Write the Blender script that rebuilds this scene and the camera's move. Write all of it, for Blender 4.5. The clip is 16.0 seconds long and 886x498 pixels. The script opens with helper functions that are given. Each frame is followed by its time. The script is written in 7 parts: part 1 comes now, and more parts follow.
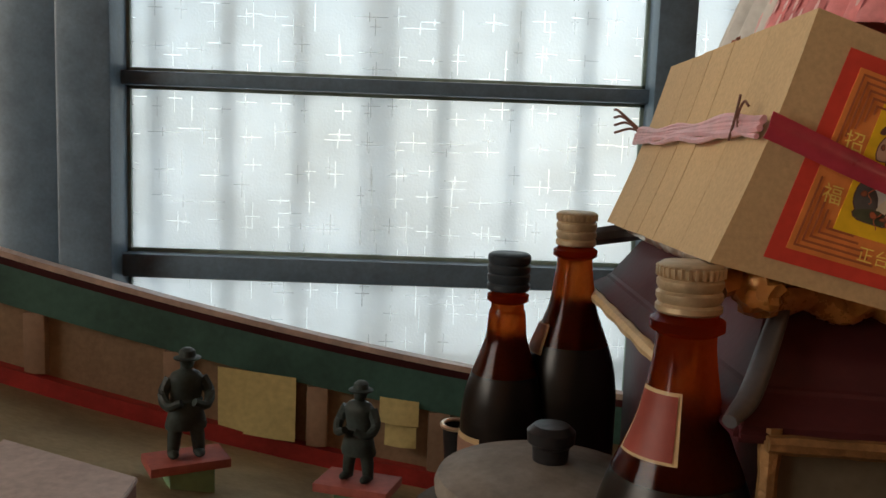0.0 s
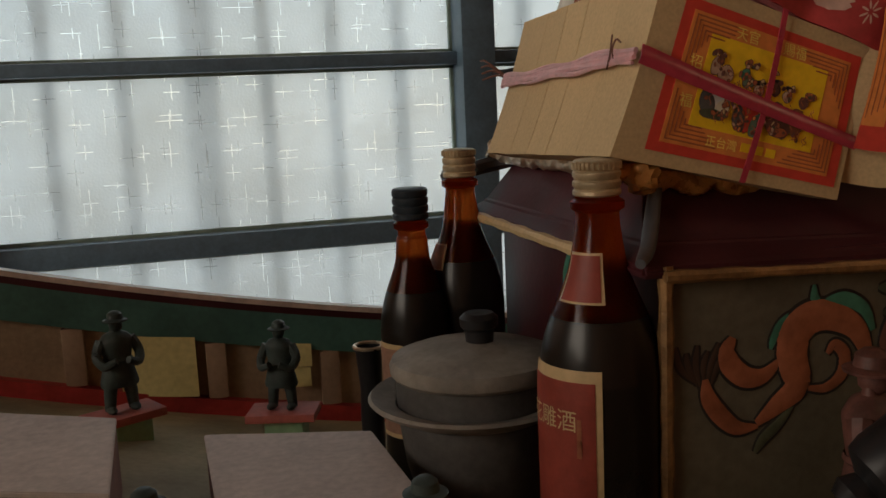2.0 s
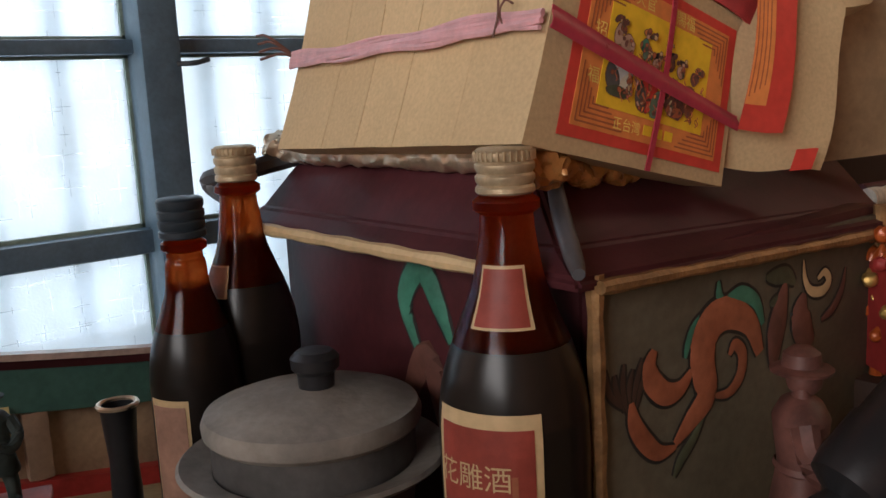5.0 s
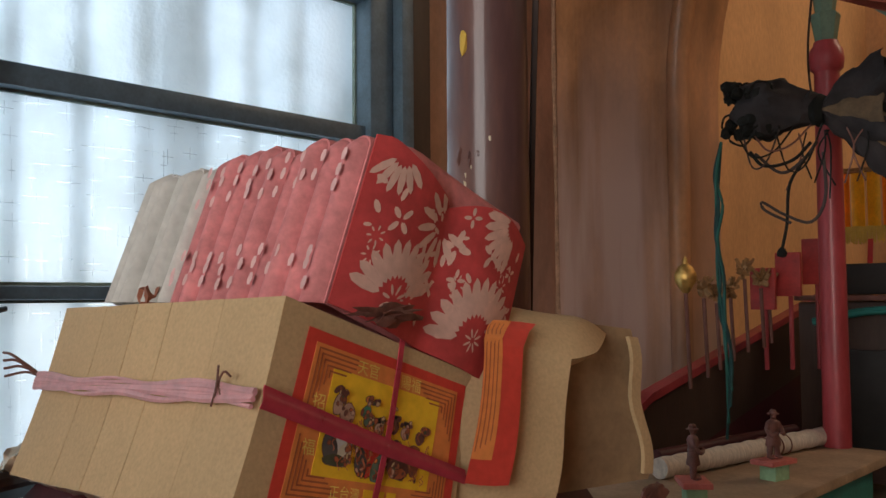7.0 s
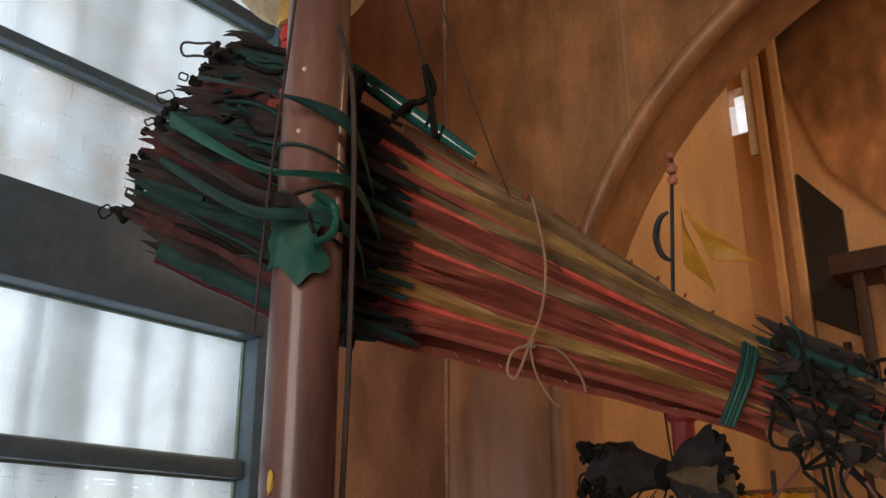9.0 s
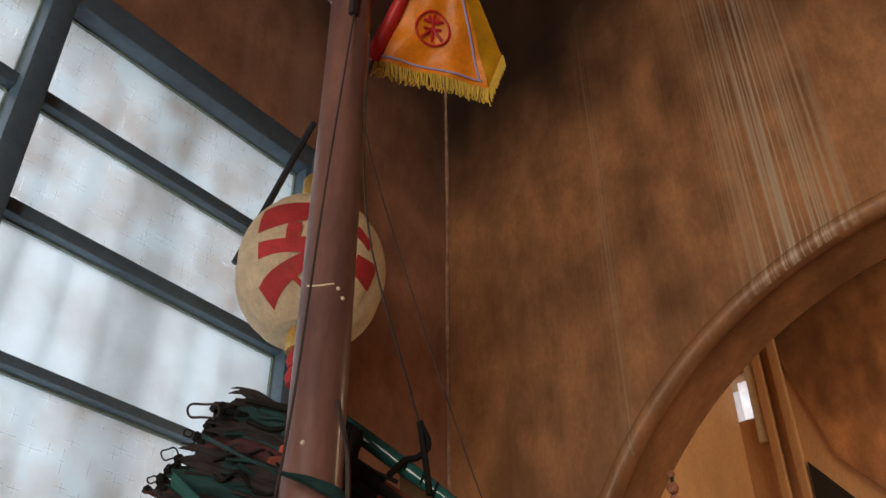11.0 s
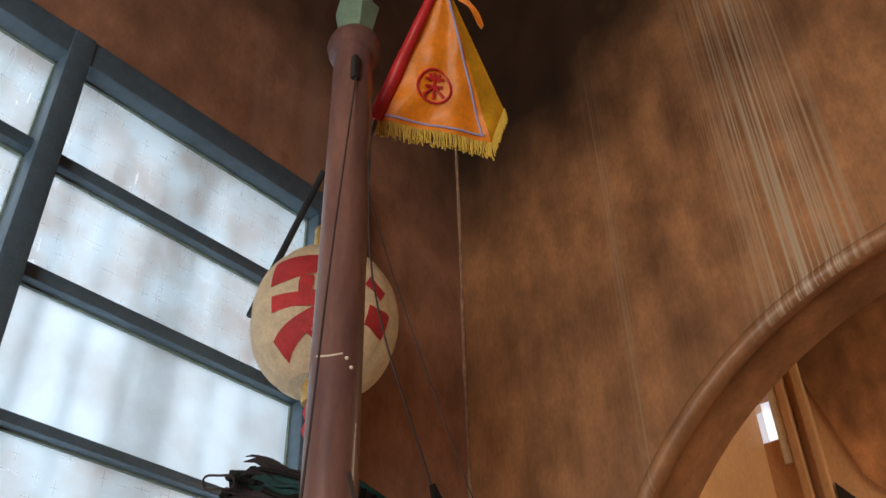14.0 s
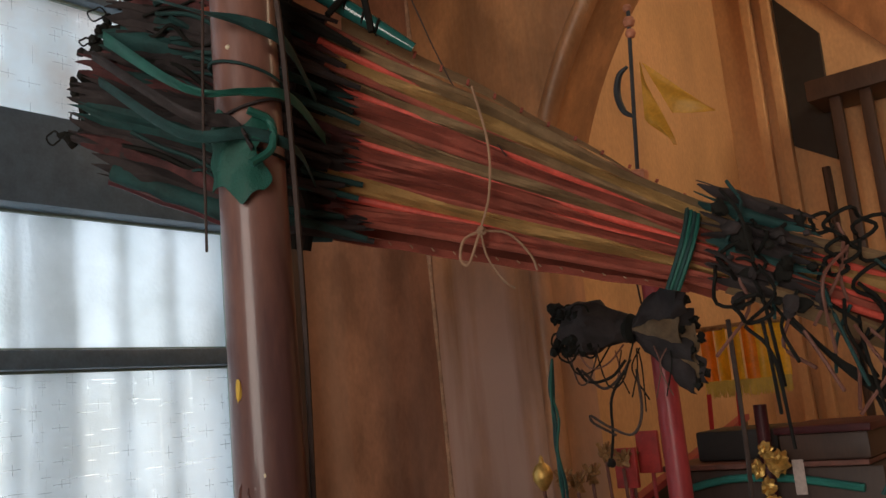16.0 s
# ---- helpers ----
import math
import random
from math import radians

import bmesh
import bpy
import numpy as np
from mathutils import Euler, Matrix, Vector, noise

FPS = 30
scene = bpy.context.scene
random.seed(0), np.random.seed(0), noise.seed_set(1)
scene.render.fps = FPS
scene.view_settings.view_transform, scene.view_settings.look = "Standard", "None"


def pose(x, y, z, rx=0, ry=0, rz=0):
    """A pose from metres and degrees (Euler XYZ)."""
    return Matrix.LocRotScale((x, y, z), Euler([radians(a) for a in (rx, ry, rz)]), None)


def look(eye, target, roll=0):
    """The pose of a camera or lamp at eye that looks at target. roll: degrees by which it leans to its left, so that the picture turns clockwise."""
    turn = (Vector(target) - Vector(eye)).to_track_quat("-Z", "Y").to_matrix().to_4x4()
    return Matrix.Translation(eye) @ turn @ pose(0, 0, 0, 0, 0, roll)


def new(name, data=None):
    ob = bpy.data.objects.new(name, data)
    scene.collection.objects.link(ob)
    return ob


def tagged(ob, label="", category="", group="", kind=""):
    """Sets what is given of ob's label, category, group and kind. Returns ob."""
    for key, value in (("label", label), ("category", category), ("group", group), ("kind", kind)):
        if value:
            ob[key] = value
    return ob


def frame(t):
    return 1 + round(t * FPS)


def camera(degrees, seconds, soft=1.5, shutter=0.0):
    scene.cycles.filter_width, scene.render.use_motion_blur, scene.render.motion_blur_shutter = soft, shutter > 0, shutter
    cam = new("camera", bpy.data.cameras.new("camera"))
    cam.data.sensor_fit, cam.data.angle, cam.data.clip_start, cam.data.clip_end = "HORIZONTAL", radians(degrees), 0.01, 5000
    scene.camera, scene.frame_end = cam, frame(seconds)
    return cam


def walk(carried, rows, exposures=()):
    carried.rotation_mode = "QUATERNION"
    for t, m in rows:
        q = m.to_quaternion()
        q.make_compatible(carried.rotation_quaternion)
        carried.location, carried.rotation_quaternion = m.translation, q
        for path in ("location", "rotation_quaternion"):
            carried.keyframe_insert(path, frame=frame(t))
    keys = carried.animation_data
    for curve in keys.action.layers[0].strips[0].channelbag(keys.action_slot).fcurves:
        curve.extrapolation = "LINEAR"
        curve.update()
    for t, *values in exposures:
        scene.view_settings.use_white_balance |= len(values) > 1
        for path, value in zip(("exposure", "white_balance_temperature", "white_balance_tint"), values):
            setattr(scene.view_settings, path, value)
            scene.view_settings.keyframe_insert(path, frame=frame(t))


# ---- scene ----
cam = camera(52.0, 16.0)
PATH = [
    (0, (0.0563, 0.0845, 1.5102), (0.1024, 2.6227, 1.1787), 2.1),
    (0.5, (0.0128, 0.0563, 1.5077), (0.279, 2.5792, 1.1634), 1.1),
    (1, (-0.0128, 0.0205, 1.5064), (0.4019, 2.5254, 1.1813), -0.4),
    (1.5, (-0.0346, -0.0077, 1.5), (0.4774, 2.4755, 1.1493), -1.4),
    (2, (-0.0525, -0.0218, 1.4936), (0.5952, 2.4218, 1.0942), -2.6),
    (2.5, (-0.0806, -0.0282, 1.4936), (0.7296, 2.359, 1.0456), -3.8),
    (3, (-0.1139, -0.0064, 1.491), (0.8896, 2.2963, 0.9982), -5.1),
    (3.2, (-0.1254, 0.0243, 1.4808), (0.9792, 2.2746, 0.9611), -4.5),
    (5.3, (-0.1062, 0.1498, 1.4898), (1.4912, 2.1056, 1.075), -3.1),
    (5.5, (-0.1011, 0.1421, 1.5013), (1.5194, 2.0877, 1.1275), -3.2),
    (6, (-0.0934, 0.1293, 1.5243), (1.6205, 2.0211, 1.3234), -2.1),
    (6.3, (-0.0845, 0.1267, 1.5346), (1.6666, 1.9904, 1.4104), -1.5),
    (6.5, (-0.0845, 0.1203, 1.5397), (1.7178, 1.9379, 1.5), -1.0),
    (7, (-0.0678, 0.0998, 1.5627), (1.8304, 1.8125, 1.6971), -0.4),
    (7.5, (-0.0512, 0.0742, 1.5934), (1.9021, 1.6934, 1.9378), 0.1),
    (8, (-0.0512, 0.0346, 1.6408), (1.8982, 1.6141, 2.1502), 0.1),
    (8.5, (-0.0525, -0.023, 1.6818), (1.8893, 1.504, 2.3538), -0.3),
    (9, (-0.0627, -0.0563, 1.7074), (1.8406, 1.4298, 2.5573), -0.2),
    (9.5, (-0.0742, -0.0742, 1.7317), (1.769, 1.385, 2.7467), 0.2),
    (9.7, (-0.0794, -0.0781, 1.7381), (1.7382, 1.3581, 2.8274), 0.3),
    (11.8, (-0.1485, -0.1613, 1.8187), (1.3888, 1.0099, 3.4981), -1.5),
    (12, (-0.1498, -0.1638, 1.8251), (1.3747, 0.9702, 3.5416), -1.9),
    (12.5, (-0.1459, -0.1754, 1.852), (1.2941, 0.8883, 3.6824), -2.2),
    (13, (-0.1472, -0.1805, 1.8597), (1.2749, 0.887, 3.7003), -2.1),
    (13.5, (-0.1523, -0.183, 1.843), (1.3184, 0.9882, 3.58), -1.2),
    (14, (-0.1536, -0.1805, 1.8277), (1.4054, 1.1277, 3.3816), -1.5),
    (14.5, (-0.1574, -0.1779, 1.811), (1.527, 1.2531, 3.1026), -3.1),
    (15, (-0.1421, -0.1741, 1.7944), (1.655, 1.3325, 2.8197), -3.8),
    (15.5, (-0.1300, -0.1450, 1.7662), (1.7971, 1.385, 2.4715), -5.1),
    (16, (-0.0620, -0.1280, 1.747), (1.9226, 1.4272, 2.1899), -5.5),
]
EXPOSURES = [(t, s, k, g) for t, s, k, g in ((0.0, 0.68, 6450, 9), (0.6, 0.66, 6480, 10), (1.5, 0.18, 6750, 10), (2.2, 0.10, 6560, 9), (3.2, 0.45, 6400, 11), (5.3, 1.10, 5650, 11), (6.5, 0.97, 5720, 10), (7.5, 0.60, 5900, 8), (8.5, 0.66, 6250, 13), (9.5, 0.72, 6250, 13), (11.8, 0.54, 6150, 13), (12.7, 0.86, 5800, 5), (13.5, 0.94, 5520, 5), (14.2, 0.82, 5980, 12), (15.0, 0.66, 6080, 13), (16.0, 0.68, 6100, 12))]
walk(cam, [(t, look(eye, target, roll)) for t, eye, target, roll in PATH], EXPOSURES)

# ---- world and large lights ----
world = bpy.data.worlds.new("sky")
scene.world = world
world.use_nodes = True
wn = world.node_tree.nodes
sky = wn.new("ShaderNodeTexSky")
sky.sky_type, sky.sun_disc = "NISHITA", False
sky.sun_elevation, sky.sun_rotation = radians(40), radians(20)
world.node_tree.links.new(sky.outputs[0], wn["Background"].inputs[0])
wn["Background"].inputs[1].default_value = 0.06


def area_light(name, eye, target, w, h, watts, color):
    data = bpy.data.lights.new(name, "AREA")
    data.shape, data.size, data.size_y, data.energy, data.color = "RECTANGLE", w, h, watts, color
    ob = new(name, data)
    ob.matrix_world = look(eye, target)
    return ob


# overcast sky outside the frosted window, an added fill lamp in an unseen doorway, hall light beyond the arch with its
# lamp unseen
area_light("window_daylight", (0.9, 2.9, 2.3), (0.9, 0, 2.3), 8.0, 6.5, 114, (0.86, 0.95, 1.0))
area_light("unseen_fill", (-3.2, -0.55, 1.9), (0.4, 0.3, 1.9), 2.0, 2.8, 73, (1.0, 0.87, 0.72))
area_light("hall_light", (3.5, -0.9, 4.0), (3.8, 1.4, 2.2), 1.2, 1.2, 19, (1.0, 0.74, 0.46))

# ---- materials ----
def surf(name, col, rough=0.6, metal=0.0, var=0.2, scale=12.0, fine=160.0, bump=0.15, col2=None, stretch=(1, 1, 1), spec=0.4, coat=0.0, rvar=0.12):
    """A painted, woven or plastered surface: colour varied at two scales, uneven gloss and fine relief."""
    m = bpy.data.materials.new(name)
    m.use_nodes = True
    nt = m.node_tree
    n, l = nt.nodes, nt.links
    b = n["Principled BSDF"]
    tc, mp = n.new("ShaderNodeTexCoord"), n.new("ShaderNodeMapping")
    mp.inputs["Scale"].default_value = stretch
    l.new(tc.outputs["Object"], mp.inputs[0])
    a, f = n.new("ShaderNodeTexNoise"), n.new("ShaderNodeTexNoise")
    a.inputs["Scale"].default_value, a.inputs["Detail"].default_value, a.inputs["Roughness"].default_value = scale, 6, 0.62
    f.inputs["Scale"].default_value, f.inputs["Detail"].default_value = fine, 3
    l.new(mp.outputs[0], a.inputs[0]), l.new(mp.outputs[0], f.inputs[0])
    ramp = n.new("ShaderNodeValToRGB")
    c2 = col2 or tuple(min(1, c * (1 + var)) for c in col)
    ramp.color_ramp.elements[0].color = (*[c * (1 - var) for c in col], 1)
    ramp.color_ramp.elements[1].color = (*c2, 1)
    ramp.color_ramp.elements[0].position, ramp.color_ramp.elements[1].position = 0.36, 0.66
    l.new(a.outputs[0], ramp.inputs[0])
    mix = n.new("ShaderNodeMix")
    mix.data_type, mix.blend_type = "RGBA", "MULTIPLY"
    mix.inputs[0].default_value = 0.35
    l.new(ramp.outputs[0], mix.inputs[6]), l.new(f.outputs[0], mix.inputs[7])
    rnd, hsv = n.new("ShaderNodeObjectInfo"), n.new("ShaderNodeHueSaturation")
    val = n.new("ShaderNodeMapRange")
    val.inputs[3].default_value, val.inputs[4].default_value = 1.12, 1.28
    l.new(rnd.outputs["Random"], val.inputs[0]), l.new(val.outputs[0], hsv.inputs["Value"])
    l.new(mix.outputs[2], hsv.inputs["Color"]), l.new(hsv.outputs[0], b.inputs["Base Color"])
    r = n.new("ShaderNodeMapRange")
    r.inputs[3].default_value, r.inputs[4].default_value = max(0.03, rough - rvar), min(1, rough + rvar)
    l.new(a.outputs[0], r.inputs[0]), l.new(r.outputs[0], b.inputs["Roughness"])
    b.inputs["Metallic"].default_value, b.inputs["Specular IOR Level"].default_value, b.inputs["Coat Weight"].default_value = metal, spec, coat
    if bump:
        bp = n.new("ShaderNodeBump")
        bp.inputs["Strength"].default_value, bp.inputs["Distance"].default_value = bump, 0.002
        l.new(f.outputs[0], bp.inputs["Height"]), l.new(bp.outputs[0], b.inputs["Normal"])
    return m


def stained_plaster(name, col, dark, top):
    """Old plaster with vertical runs and blotches, darker towards the top."""
    m = surf(name, col, 0.50 if top else 0.40, coat=0.12 if top else 0.25, var=0.27, scale=8.0, fine=90, bump=0.22, stretch=(1, 1, 0.6))
    n, l = m.node_tree.nodes, m.node_tree.links
    b = n["Principled BSDF"]
    old = b.inputs["Base Color"].links[0].from_socket
    tc, mp, no = n.new("ShaderNodeTexCoord"), n.new("ShaderNodeMapping"), n.new("ShaderNodeTexNoise")
    mp.inputs["Scale"].default_value = (4.6, 4.6, 1.7)
    no.inputs["Scale"].default_value, no.inputs["Detail"].default_value = 1.6, 12
    l.new(tc.outputs["Object"], mp.inputs[0]), l.new(mp.outputs[0], no.inputs[0])
    blot = n.new("ShaderNodeTexNoise")
    blot.inputs["Scale"].default_value, blot.inputs["Detail"].default_value = 1.7, 4
    l.new(tc.outputs["Object"], blot.inputs[0])
    add = n.new("ShaderNodeMath")
    add.operation = "ADD"
    l.new(no.outputs[0], add.inputs[0]), l.new(blot.outputs[0], add.inputs[1])
    rg = n.new("ShaderNodeMapRange")
    rg.inputs[1].default_value, rg.inputs[2].default_value, rg.inputs[4].default_value = 0.86, 1.34, 0.80 if top else 0.52
    l.new(add.outputs[0], rg.inputs[0])
    mx = n.new("ShaderNodeMix")
    mx.data_type = "RGBA"
    l.new(rg.outputs[0], mx.inputs[0]), l.new(old, mx.inputs[6])
    mx.inputs[7].default_value = (*dark, 1)
    out = mx.outputs[2]
    if top:  # pale scratches where water ran down
        s, sm = n.new("ShaderNodeTexNoise"), n.new("ShaderNodeMapping")
        sm.inputs["Scale"].default_value = (3, 105, 0.5)
        s.inputs["Scale"].default_value, s.inputs["Detail"].default_value = 1.0, 4
        l.new(tc.outputs["Object"], sm.inputs[0]), l.new(sm.outputs[0], s.inputs[0])
        sr = n.new("ShaderNodeMapRange")
        sr.inputs[1].default_value, sr.inputs[2].default_value, sr.inputs[4].default_value = 0.46, 0.60, 0.50
        l.new(s.outputs[0], sr.inputs[0])
        sx, dist, fall, mul = n.new("ShaderNodeSeparateXYZ"), n.new("ShaderNodeMath"), n.new("ShaderNodeMapRange"), n.new("ShaderNodeMath")
        dist.operation, mul.operation = "SUBTRACT", "MULTIPLY"
        away = n.new("ShaderNodeMath")
        away.operation = "ABSOLUTE"
        dist.inputs[1].default_value = 0.345
        far, farabs, fall2, both = n.new("ShaderNodeMath"), n.new("ShaderNodeMath"), n.new("ShaderNodeMapRange"), n.new("ShaderNodeMath")
        far.operation, farabs.operation, both.operation = "SUBTRACT", "ABSOLUTE", "MAXIMUM"
        far.inputs[1].default_value = 0.915
        fall2.inputs[1].default_value, fall2.inputs[2].default_value, fall2.inputs[3].default_value, fall2.inputs[4].default_value = 0.01, 0.05, 0.75, 0.0
        fall.inputs[1].default_value, fall.inputs[2].default_value, fall.inputs[3].default_value, fall.inputs[4].default_value = 0.04, 0.21, 2.2, 0.10
        l.new(tc.outputs["Object"], sx.inputs[0]), l.new(sx.outputs[1], dist.inputs[0]), l.new(dist.outputs[0], away.inputs[0]), l.new(away.outputs[0], fall.inputs[0])
        face_x, keep = n.new("ShaderNodeMath"), n.new("ShaderNodeMath")
        face_x.operation, keep.operation = "LESS_THAN", "MULTIPLY"
        face_x.inputs[1].default_value = 2.024
        l.new(sx.outputs[0], face_x.inputs[0]), l.new(face_x.outputs[0], keep.inputs[0]), l.new(both.outputs[0], keep.inputs[1])
        l.new(sx.outputs[1], far.inputs[0]), l.new(far.outputs[0], farabs.inputs[0]), l.new(farabs.outputs[0], fall2.inputs[0])
        l.new(fall.outputs[0], both.inputs[0]), l.new(fall2.outputs[0], both.inputs[1])
        l.new(sr.outputs[0], mul.inputs[0]), l.new(keep.outputs[0], mul.inputs[1])
        m2 = n.new("ShaderNodeMix")
        m2.data_type = "RGBA"
        l.new(mul.outputs[0], m2.inputs[0]), l.new(out, m2.inputs[6])
        m2.inputs[7].default_value = (0.60, 0.45, 0.29, 1)
        out = m2.outputs[2]
    if top:  # pale grey band low beside the arch, the window's reflection put into the colour
        g = [n.new("ShaderNodeMapRange") for _ in range(3)]
        gs, gm, gn, m5 = n.new("ShaderNodeSeparateXYZ"), n.new("ShaderNodeMapping"), n.new("ShaderNodeTexNoise"), n.new("ShaderNodeMix")
        gm.inputs["Scale"].default_value = (2, 9, 0.8)
        gn.inputs["Scale"].default_value, gn.inputs["Detail"].default_value = 1.0, 7
        l.new(tc.outputs["Object"], gs.inputs[0]), l.new(tc.outputs["Object"], gm.inputs[0]), l.new(gm.outputs[0], gn.inputs[0])
        for k, (src, a0, a1, v) in enumerate(((gs.outputs[1], 1.14, 1.22, 1.0), (gs.outputs[2], 2.35, 1.85, 1.0), (gn.outputs[0], 0.33, 0.56, 0.9))):
            g[k].inputs[1].default_value, g[k].inputs[2].default_value, g[k].inputs[4].default_value = a0, a1, v
            l.new(src, g[k].inputs[0])
        p1, p2 = n.new("ShaderNodeMath"), n.new("ShaderNodeMath")
        p1.operation, p2.operation = "MULTIPLY", "MULTIPLY"
        l.new(g[0].outputs[0], p1.inputs[0]), l.new(g[1].outputs[0], p1.inputs[1])
        l.new(p1.outputs[0], p2.inputs[0]), l.new(g[2].outputs[0], p2.inputs[1])
        m5.data_type = "RGBA"
        l.new(p2.outputs[0], m5.inputs[0]), l.new(out, m5.inputs[6])
        m5.inputs[7].default_value = (0.56, 0.39, 0.33, 1)
        out = m5.outputs[2]
    if not top:  # pale upright streaks
        pm, pn, pr, m4 = n.new("ShaderNodeMapping"), n.new("ShaderNodeTexNoise"), n.new("ShaderNodeMapRange"), n.new("ShaderNodeMix")
        pm.inputs["Scale"].default_value = (7, 7, 0.35)
        pn.inputs["Scale"].default_value, pn.inputs["Detail"].default_value = 1.0, 6
        l.new(tc.outputs["Object"], pm.inputs[0]), l.new(pm.outputs[0], pn.inputs[0])
        pr.inputs[1].default_value, pr.inputs[2].default_value, pr.inputs[4].default_value = 0.54, 0.70, 0.45
        l.new(pn.outputs[0], pr.inputs[0])
        m4.data_type = "RGBA"
        l.new(pr.outputs[0], m4.inputs[0]), l.new(out, m4.inputs[6])
        m4.inputs[7].default_value = (0.46, 0.33, 0.26, 1)
        out = m4.outputs[2]
    # darker with height and towards the window wall, edge broken by noise
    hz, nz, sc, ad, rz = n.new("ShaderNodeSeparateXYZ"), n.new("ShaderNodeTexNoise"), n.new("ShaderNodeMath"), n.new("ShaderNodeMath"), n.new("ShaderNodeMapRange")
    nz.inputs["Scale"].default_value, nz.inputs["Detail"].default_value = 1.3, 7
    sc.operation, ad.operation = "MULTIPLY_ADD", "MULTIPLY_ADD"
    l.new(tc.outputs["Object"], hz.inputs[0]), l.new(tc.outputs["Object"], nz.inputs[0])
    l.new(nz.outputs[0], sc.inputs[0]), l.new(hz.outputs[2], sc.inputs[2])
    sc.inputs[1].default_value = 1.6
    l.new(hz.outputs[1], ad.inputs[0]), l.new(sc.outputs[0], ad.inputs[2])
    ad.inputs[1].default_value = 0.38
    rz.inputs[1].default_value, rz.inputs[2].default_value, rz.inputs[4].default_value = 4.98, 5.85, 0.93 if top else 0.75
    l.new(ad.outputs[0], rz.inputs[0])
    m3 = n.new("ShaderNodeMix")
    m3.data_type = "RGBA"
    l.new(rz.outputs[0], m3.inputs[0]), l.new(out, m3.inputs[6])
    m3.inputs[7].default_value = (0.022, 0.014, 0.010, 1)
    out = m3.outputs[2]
    l.new(out, b.inputs["Base Color"])
    return m


def glass(name, col, rough, bump_scale=0.0, bump=0.0, ior=1.45, stretch=(1, 1, 1)):
    m = bpy.data.materials.new(name)
    m.use_nodes = True
    n, l = m.node_tree.nodes, m.node_tree.links
    b = n["Principled BSDF"]
    b.inputs["Base Color"].default_value = (*col, 1)
    b.inputs["Transmission Weight"].default_value, b.inputs["Roughness"].default_value, b.inputs["IOR"].default_value = 1.0, rough, ior
    if bump:
        tc, mp, f, bp = n.new("ShaderNodeTexCoord"), n.new("ShaderNodeMapping"), n.new("ShaderNodeTexNoise"), n.new("ShaderNodeBump")
        mp.inputs["Scale"].default_value = stretch
        f.inputs["Scale"].default_value = bump_scale
        bp.inputs["Strength"].default_value, bp.inputs["Distance"].default_value = bump, 0.002
        l.new(tc.outputs["Object"], mp.inputs[0]), l.new(mp.outputs[0], f.inputs[0])
        l.new(f.outputs[0], bp.inputs["Height"]), l.new(bp.outputs[0], b.inputs["Normal"])
    return m


def translucent(name, col, amount=0.5, rough=0.8):
    m = surf(name, col, rough, var=0.12, scale=25, bump=0.1)
    n, l = m.node_tree.nodes, m.node_tree.links
    b = n["Principled BSDF"]
    t, mx = n.new("ShaderNodeBsdfTranslucent"), n.new("ShaderNodeMixShader")
    l.new(b.inputs["Base Color"].links[0].from_socket, t.inputs[0])
    mx.inputs[0].default_value = amount
    l.new(b.outputs[0], mx.inputs[1]), l.new(t.outputs[0], mx.inputs[2])
    l.new(mx.outputs[0], n["Material Output"].inputs[0])
    return m


def amber_glass(name):
    """Old brown glass, cloudy enough to glow when light stands behind it."""
    m = glass(name, (0.50, 0.13, 0.02), 0.12)
    n, l = m.node_tree.nodes, m.node_tree.links
    t, mx, no, rg = n.new("ShaderNodeBsdfTranslucent"), n.new("ShaderNodeMixShader"), n.new("ShaderNodeTexNoise"), n.new("ShaderNodeMapRange")
    t.inputs[0].default_value = (0.60, 0.13, 0.016, 1)
    no.inputs["Scale"].default_value = 30
    rg.inputs[3].default_value, rg.inputs[4].default_value = 0.42, 0.62
    l.new(no.outputs[0], rg.inputs[0]), l.new(rg.outputs[0], mx.inputs[0])
    l.new(n["Principled BSDF"].outputs[0], mx.inputs[1]), l.new(t.outputs[0], mx.inputs[2])
    l.new(mx.outputs[0], n["Material Output"].inputs[0])
    return m


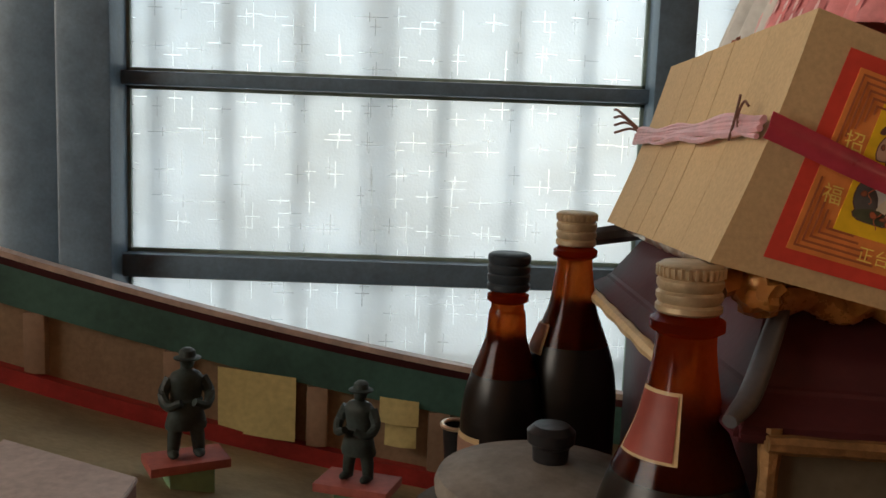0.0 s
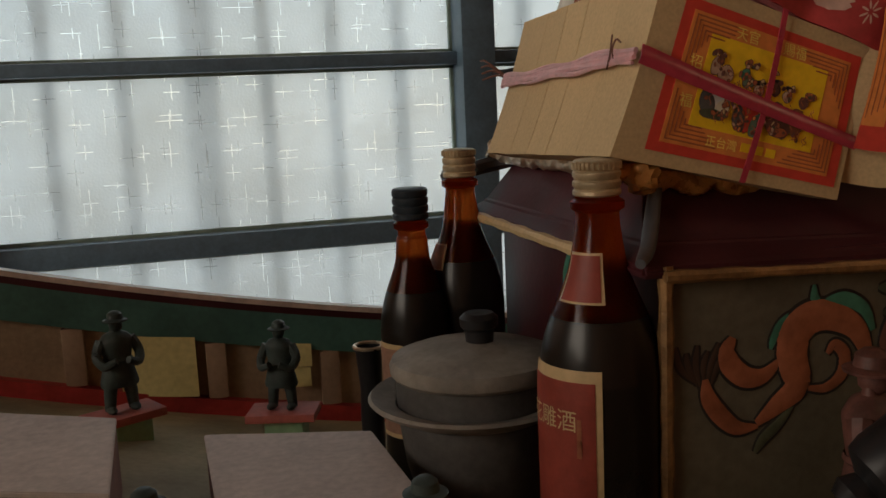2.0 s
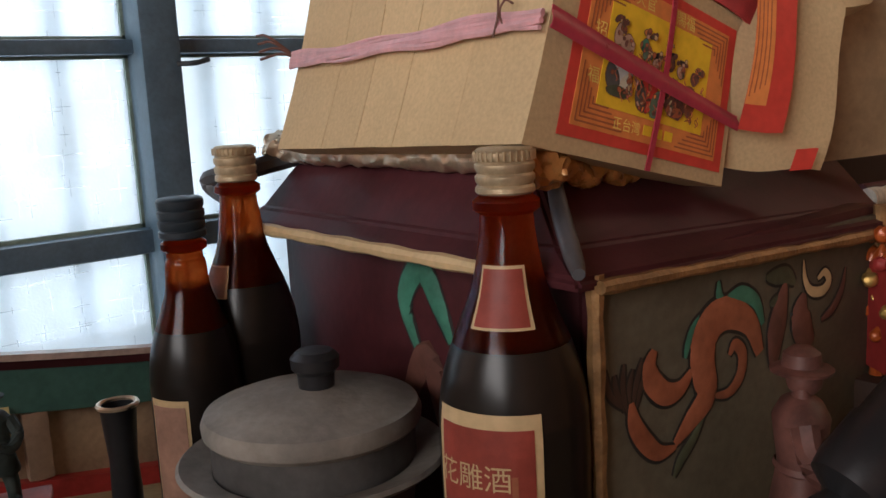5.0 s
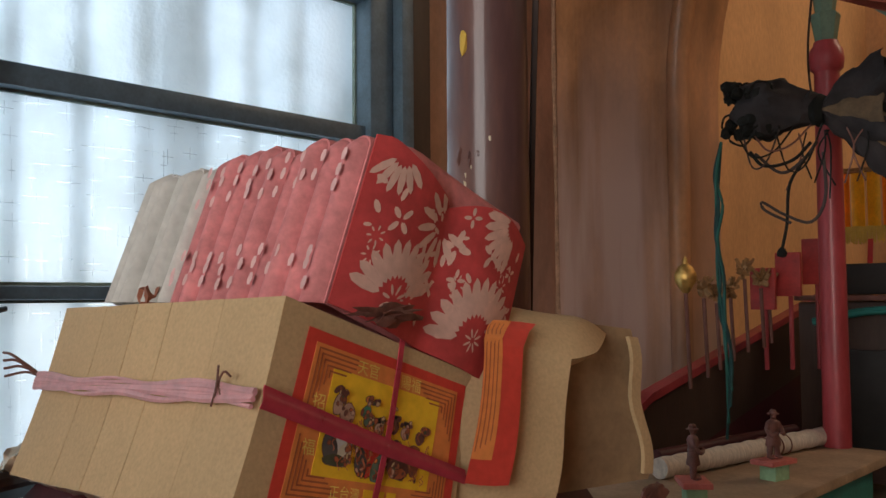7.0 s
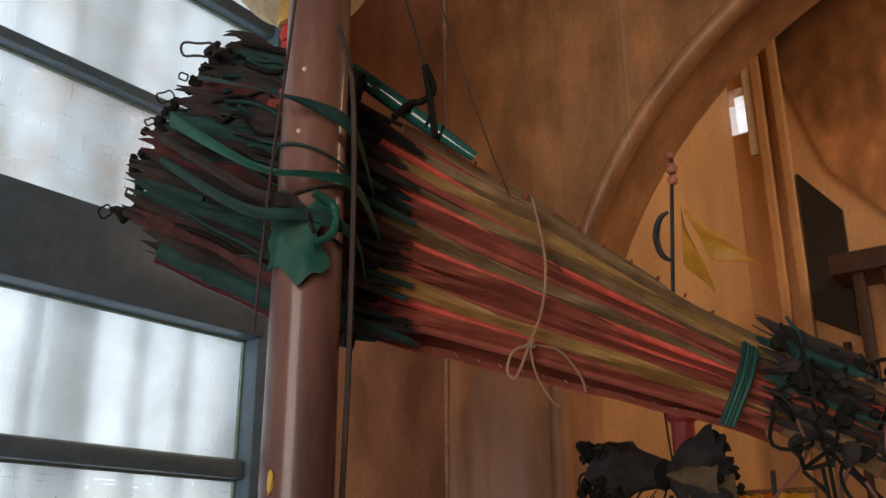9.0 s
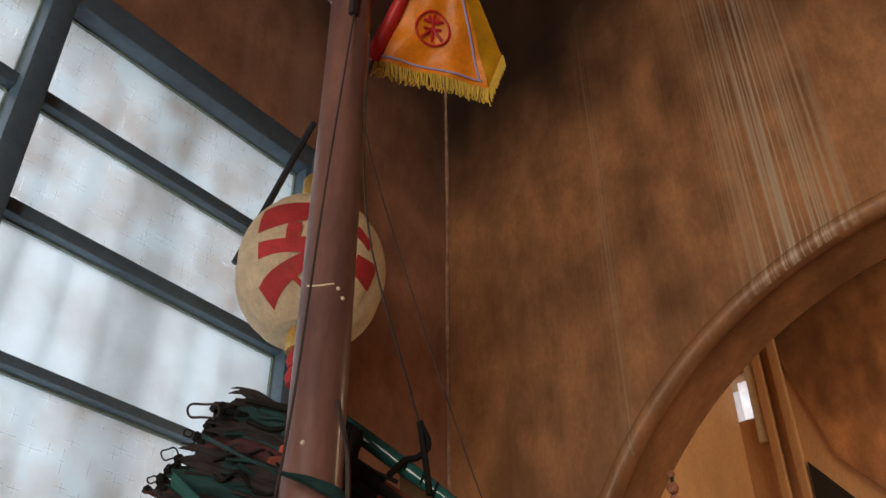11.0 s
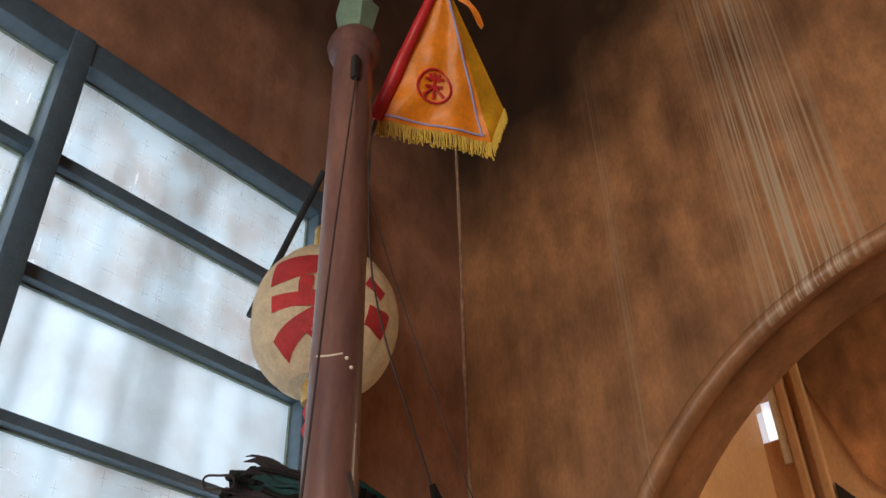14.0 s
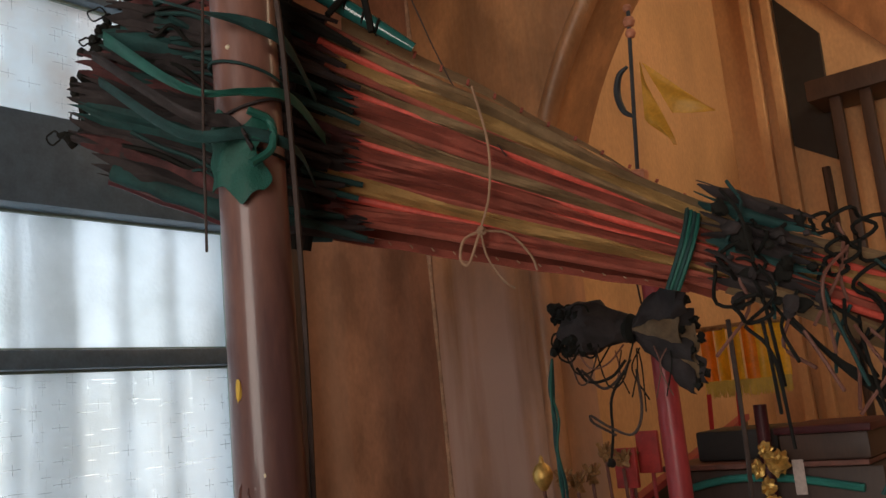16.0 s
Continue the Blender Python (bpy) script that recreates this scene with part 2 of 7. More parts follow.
def frosted(name, milk, rough, bump_scale, bump, crosses=0.0, dirt=(0.60, 0.62, 0.60)):
    """Frosted glass: partly clear through a rough skin, partly milky and dusty."""
    m = glass(name, (0.93, 0.97, 0.97), rough, bump_scale, bump)
    n, l = m.node_tree.nodes, m.node_tree.links
    t, mx, no, tc, rg = n.new("ShaderNodeBsdfTranslucent"), n.new("ShaderNodeMixShader"), n.new("ShaderNodeTexNoise"), n.new("ShaderNodeTexCoord"), n.new("ShaderNodeValToRGB")
    no.inputs["Scale"].default_value, no.inputs["Detail"].default_value = 7.0, 8
    l.new(tc.outputs["Object"], no.inputs[0]), l.new(no.outputs[0], rg.inputs[0])
    rg.color_ramp.elements[0].color, rg.color_ramp.elements[1].color = (*dirt, 1), (0.80, 0.84, 0.84, 1)
    rg.color_ramp.elements[0].position, rg.color_ramp.elements[1].position = 0.34, 0.60
    l.new(rg.outputs[0], t.inputs[0])
    if crosses:  # fine pressed crosses, clear where the pane is milky
        def calc(op, a, c=None, d=None):
            q = n.new("ShaderNodeMath")
            q.operation = op
            for k, x in enumerate((a, c, d)):
                if x is not None and not isinstance(x, (int, float)):
                    l.new(x, q.inputs[k])
                elif x is not None:
                    q.inputs[k].default_value = x
            return q.outputs[0]
        sx = n.new("ShaderNodeSeparateXYZ")
        l.new(tc.outputs["Object"], sx.inputs[0])

        def scatter(size, shift):
            """Short level and upright ribs, one pair to a cell, each of its own place, length and depth."""
            c2, r2 = n.new("ShaderNodeCombineXYZ"), n.new("ShaderNodeTexWhiteNoise")
            u, w = calc("DIVIDE", calc("ADD", sx.outputs[0], shift), size), calc("DIVIDE", calc("ADD", sx.outputs[2], shift), size)
            l.new(calc("FLOOR", u), c2.inputs[0]), l.new(calc("FLOOR", w), c2.inputs[2]), l.new(c2.outputs[0], r2.inputs[0])
            jit = n.new("ShaderNodeSeparateColor")
            l.new(r2.outputs["Color"], jit.inputs[0])
            du = calc("ABSOLUTE", calc("SUBTRACT", calc("FRACT", u), calc("MULTIPLY_ADD", jit.outputs[0], 0.50, 0.25)))
            dw = calc("ABSOLUTE", calc("SUBTRACT", calc("FRACT", w), calc("MULTIPLY_ADD", jit.outputs[1], 0.50, 0.25)))
            thin = 0.00055 / size
            bar = calc("MULTIPLY", calc("LESS_THAN", dw, thin), calc("LESS_THAN", du, calc("MULTIPLY_ADD", jit.outputs[2], 0.42, 0.04)))
            stem = calc("MULTIPLY", calc("LESS_THAN", du, thin), calc("LESS_THAN", dw, calc("MULTIPLY_ADD", jit.outputs[2], -0.36, 0.46)))
            return calc("MULTIPLY", calc("MAXIMUM", bar, stem), calc("MULTIPLY_ADD", r2.outputs["Value"], 0.75, 0.15))
        line = calc("MULTIPLY", calc("MAXIMUM", scatter(0.047, 0.0), scatter(0.064, 0.021)), crosses)
        l.new(calc("MULTIPLY", calc("SUBTRACT", 1.0, line), milk), mx.inputs[0])
        l.new(calc("MULTIPLY_ADD", line, -0.8 * rough, rough), n["Principled BSDF"].inputs["Roughness"])
    else:
        mx.inputs[0].default_value = milk
    l.new(n["Principled BSDF"].outputs[0], mx.inputs[1]), l.new(t.outputs[0], mx.inputs[2])
    l.new(mx.outputs[0], n["Material Output"].inputs[0])
    return m


M = {
    "wall": stained_plaster("stained_plaster", (0.50, 0.236, 0.096), (0.15, 0.066, 0.030), True),
    "wall_n": stained_plaster("brown_plaster", (0.46, 0.250, 0.155), (0.20, 0.095, 0.060), False),
    "hall": surf("orange_plaster", (0.58, 0.335, 0.155), 0.6, var=0.14, scale=2.6, fine=70, bump=0.2, stretch=(1, 1, 0.5)),
    "ceil": surf("dark_ceiling", (0.12, 0.07, 0.05), 0.85, scale=3),
    "floor": surf("floor_tile", (0.25, 0.17, 0.13), 0.4, scale=4),
    "frame": surf("blue_grey_paint", (0.100, 0.152, 0.200), 0.34, scale=26, bump=0.12, var=0.14),
    "sash": surf("dusty_green_paint", (0.20, 0.26, 0.22), 0.5, scale=30, var=0.25),
    "steel": surf("pale_grey_steel", (0.55, 0.57, 0.58), 0.5),
    "pane": frosted("frosted_glass", 0.50, 0.34, 260, 0.2, 1.0),
    "pane2": frosted("hammered_glass", 0.45, 0.30, 110, 1.0, 0.0, (0.50, 0.53, 0.51)),
    "pane_up": frosted("dusty_frosted_glass", 0.72, 0.36, 260, 0.2, 0.75, (0.62, 0.555, 0.50)),
    "pane2_up": frosted("dusty_hammered_glass", 0.62, 0.36, 110, 0.7, 0.0, (0.64, 0.63, 0.60)),
    "cross": translucent("glass_rib", (0.98, 0.99, 0.99), 1.0, 0.3),
    "maroon": surf("maroon_lacquer", (0.062, 0.016, 0.019), 0.46, scale=14, var=0.25, coat=0.0, spec=0.22, bump=0.08),
    "plum": surf("plum_varnished_mast", (0.140, 0.074, 0.074), 0.40, scale=9, var=0.35, coat=0.30, stretch=(1, 1, 0.25), col2=(0.22, 0.108, 0.078)),
    "redpole": surf("red_painted_pole", (0.34, 0.045, 0.05), 0.42, scale=14, var=0.2, coat=0.15, stretch=(1, 1, 0.3)),
    "green": surf("dark_green_paint", (0.060, 0.145, 0.122), 0.5, scale=16, var=0.25),
    "teal": surf("teal_paint", (0.03, 0.20, 0.17), 0.5),
    "cream": surf("cream_panel", (0.38, 0.265, 0.165), 0.7, scale=10, var=0.22),
    "tanpost": surf("tan_post", (0.36, 0.24, 0.16), 0.65),
    "red": surf("red_paint", (0.36, 0.035, 0.03), 0.5, scale=18, var=0.3),
    "deck": surf("ochre_deck", (0.42, 0.36, 0.22), 0.7, scale=8, var=0.25),
    "note": surf("yellow_paper", (0.70, 0.60, 0.27), 0.8, var=0.08),
    "gold": surf("dull_gold_trim", (0.30, 0.165, 0.065), 0.5, metal=0.35, scale=60, fine=300, var=0.35, bump=0.5),
    "bright_gold": surf("gold_foil", (0.66, 0.42, 0.12), 0.42, metal=0.7, scale=70, bump=0.4),
    "panel": surf("grey_olive_panel", (0.112, 0.098, 0.066), 0.6, scale=10, var=0.22),
    "salmon": surf("salmon_relief", (0.32, 0.108, 0.052), 0.55, scale=20, var=0.25),
    "leafgreen": surf("green_relief", (0.06, 0.21, 0.14), 0.55, scale=20, var=0.3),
    "leafdull": surf("dull_olive_leaf", (0.085, 0.095, 0.055), 0.6, scale=20, var=0.3),
    "ink": surf("black_outline", (0.025, 0.022, 0.02), 0.6),
    "kraft": surf("kraft_paper_edge", (0.56, 0.405, 0.215), 0.85, scale=9, fine=420, var=0.07, bump=0.12),
    # darker copy of the kraft; shade inside the fold is put into this colour
    "kraft_shaded": surf("shaded_kraft_inside", (0.34, 0.225, 0.12), 0.9, scale=30, var=0.15),
    "pale": surf("pale_paper_edge", (0.72, 0.65, 0.48), 0.85, var=0.1),
    "lab_red": surf("label_red", (0.62, 0.06, 0.04), 0.45, var=0.1, bump=0.05),
    "lab_orange": surf("label_orange", (0.72, 0.25, 0.065), 0.45, var=0.08, bump=0.05),
    "lab_gold": surf("label_foil", (0.92, 0.60, 0.03), 0.30, metal=0.12, var=0.1, bump=0.05),
    "lab_text": surf("label_print_yellow", (0.95, 0.70, 0.16), 0.5, bump=0),
    "lab_line": surf("label_print_brown", (0.42, 0.12, 0.05), 0.5, bump=0),
    "pinkband": translucent("pink_plastic_twine", (0.86, 0.52, 0.54), 0.3, 0.35),
    "redband": translucent("red_plastic_twine", (0.60, 0.07, 0.11), 0.3, 0.3),
    "wire": surf("brown_tie", (0.16, 0.07, 0.05), 0.6),
    "greysheet": surf("grey_white_paper", (0.66, 0.66, 0.62), 0.85, scale=30, var=0.08),
    "pinkedge": surf("pink_paper_edge", (0.66, 0.245, 0.25), 0.8, scale=40, var=0.15),
    "redcloth": surf("red_flower_paper", (0.50, 0.060, 0.060), 0.7, scale=30, var=0.18),
    "petal": surf("pale_pink_print", (0.70, 0.46, 0.38), 0.7, var=0.1, bump=0.05),
    "amber": amber_glass("amber_glass"),
    "brownglass": surf("dark_brown_bottle", (0.012, 0.009, 0.007), 0.30, var=0.2, coat=0.05, bump=0.0, spec=0.35, rvar=0.08),
    "wine": surf("dark_wine", (0.05, 0.008, 0.006), 0.2, bump=0),
    "capgold": surf("dusty_pale_metal_cap", (0.55, 0.43, 0.27), 0.45, metal=0.55, scale=60, var=0.25),
    "capblack": surf("black_blue_cap", (0.025, 0.035, 0.045), 0.4),
    "b_label": surf("wine_label_red", (0.26, 0.046, 0.030), 0.5, scale=30, var=0.2),
    "b_label2": surf("old_label_tan", (0.34, 0.19, 0.13), 0.7, scale=30, var=0.3),
    "b_edge": surf("label_gold_edge", (0.58, 0.42, 0.22), 0.5, var=0.1),
    "pewter": surf("grey_ceramic", (0.10, 0.095, 0.09), 0.55, scale=20, var=0.25, coat=0.1),
    "dustlid": surf("dusty_grey_lid", (0.26, 0.232, 0.198), 0.7, scale=24, var=0.28, bump=0.3),
    "knob": surf("black_knob", (0.02, 0.02, 0.022), 0.35),
    "whitebox": surf("dusty_white_card", (0.54, 0.46, 0.42), 0.8, scale=20, var=0.1),
    "boxside": surf("brown_card_side", (0.27, 0.14, 0.11), 0.8),
    "figure": surf("dark_green_clay", (0.042, 0.060, 0.055), 0.55, scale=60, var=0.4),
    "figred": surf("brown_red_clay", (0.150, 0.062, 0.048), 0.55, scale=60, var=0.4),
    "pinkstand": surf("faded_red_stand", (0.50, 0.14, 0.11), 0.6),
    "limestand": surf("pale_green_stand", (0.30, 0.48, 0.27), 0.6),
    "foil": surf("crumpled_foil", (0.70, 0.56, 0.40), 0.3, metal=0.8, scale=60, fine=90, bump=1.0),
    "foilgold": surf("crumpled_amber_wrap", (0.52, 0.24, 0.06), 0.28, metal=0.3, scale=60, fine=80, bump=1.0, coat=0.4),
    "hipgrey": surf("grey_hip", (0.085, 0.085, 0.092), 0.42),
    "rope_k": surf("black_green_cord", (0.012, 0.012, 0.010), 0.85, spec=0.2, fine=400, bump=0.5),
    "rope_g": surf("green_cord", (0.010, 0.088, 0.066), 0.6, fine=400, bump=0.5),
    "rope_t": surf("tan_string", (0.31, 0.19, 0.115), 0.8, fine=400),
    "rope_d": surf("dark_line", (0.05, 0.035, 0.03), 0.8),
    "batten": surf("red_batten", (0.56, 0.085, 0.058), 0.5, scale=20, var=0.25),
    "mustard": surf("mustard_sailcloth", (0.345, 0.205, 0.070), 0.85, scale=24, fine=500, var=0.2, bump=0.3),
    "khaki": surf("khaki_sailcloth", (0.215, 0.138, 0.068), 0.85, scale=24, fine=500, var=0.22, bump=0.3),
    "rust": surf("rust_sailcloth", (0.26, 0.065, 0.042), 0.85, scale=24, fine=500, var=0.22, bump=0.3),
    "darkcloth": surf("blackish_cloth", (0.030, 0.024, 0.024), 0.85, scale=30, fine=500, var=0.4, bump=0.4),
    "darkgreen": surf("dark_green_cloth", (0.012, 0.048, 0.046), 0.8, scale=30, fine=500, var=0.35, bump=0.4),
    "satin": translucent("orange_satin", (0.88, 0.30, 0.012), 0.3, 0.4),
    "satin_y": translucent("yellow_satin", (0.88, 0.52, 0.02), 0.3, 0.4),
    "fringe": surf("gold_fringe", (0.62, 0.42, 0.06), 0.6, fine=300),
    "sleeve": translucent("red_satin", (0.60, 0.03, 0.03), 0.25, 0.4),
    "trimblue": surf("lilac_trim", (0.36, 0.32, 0.52), 0.6),
    "lantern": translucent("cream_lantern_paper", (0.82, 0.68, 0.46), 0.45, 0.7),
    "lanred": translucent("lantern_red_brush", (0.62, 0.06, 0.06), 0.35, 0.7),
    "iron": surf("black_iron", (0.03, 0.035, 0.04), 0.5),
    "crown_o": surf("faded_orange_crown", (0.50, 0.20, 0.11), 0.6),
    "crown_g": surf("grey_green_crown", (0.15, 0.22, 0.15), 0.6),
    "wood": surf("dark_wood", (0.06, 0.035, 0.025), 0.5, scale=10, stretch=(1, 1, 0.2)),
    "blackboard": surf("black_board", (0.02, 0.018, 0.016), 0.5),
    "amberbead": surf("amber_glitter", (0.40, 0.082, 0.015), 0.32, metal=0.15, scale=90, fine=120, bump=0.8, coat=0.15),
    "darkmaroon": surf("dark_maroon_cloth", (0.075, 0.026, 0.026), 0.85, scale=30, fine=500, var=0.4, bump=0.4),
    "white": surf("dusty_white_matting", (0.62, 0.55, 0.45), 0.8, scale=60, stretch=(6, 1, 1)),
    "teal_gloss": surf("shiny_green_plastic", (0.02, 0.11, 0.10), 0.12, coat=0.8, bump=0.02),
    "khaki_d": surf("dusty_brown_cloth", (0.13, 0.085, 0.045), 0.85, scale=30, fine=500, var=0.3, bump=0.4),
    # gunwale paler than the tan posts: light from the window put into the colour
    "rail_lit": surf("lit_pale_rail", (0.52, 0.40, 0.34), 0.36, scale=24, var=0.25, coat=0.2),
    "foldprint": surf("pale_pink_fold_print", (0.72, 0.46, 0.44), 0.75, var=0.1, bump=0.05),
    "dullred": surf("dull_painted_brown_red", (0.15, 0.062, 0.045), 0.6, scale=25, var=0.3),
    "mustard_satin": translucent("mustard_satin", (0.62, 0.31, 0.035), 0.2, 0.5),
    "corner_light_tan": surf("corner_highlight", (0.44, 0.27, 0.17), 0.45, scale=20, var=0.3, coat=0.2),
    "skin": surf("painted_cream", (0.55, 0.36, 0.26), 0.5),
}


# ---- mesh helpers ----
def thing(name, at, label, category, group="", kind=""):
    ob = new(name)
    ob.location = at
    ob.empty_display_size = 0.05
    return tagged(ob, label, category, group, kind)


def world_of(ob):
    p = Vector((0, 0, 0))
    while ob:
        p = p + Vector(ob.location)
        ob = ob.parent
    return p


def part(name, bm, material, parent=None, label="", smooth=True, mat2=None):
    """Links a bmesh, given in world places, as one mesh object under a thing or part."""
    me = bpy.data.meshes.new(name)
    if parent:
        bmesh.ops.translate(bm, verts=bm.verts, vec=-world_of(parent))
    bmesh.ops.recalc_face_normals(bm, faces=bm.faces)
    for f in bm.faces:
        f.smooth = smooth
    bm.to_mesh(me)
    bm.free()
    me.materials.append(M[material])
    if mat2:
        me.materials.append(M[mat2])
    ob = new(name, me)
    if parent:
        ob.parent = parent
    if label:
        ob["label"] = label
    if smooth:
        me.set_sharp_from_angle(angle=radians(38))
    return ob


def structure(name, bm, material, label, category, smooth=False):
    return tagged(part(name, bm, material, None, "", smooth), label, category, "", "structure")


def box(lo, hi, bevel=0.0, bm=None, turn=None, about=None):
    bm = bm or bmesh.new()
    c = [(a + b) / 2 for a, b in zip(lo, hi)]
    m = Matrix.Translation(c) @ Matrix.Diagonal([abs(b - a) for a, b in zip(lo, hi)] + [1])
    if turn is not None:
        p = Vector(about or c)
        m = Matrix.Translation(p) @ Euler([radians(a) for a in turn]).to_matrix().to_4x4() @ Matrix.Translation(-p) @ m
    r = bmesh.ops.create_cube(bm, size=1, matrix=m)
    if bevel:
        es = {e for v in r["verts"] for e in v.link_edges}
        bmesh.ops.bevel(bm, geom=list(es), offset=bevel, segments=2, affect="EDGES", profile=0.6)
    return bm


def lathe(profile, centre=(0, 0, 0), seg=40, axis=None, bm=None, squash=1.0):
    """Turns (radius, height) pairs round the upright through centre."""
    bm = bm or bmesh.new()
    rot = Vector((0, 0, 1)).rotation_difference(Vector(axis)).to_matrix() if axis else Matrix.Identity(3)
    c = Vector(centre)
    rings = []
    for r, z in profile:
        if r < 1e-6:
            rings.append([bm.verts.new(c + rot @ Vector((0, 0, z)))])
        else:
            rings.append([bm.verts.new(c + rot @ Vector((r * math.cos(2 * math.pi * k / seg), r * squash * math.sin(2 * math.pi * k / seg), z))) for k in range(seg)])
    for a, b in zip(rings, rings[1:]):
        for k in range(seg):
            j = (k + 1) % seg
            if len(a) == 1 and len(b) > 1:
                bm.faces.new((a[0], b[k], b[j]))
            elif len(b) == 1 and len(a) > 1:
                bm.faces.new((a[k], a[j], b[0]))
            elif len(a) > 1:
                bm.faces.new((a[k], a[j], b[j], b[k]))
    return bm


def tube(points, radius, seg=7, bm=None, closed=False):
    """A round cord or bar along points; radius is a number or a function of the way along (0 to 1)."""
    bm = bm or bmesh.new()
    pts = [Vector(p) for p in points]
    n = len(pts)
    rings, up = [], Vector((0.13, 0.31, 0.94))
    for i, p in enumerate(pts):
        d = (pts[(i + 1) % n] - pts[i - 1]) if closed else (pts[min(i + 1, n - 1)] - pts[max(i - 1, 0)])
        d.normalize()
        side = d.cross(up)
        if side.length < 0.1:
            side = d.cross(Vector((1, 0, 0)))
        side.normalize()
        o = side.cross(d)
        r = radius(i / max(1, n - 1)) if callable(radius) else radius
        rings.append([bm.verts.new(p + r * (math.cos(2 * math.pi * k / seg) * side + math.sin(2 * math.pi * k / seg) * o)) for k in range(seg)])
    pairs = list(zip(rings, rings[1:])) + ([(rings[-1], rings[0])] if closed else [])
    for a, b in pairs:
        for k in range(seg):
            bm.faces.new((a[k], a[(k + 1) % seg], b[(k + 1) % seg], b[k]))
    if not closed:
        bm.faces.new(rings[0][::-1]), bm.faces.new(rings[-1])
    return bm


def curve(points, steps=8):
    """A smooth line through points (Catmull-Rom)."""
    p = [Vector(q) for q in points]
    p = [2 * p[0] - p[1]] + p + [2 * p[-1] - p[-2]]
    out = []
    for i in range(1, len(p) - 2):
        for k in range(steps):
            t = k / steps
            out.append(0.5 * (2 * p[i] + (p[i + 1] - p[i - 1]) * t + (2 * p[i - 1] - 5 * p[i] + 4 * p[i + 1] - p[i + 2]) * t * t + (3 * p[i] - p[i - 1] - 3 * p[i + 1] + p[i + 2]) * t ** 3))
    return out + [p[-2]]


def sheet(fn, nu, nv, thick=0.0, bm=None):
    """A skin fn(u, v) for u, v in 0..1; thick gives it a second side and rims."""
    bm = bm or bmesh.new()
    p = np.array([[fn(i / nu, j / nv) for j in range(nv + 1)] for i in range(nu + 1)], float)
    g = [[bm.verts.new(p[i, j]) for j in range(nv + 1)] for i in range(nu + 1)]
    for i in range(nu):
        for j in range(nv):
            bm.faces.new((g[i][j], g[i + 1][j], g[i + 1][j + 1], g[i][j + 1]))
    if thick:
        n = np.cross(np.gradient(p, axis=0), np.gradient(p, axis=1))
        n /= np.linalg.norm(n, axis=2, keepdims=True) + 1e-9
        q = p + n * thick
        k = [[bm.verts.new(q[i, j]) for j in range(nv + 1)] for i in range(nu + 1)]
        for i in range(nu):
            for j in range(nv):
                bm.faces.new((k[i][j], k[i][j + 1], k[i + 1][j + 1], k[i + 1][j]))
        for i in range(nu):
            bm.faces.new((g[i][0], k[i][0], k[i + 1][0], g[i + 1][0]))
            bm.faces.new((g[i + 1][nv], k[i + 1][nv], k[i][nv], g[i][nv]))
        for j in range(nv):
            bm.faces.new((g[0][j + 1], k[0][j + 1], k[0][j], g[0][j]))
            bm.faces.new((g[nu][j], k[nu][j], k[nu][j + 1], g[nu][j + 1]))
    return bm


def prism(outline, origin, u, v, depth, bm=None):
    """A flat outline of (a, b) pairs in the plane origin + a u + b v, made depth thick."""
    bm = bm or bmesh.new()
    o, u, v = Vector(origin), Vector(u), Vector(v)
    w = u.cross(v).normalized() * depth
    lo = [bm.verts.new(o + a * u + b * v) for a, b in outline]
    hi = [bm.verts.new(o + a * u + b * v + w) for a, b in outline]
    bm.faces.new(lo[::-1]), bm.faces.new(hi)
    n = len(lo)
    for i in range(n):
        bm.faces.new((lo[i], lo[(i + 1) % n], hi[(i + 1) % n], hi[i]))
    return bm


def blob(c, r, bm=None, sub=2, rough=0.0, scale=(1, 1, 1)):
    bm = bm or bmesh.new()
    res = bmesh.ops.create_icosphere(bm, subdivisions=sub, radius=1, matrix=Matrix.Identity(4))
    for v in res["verts"]:
        k = 1 + rough * noise.noise(v.co * 2.3 + Vector(c) * 37)
        v.co = Vector(c) + Vector([a * b * r * k for a, b in zip(v.co, scale)])
    return bm


def crumple(bm, amp, freq):
    for v in bm.verts:
        v.co += amp * noise.noise_vector(v.co * freq)
    return bm


def writing(text, origin, u, v, height, lift=0.0006):
    """Built-in font characters as a thin mesh in the plane of u and v."""
    c = bpy.data.curves.new("writing", "FONT")
    c.body, c.size, c.extrude = text, height, 0.0
    o = new("writing", c)
    dg = bpy.context.evaluated_depsgraph_get()
    me = bpy.data.meshes.new_from_object(o.evaluated_get(dg))
    bpy.data.objects.remove(o)
    bm = bmesh.new()
    bm.from_mesh(me)
    bpy.data.meshes.remove(me)
    u, v = Vector(u).normalized(), Vector(v).normalized()
    w = u.cross(v)
    for vert in bm.verts:
        vert.co = Vector(origin) + vert.co.x * u + vert.co.y * v + w * lift
    return bm


def ease(a, b, t):
    return a + (b - a) * t


# ---- room ----
WY, WX = 1.50, 2.02  # inner faces of the window wall and of the arch wall
ZT = 6.6
structure("floor", box((-4, -3.4, -0.12), (7.4, 3.2, 0)), "floor", "worn reddish floor under the boat", "floor")
structure("ceiling", box((-3.2, -2.9, ZT), (7.2, 3.2, ZT + 0.12)), "ceil", "dark sooty ceiling above the boat", "ceiling")
bm = box((-3.2, WY, 0), (-0.60, WY + 0.22, ZT))
box((1.33, WY + 0.058, 0), (7.2, WY + 0.25, ZT), bm=bm)
box((-0.60, WY, 0), (1.33, WY + 0.22, 0.86), bm=bm)
box((-0.60, WY, 3.69), (1.33, WY + 0.22, ZT), bm=bm)
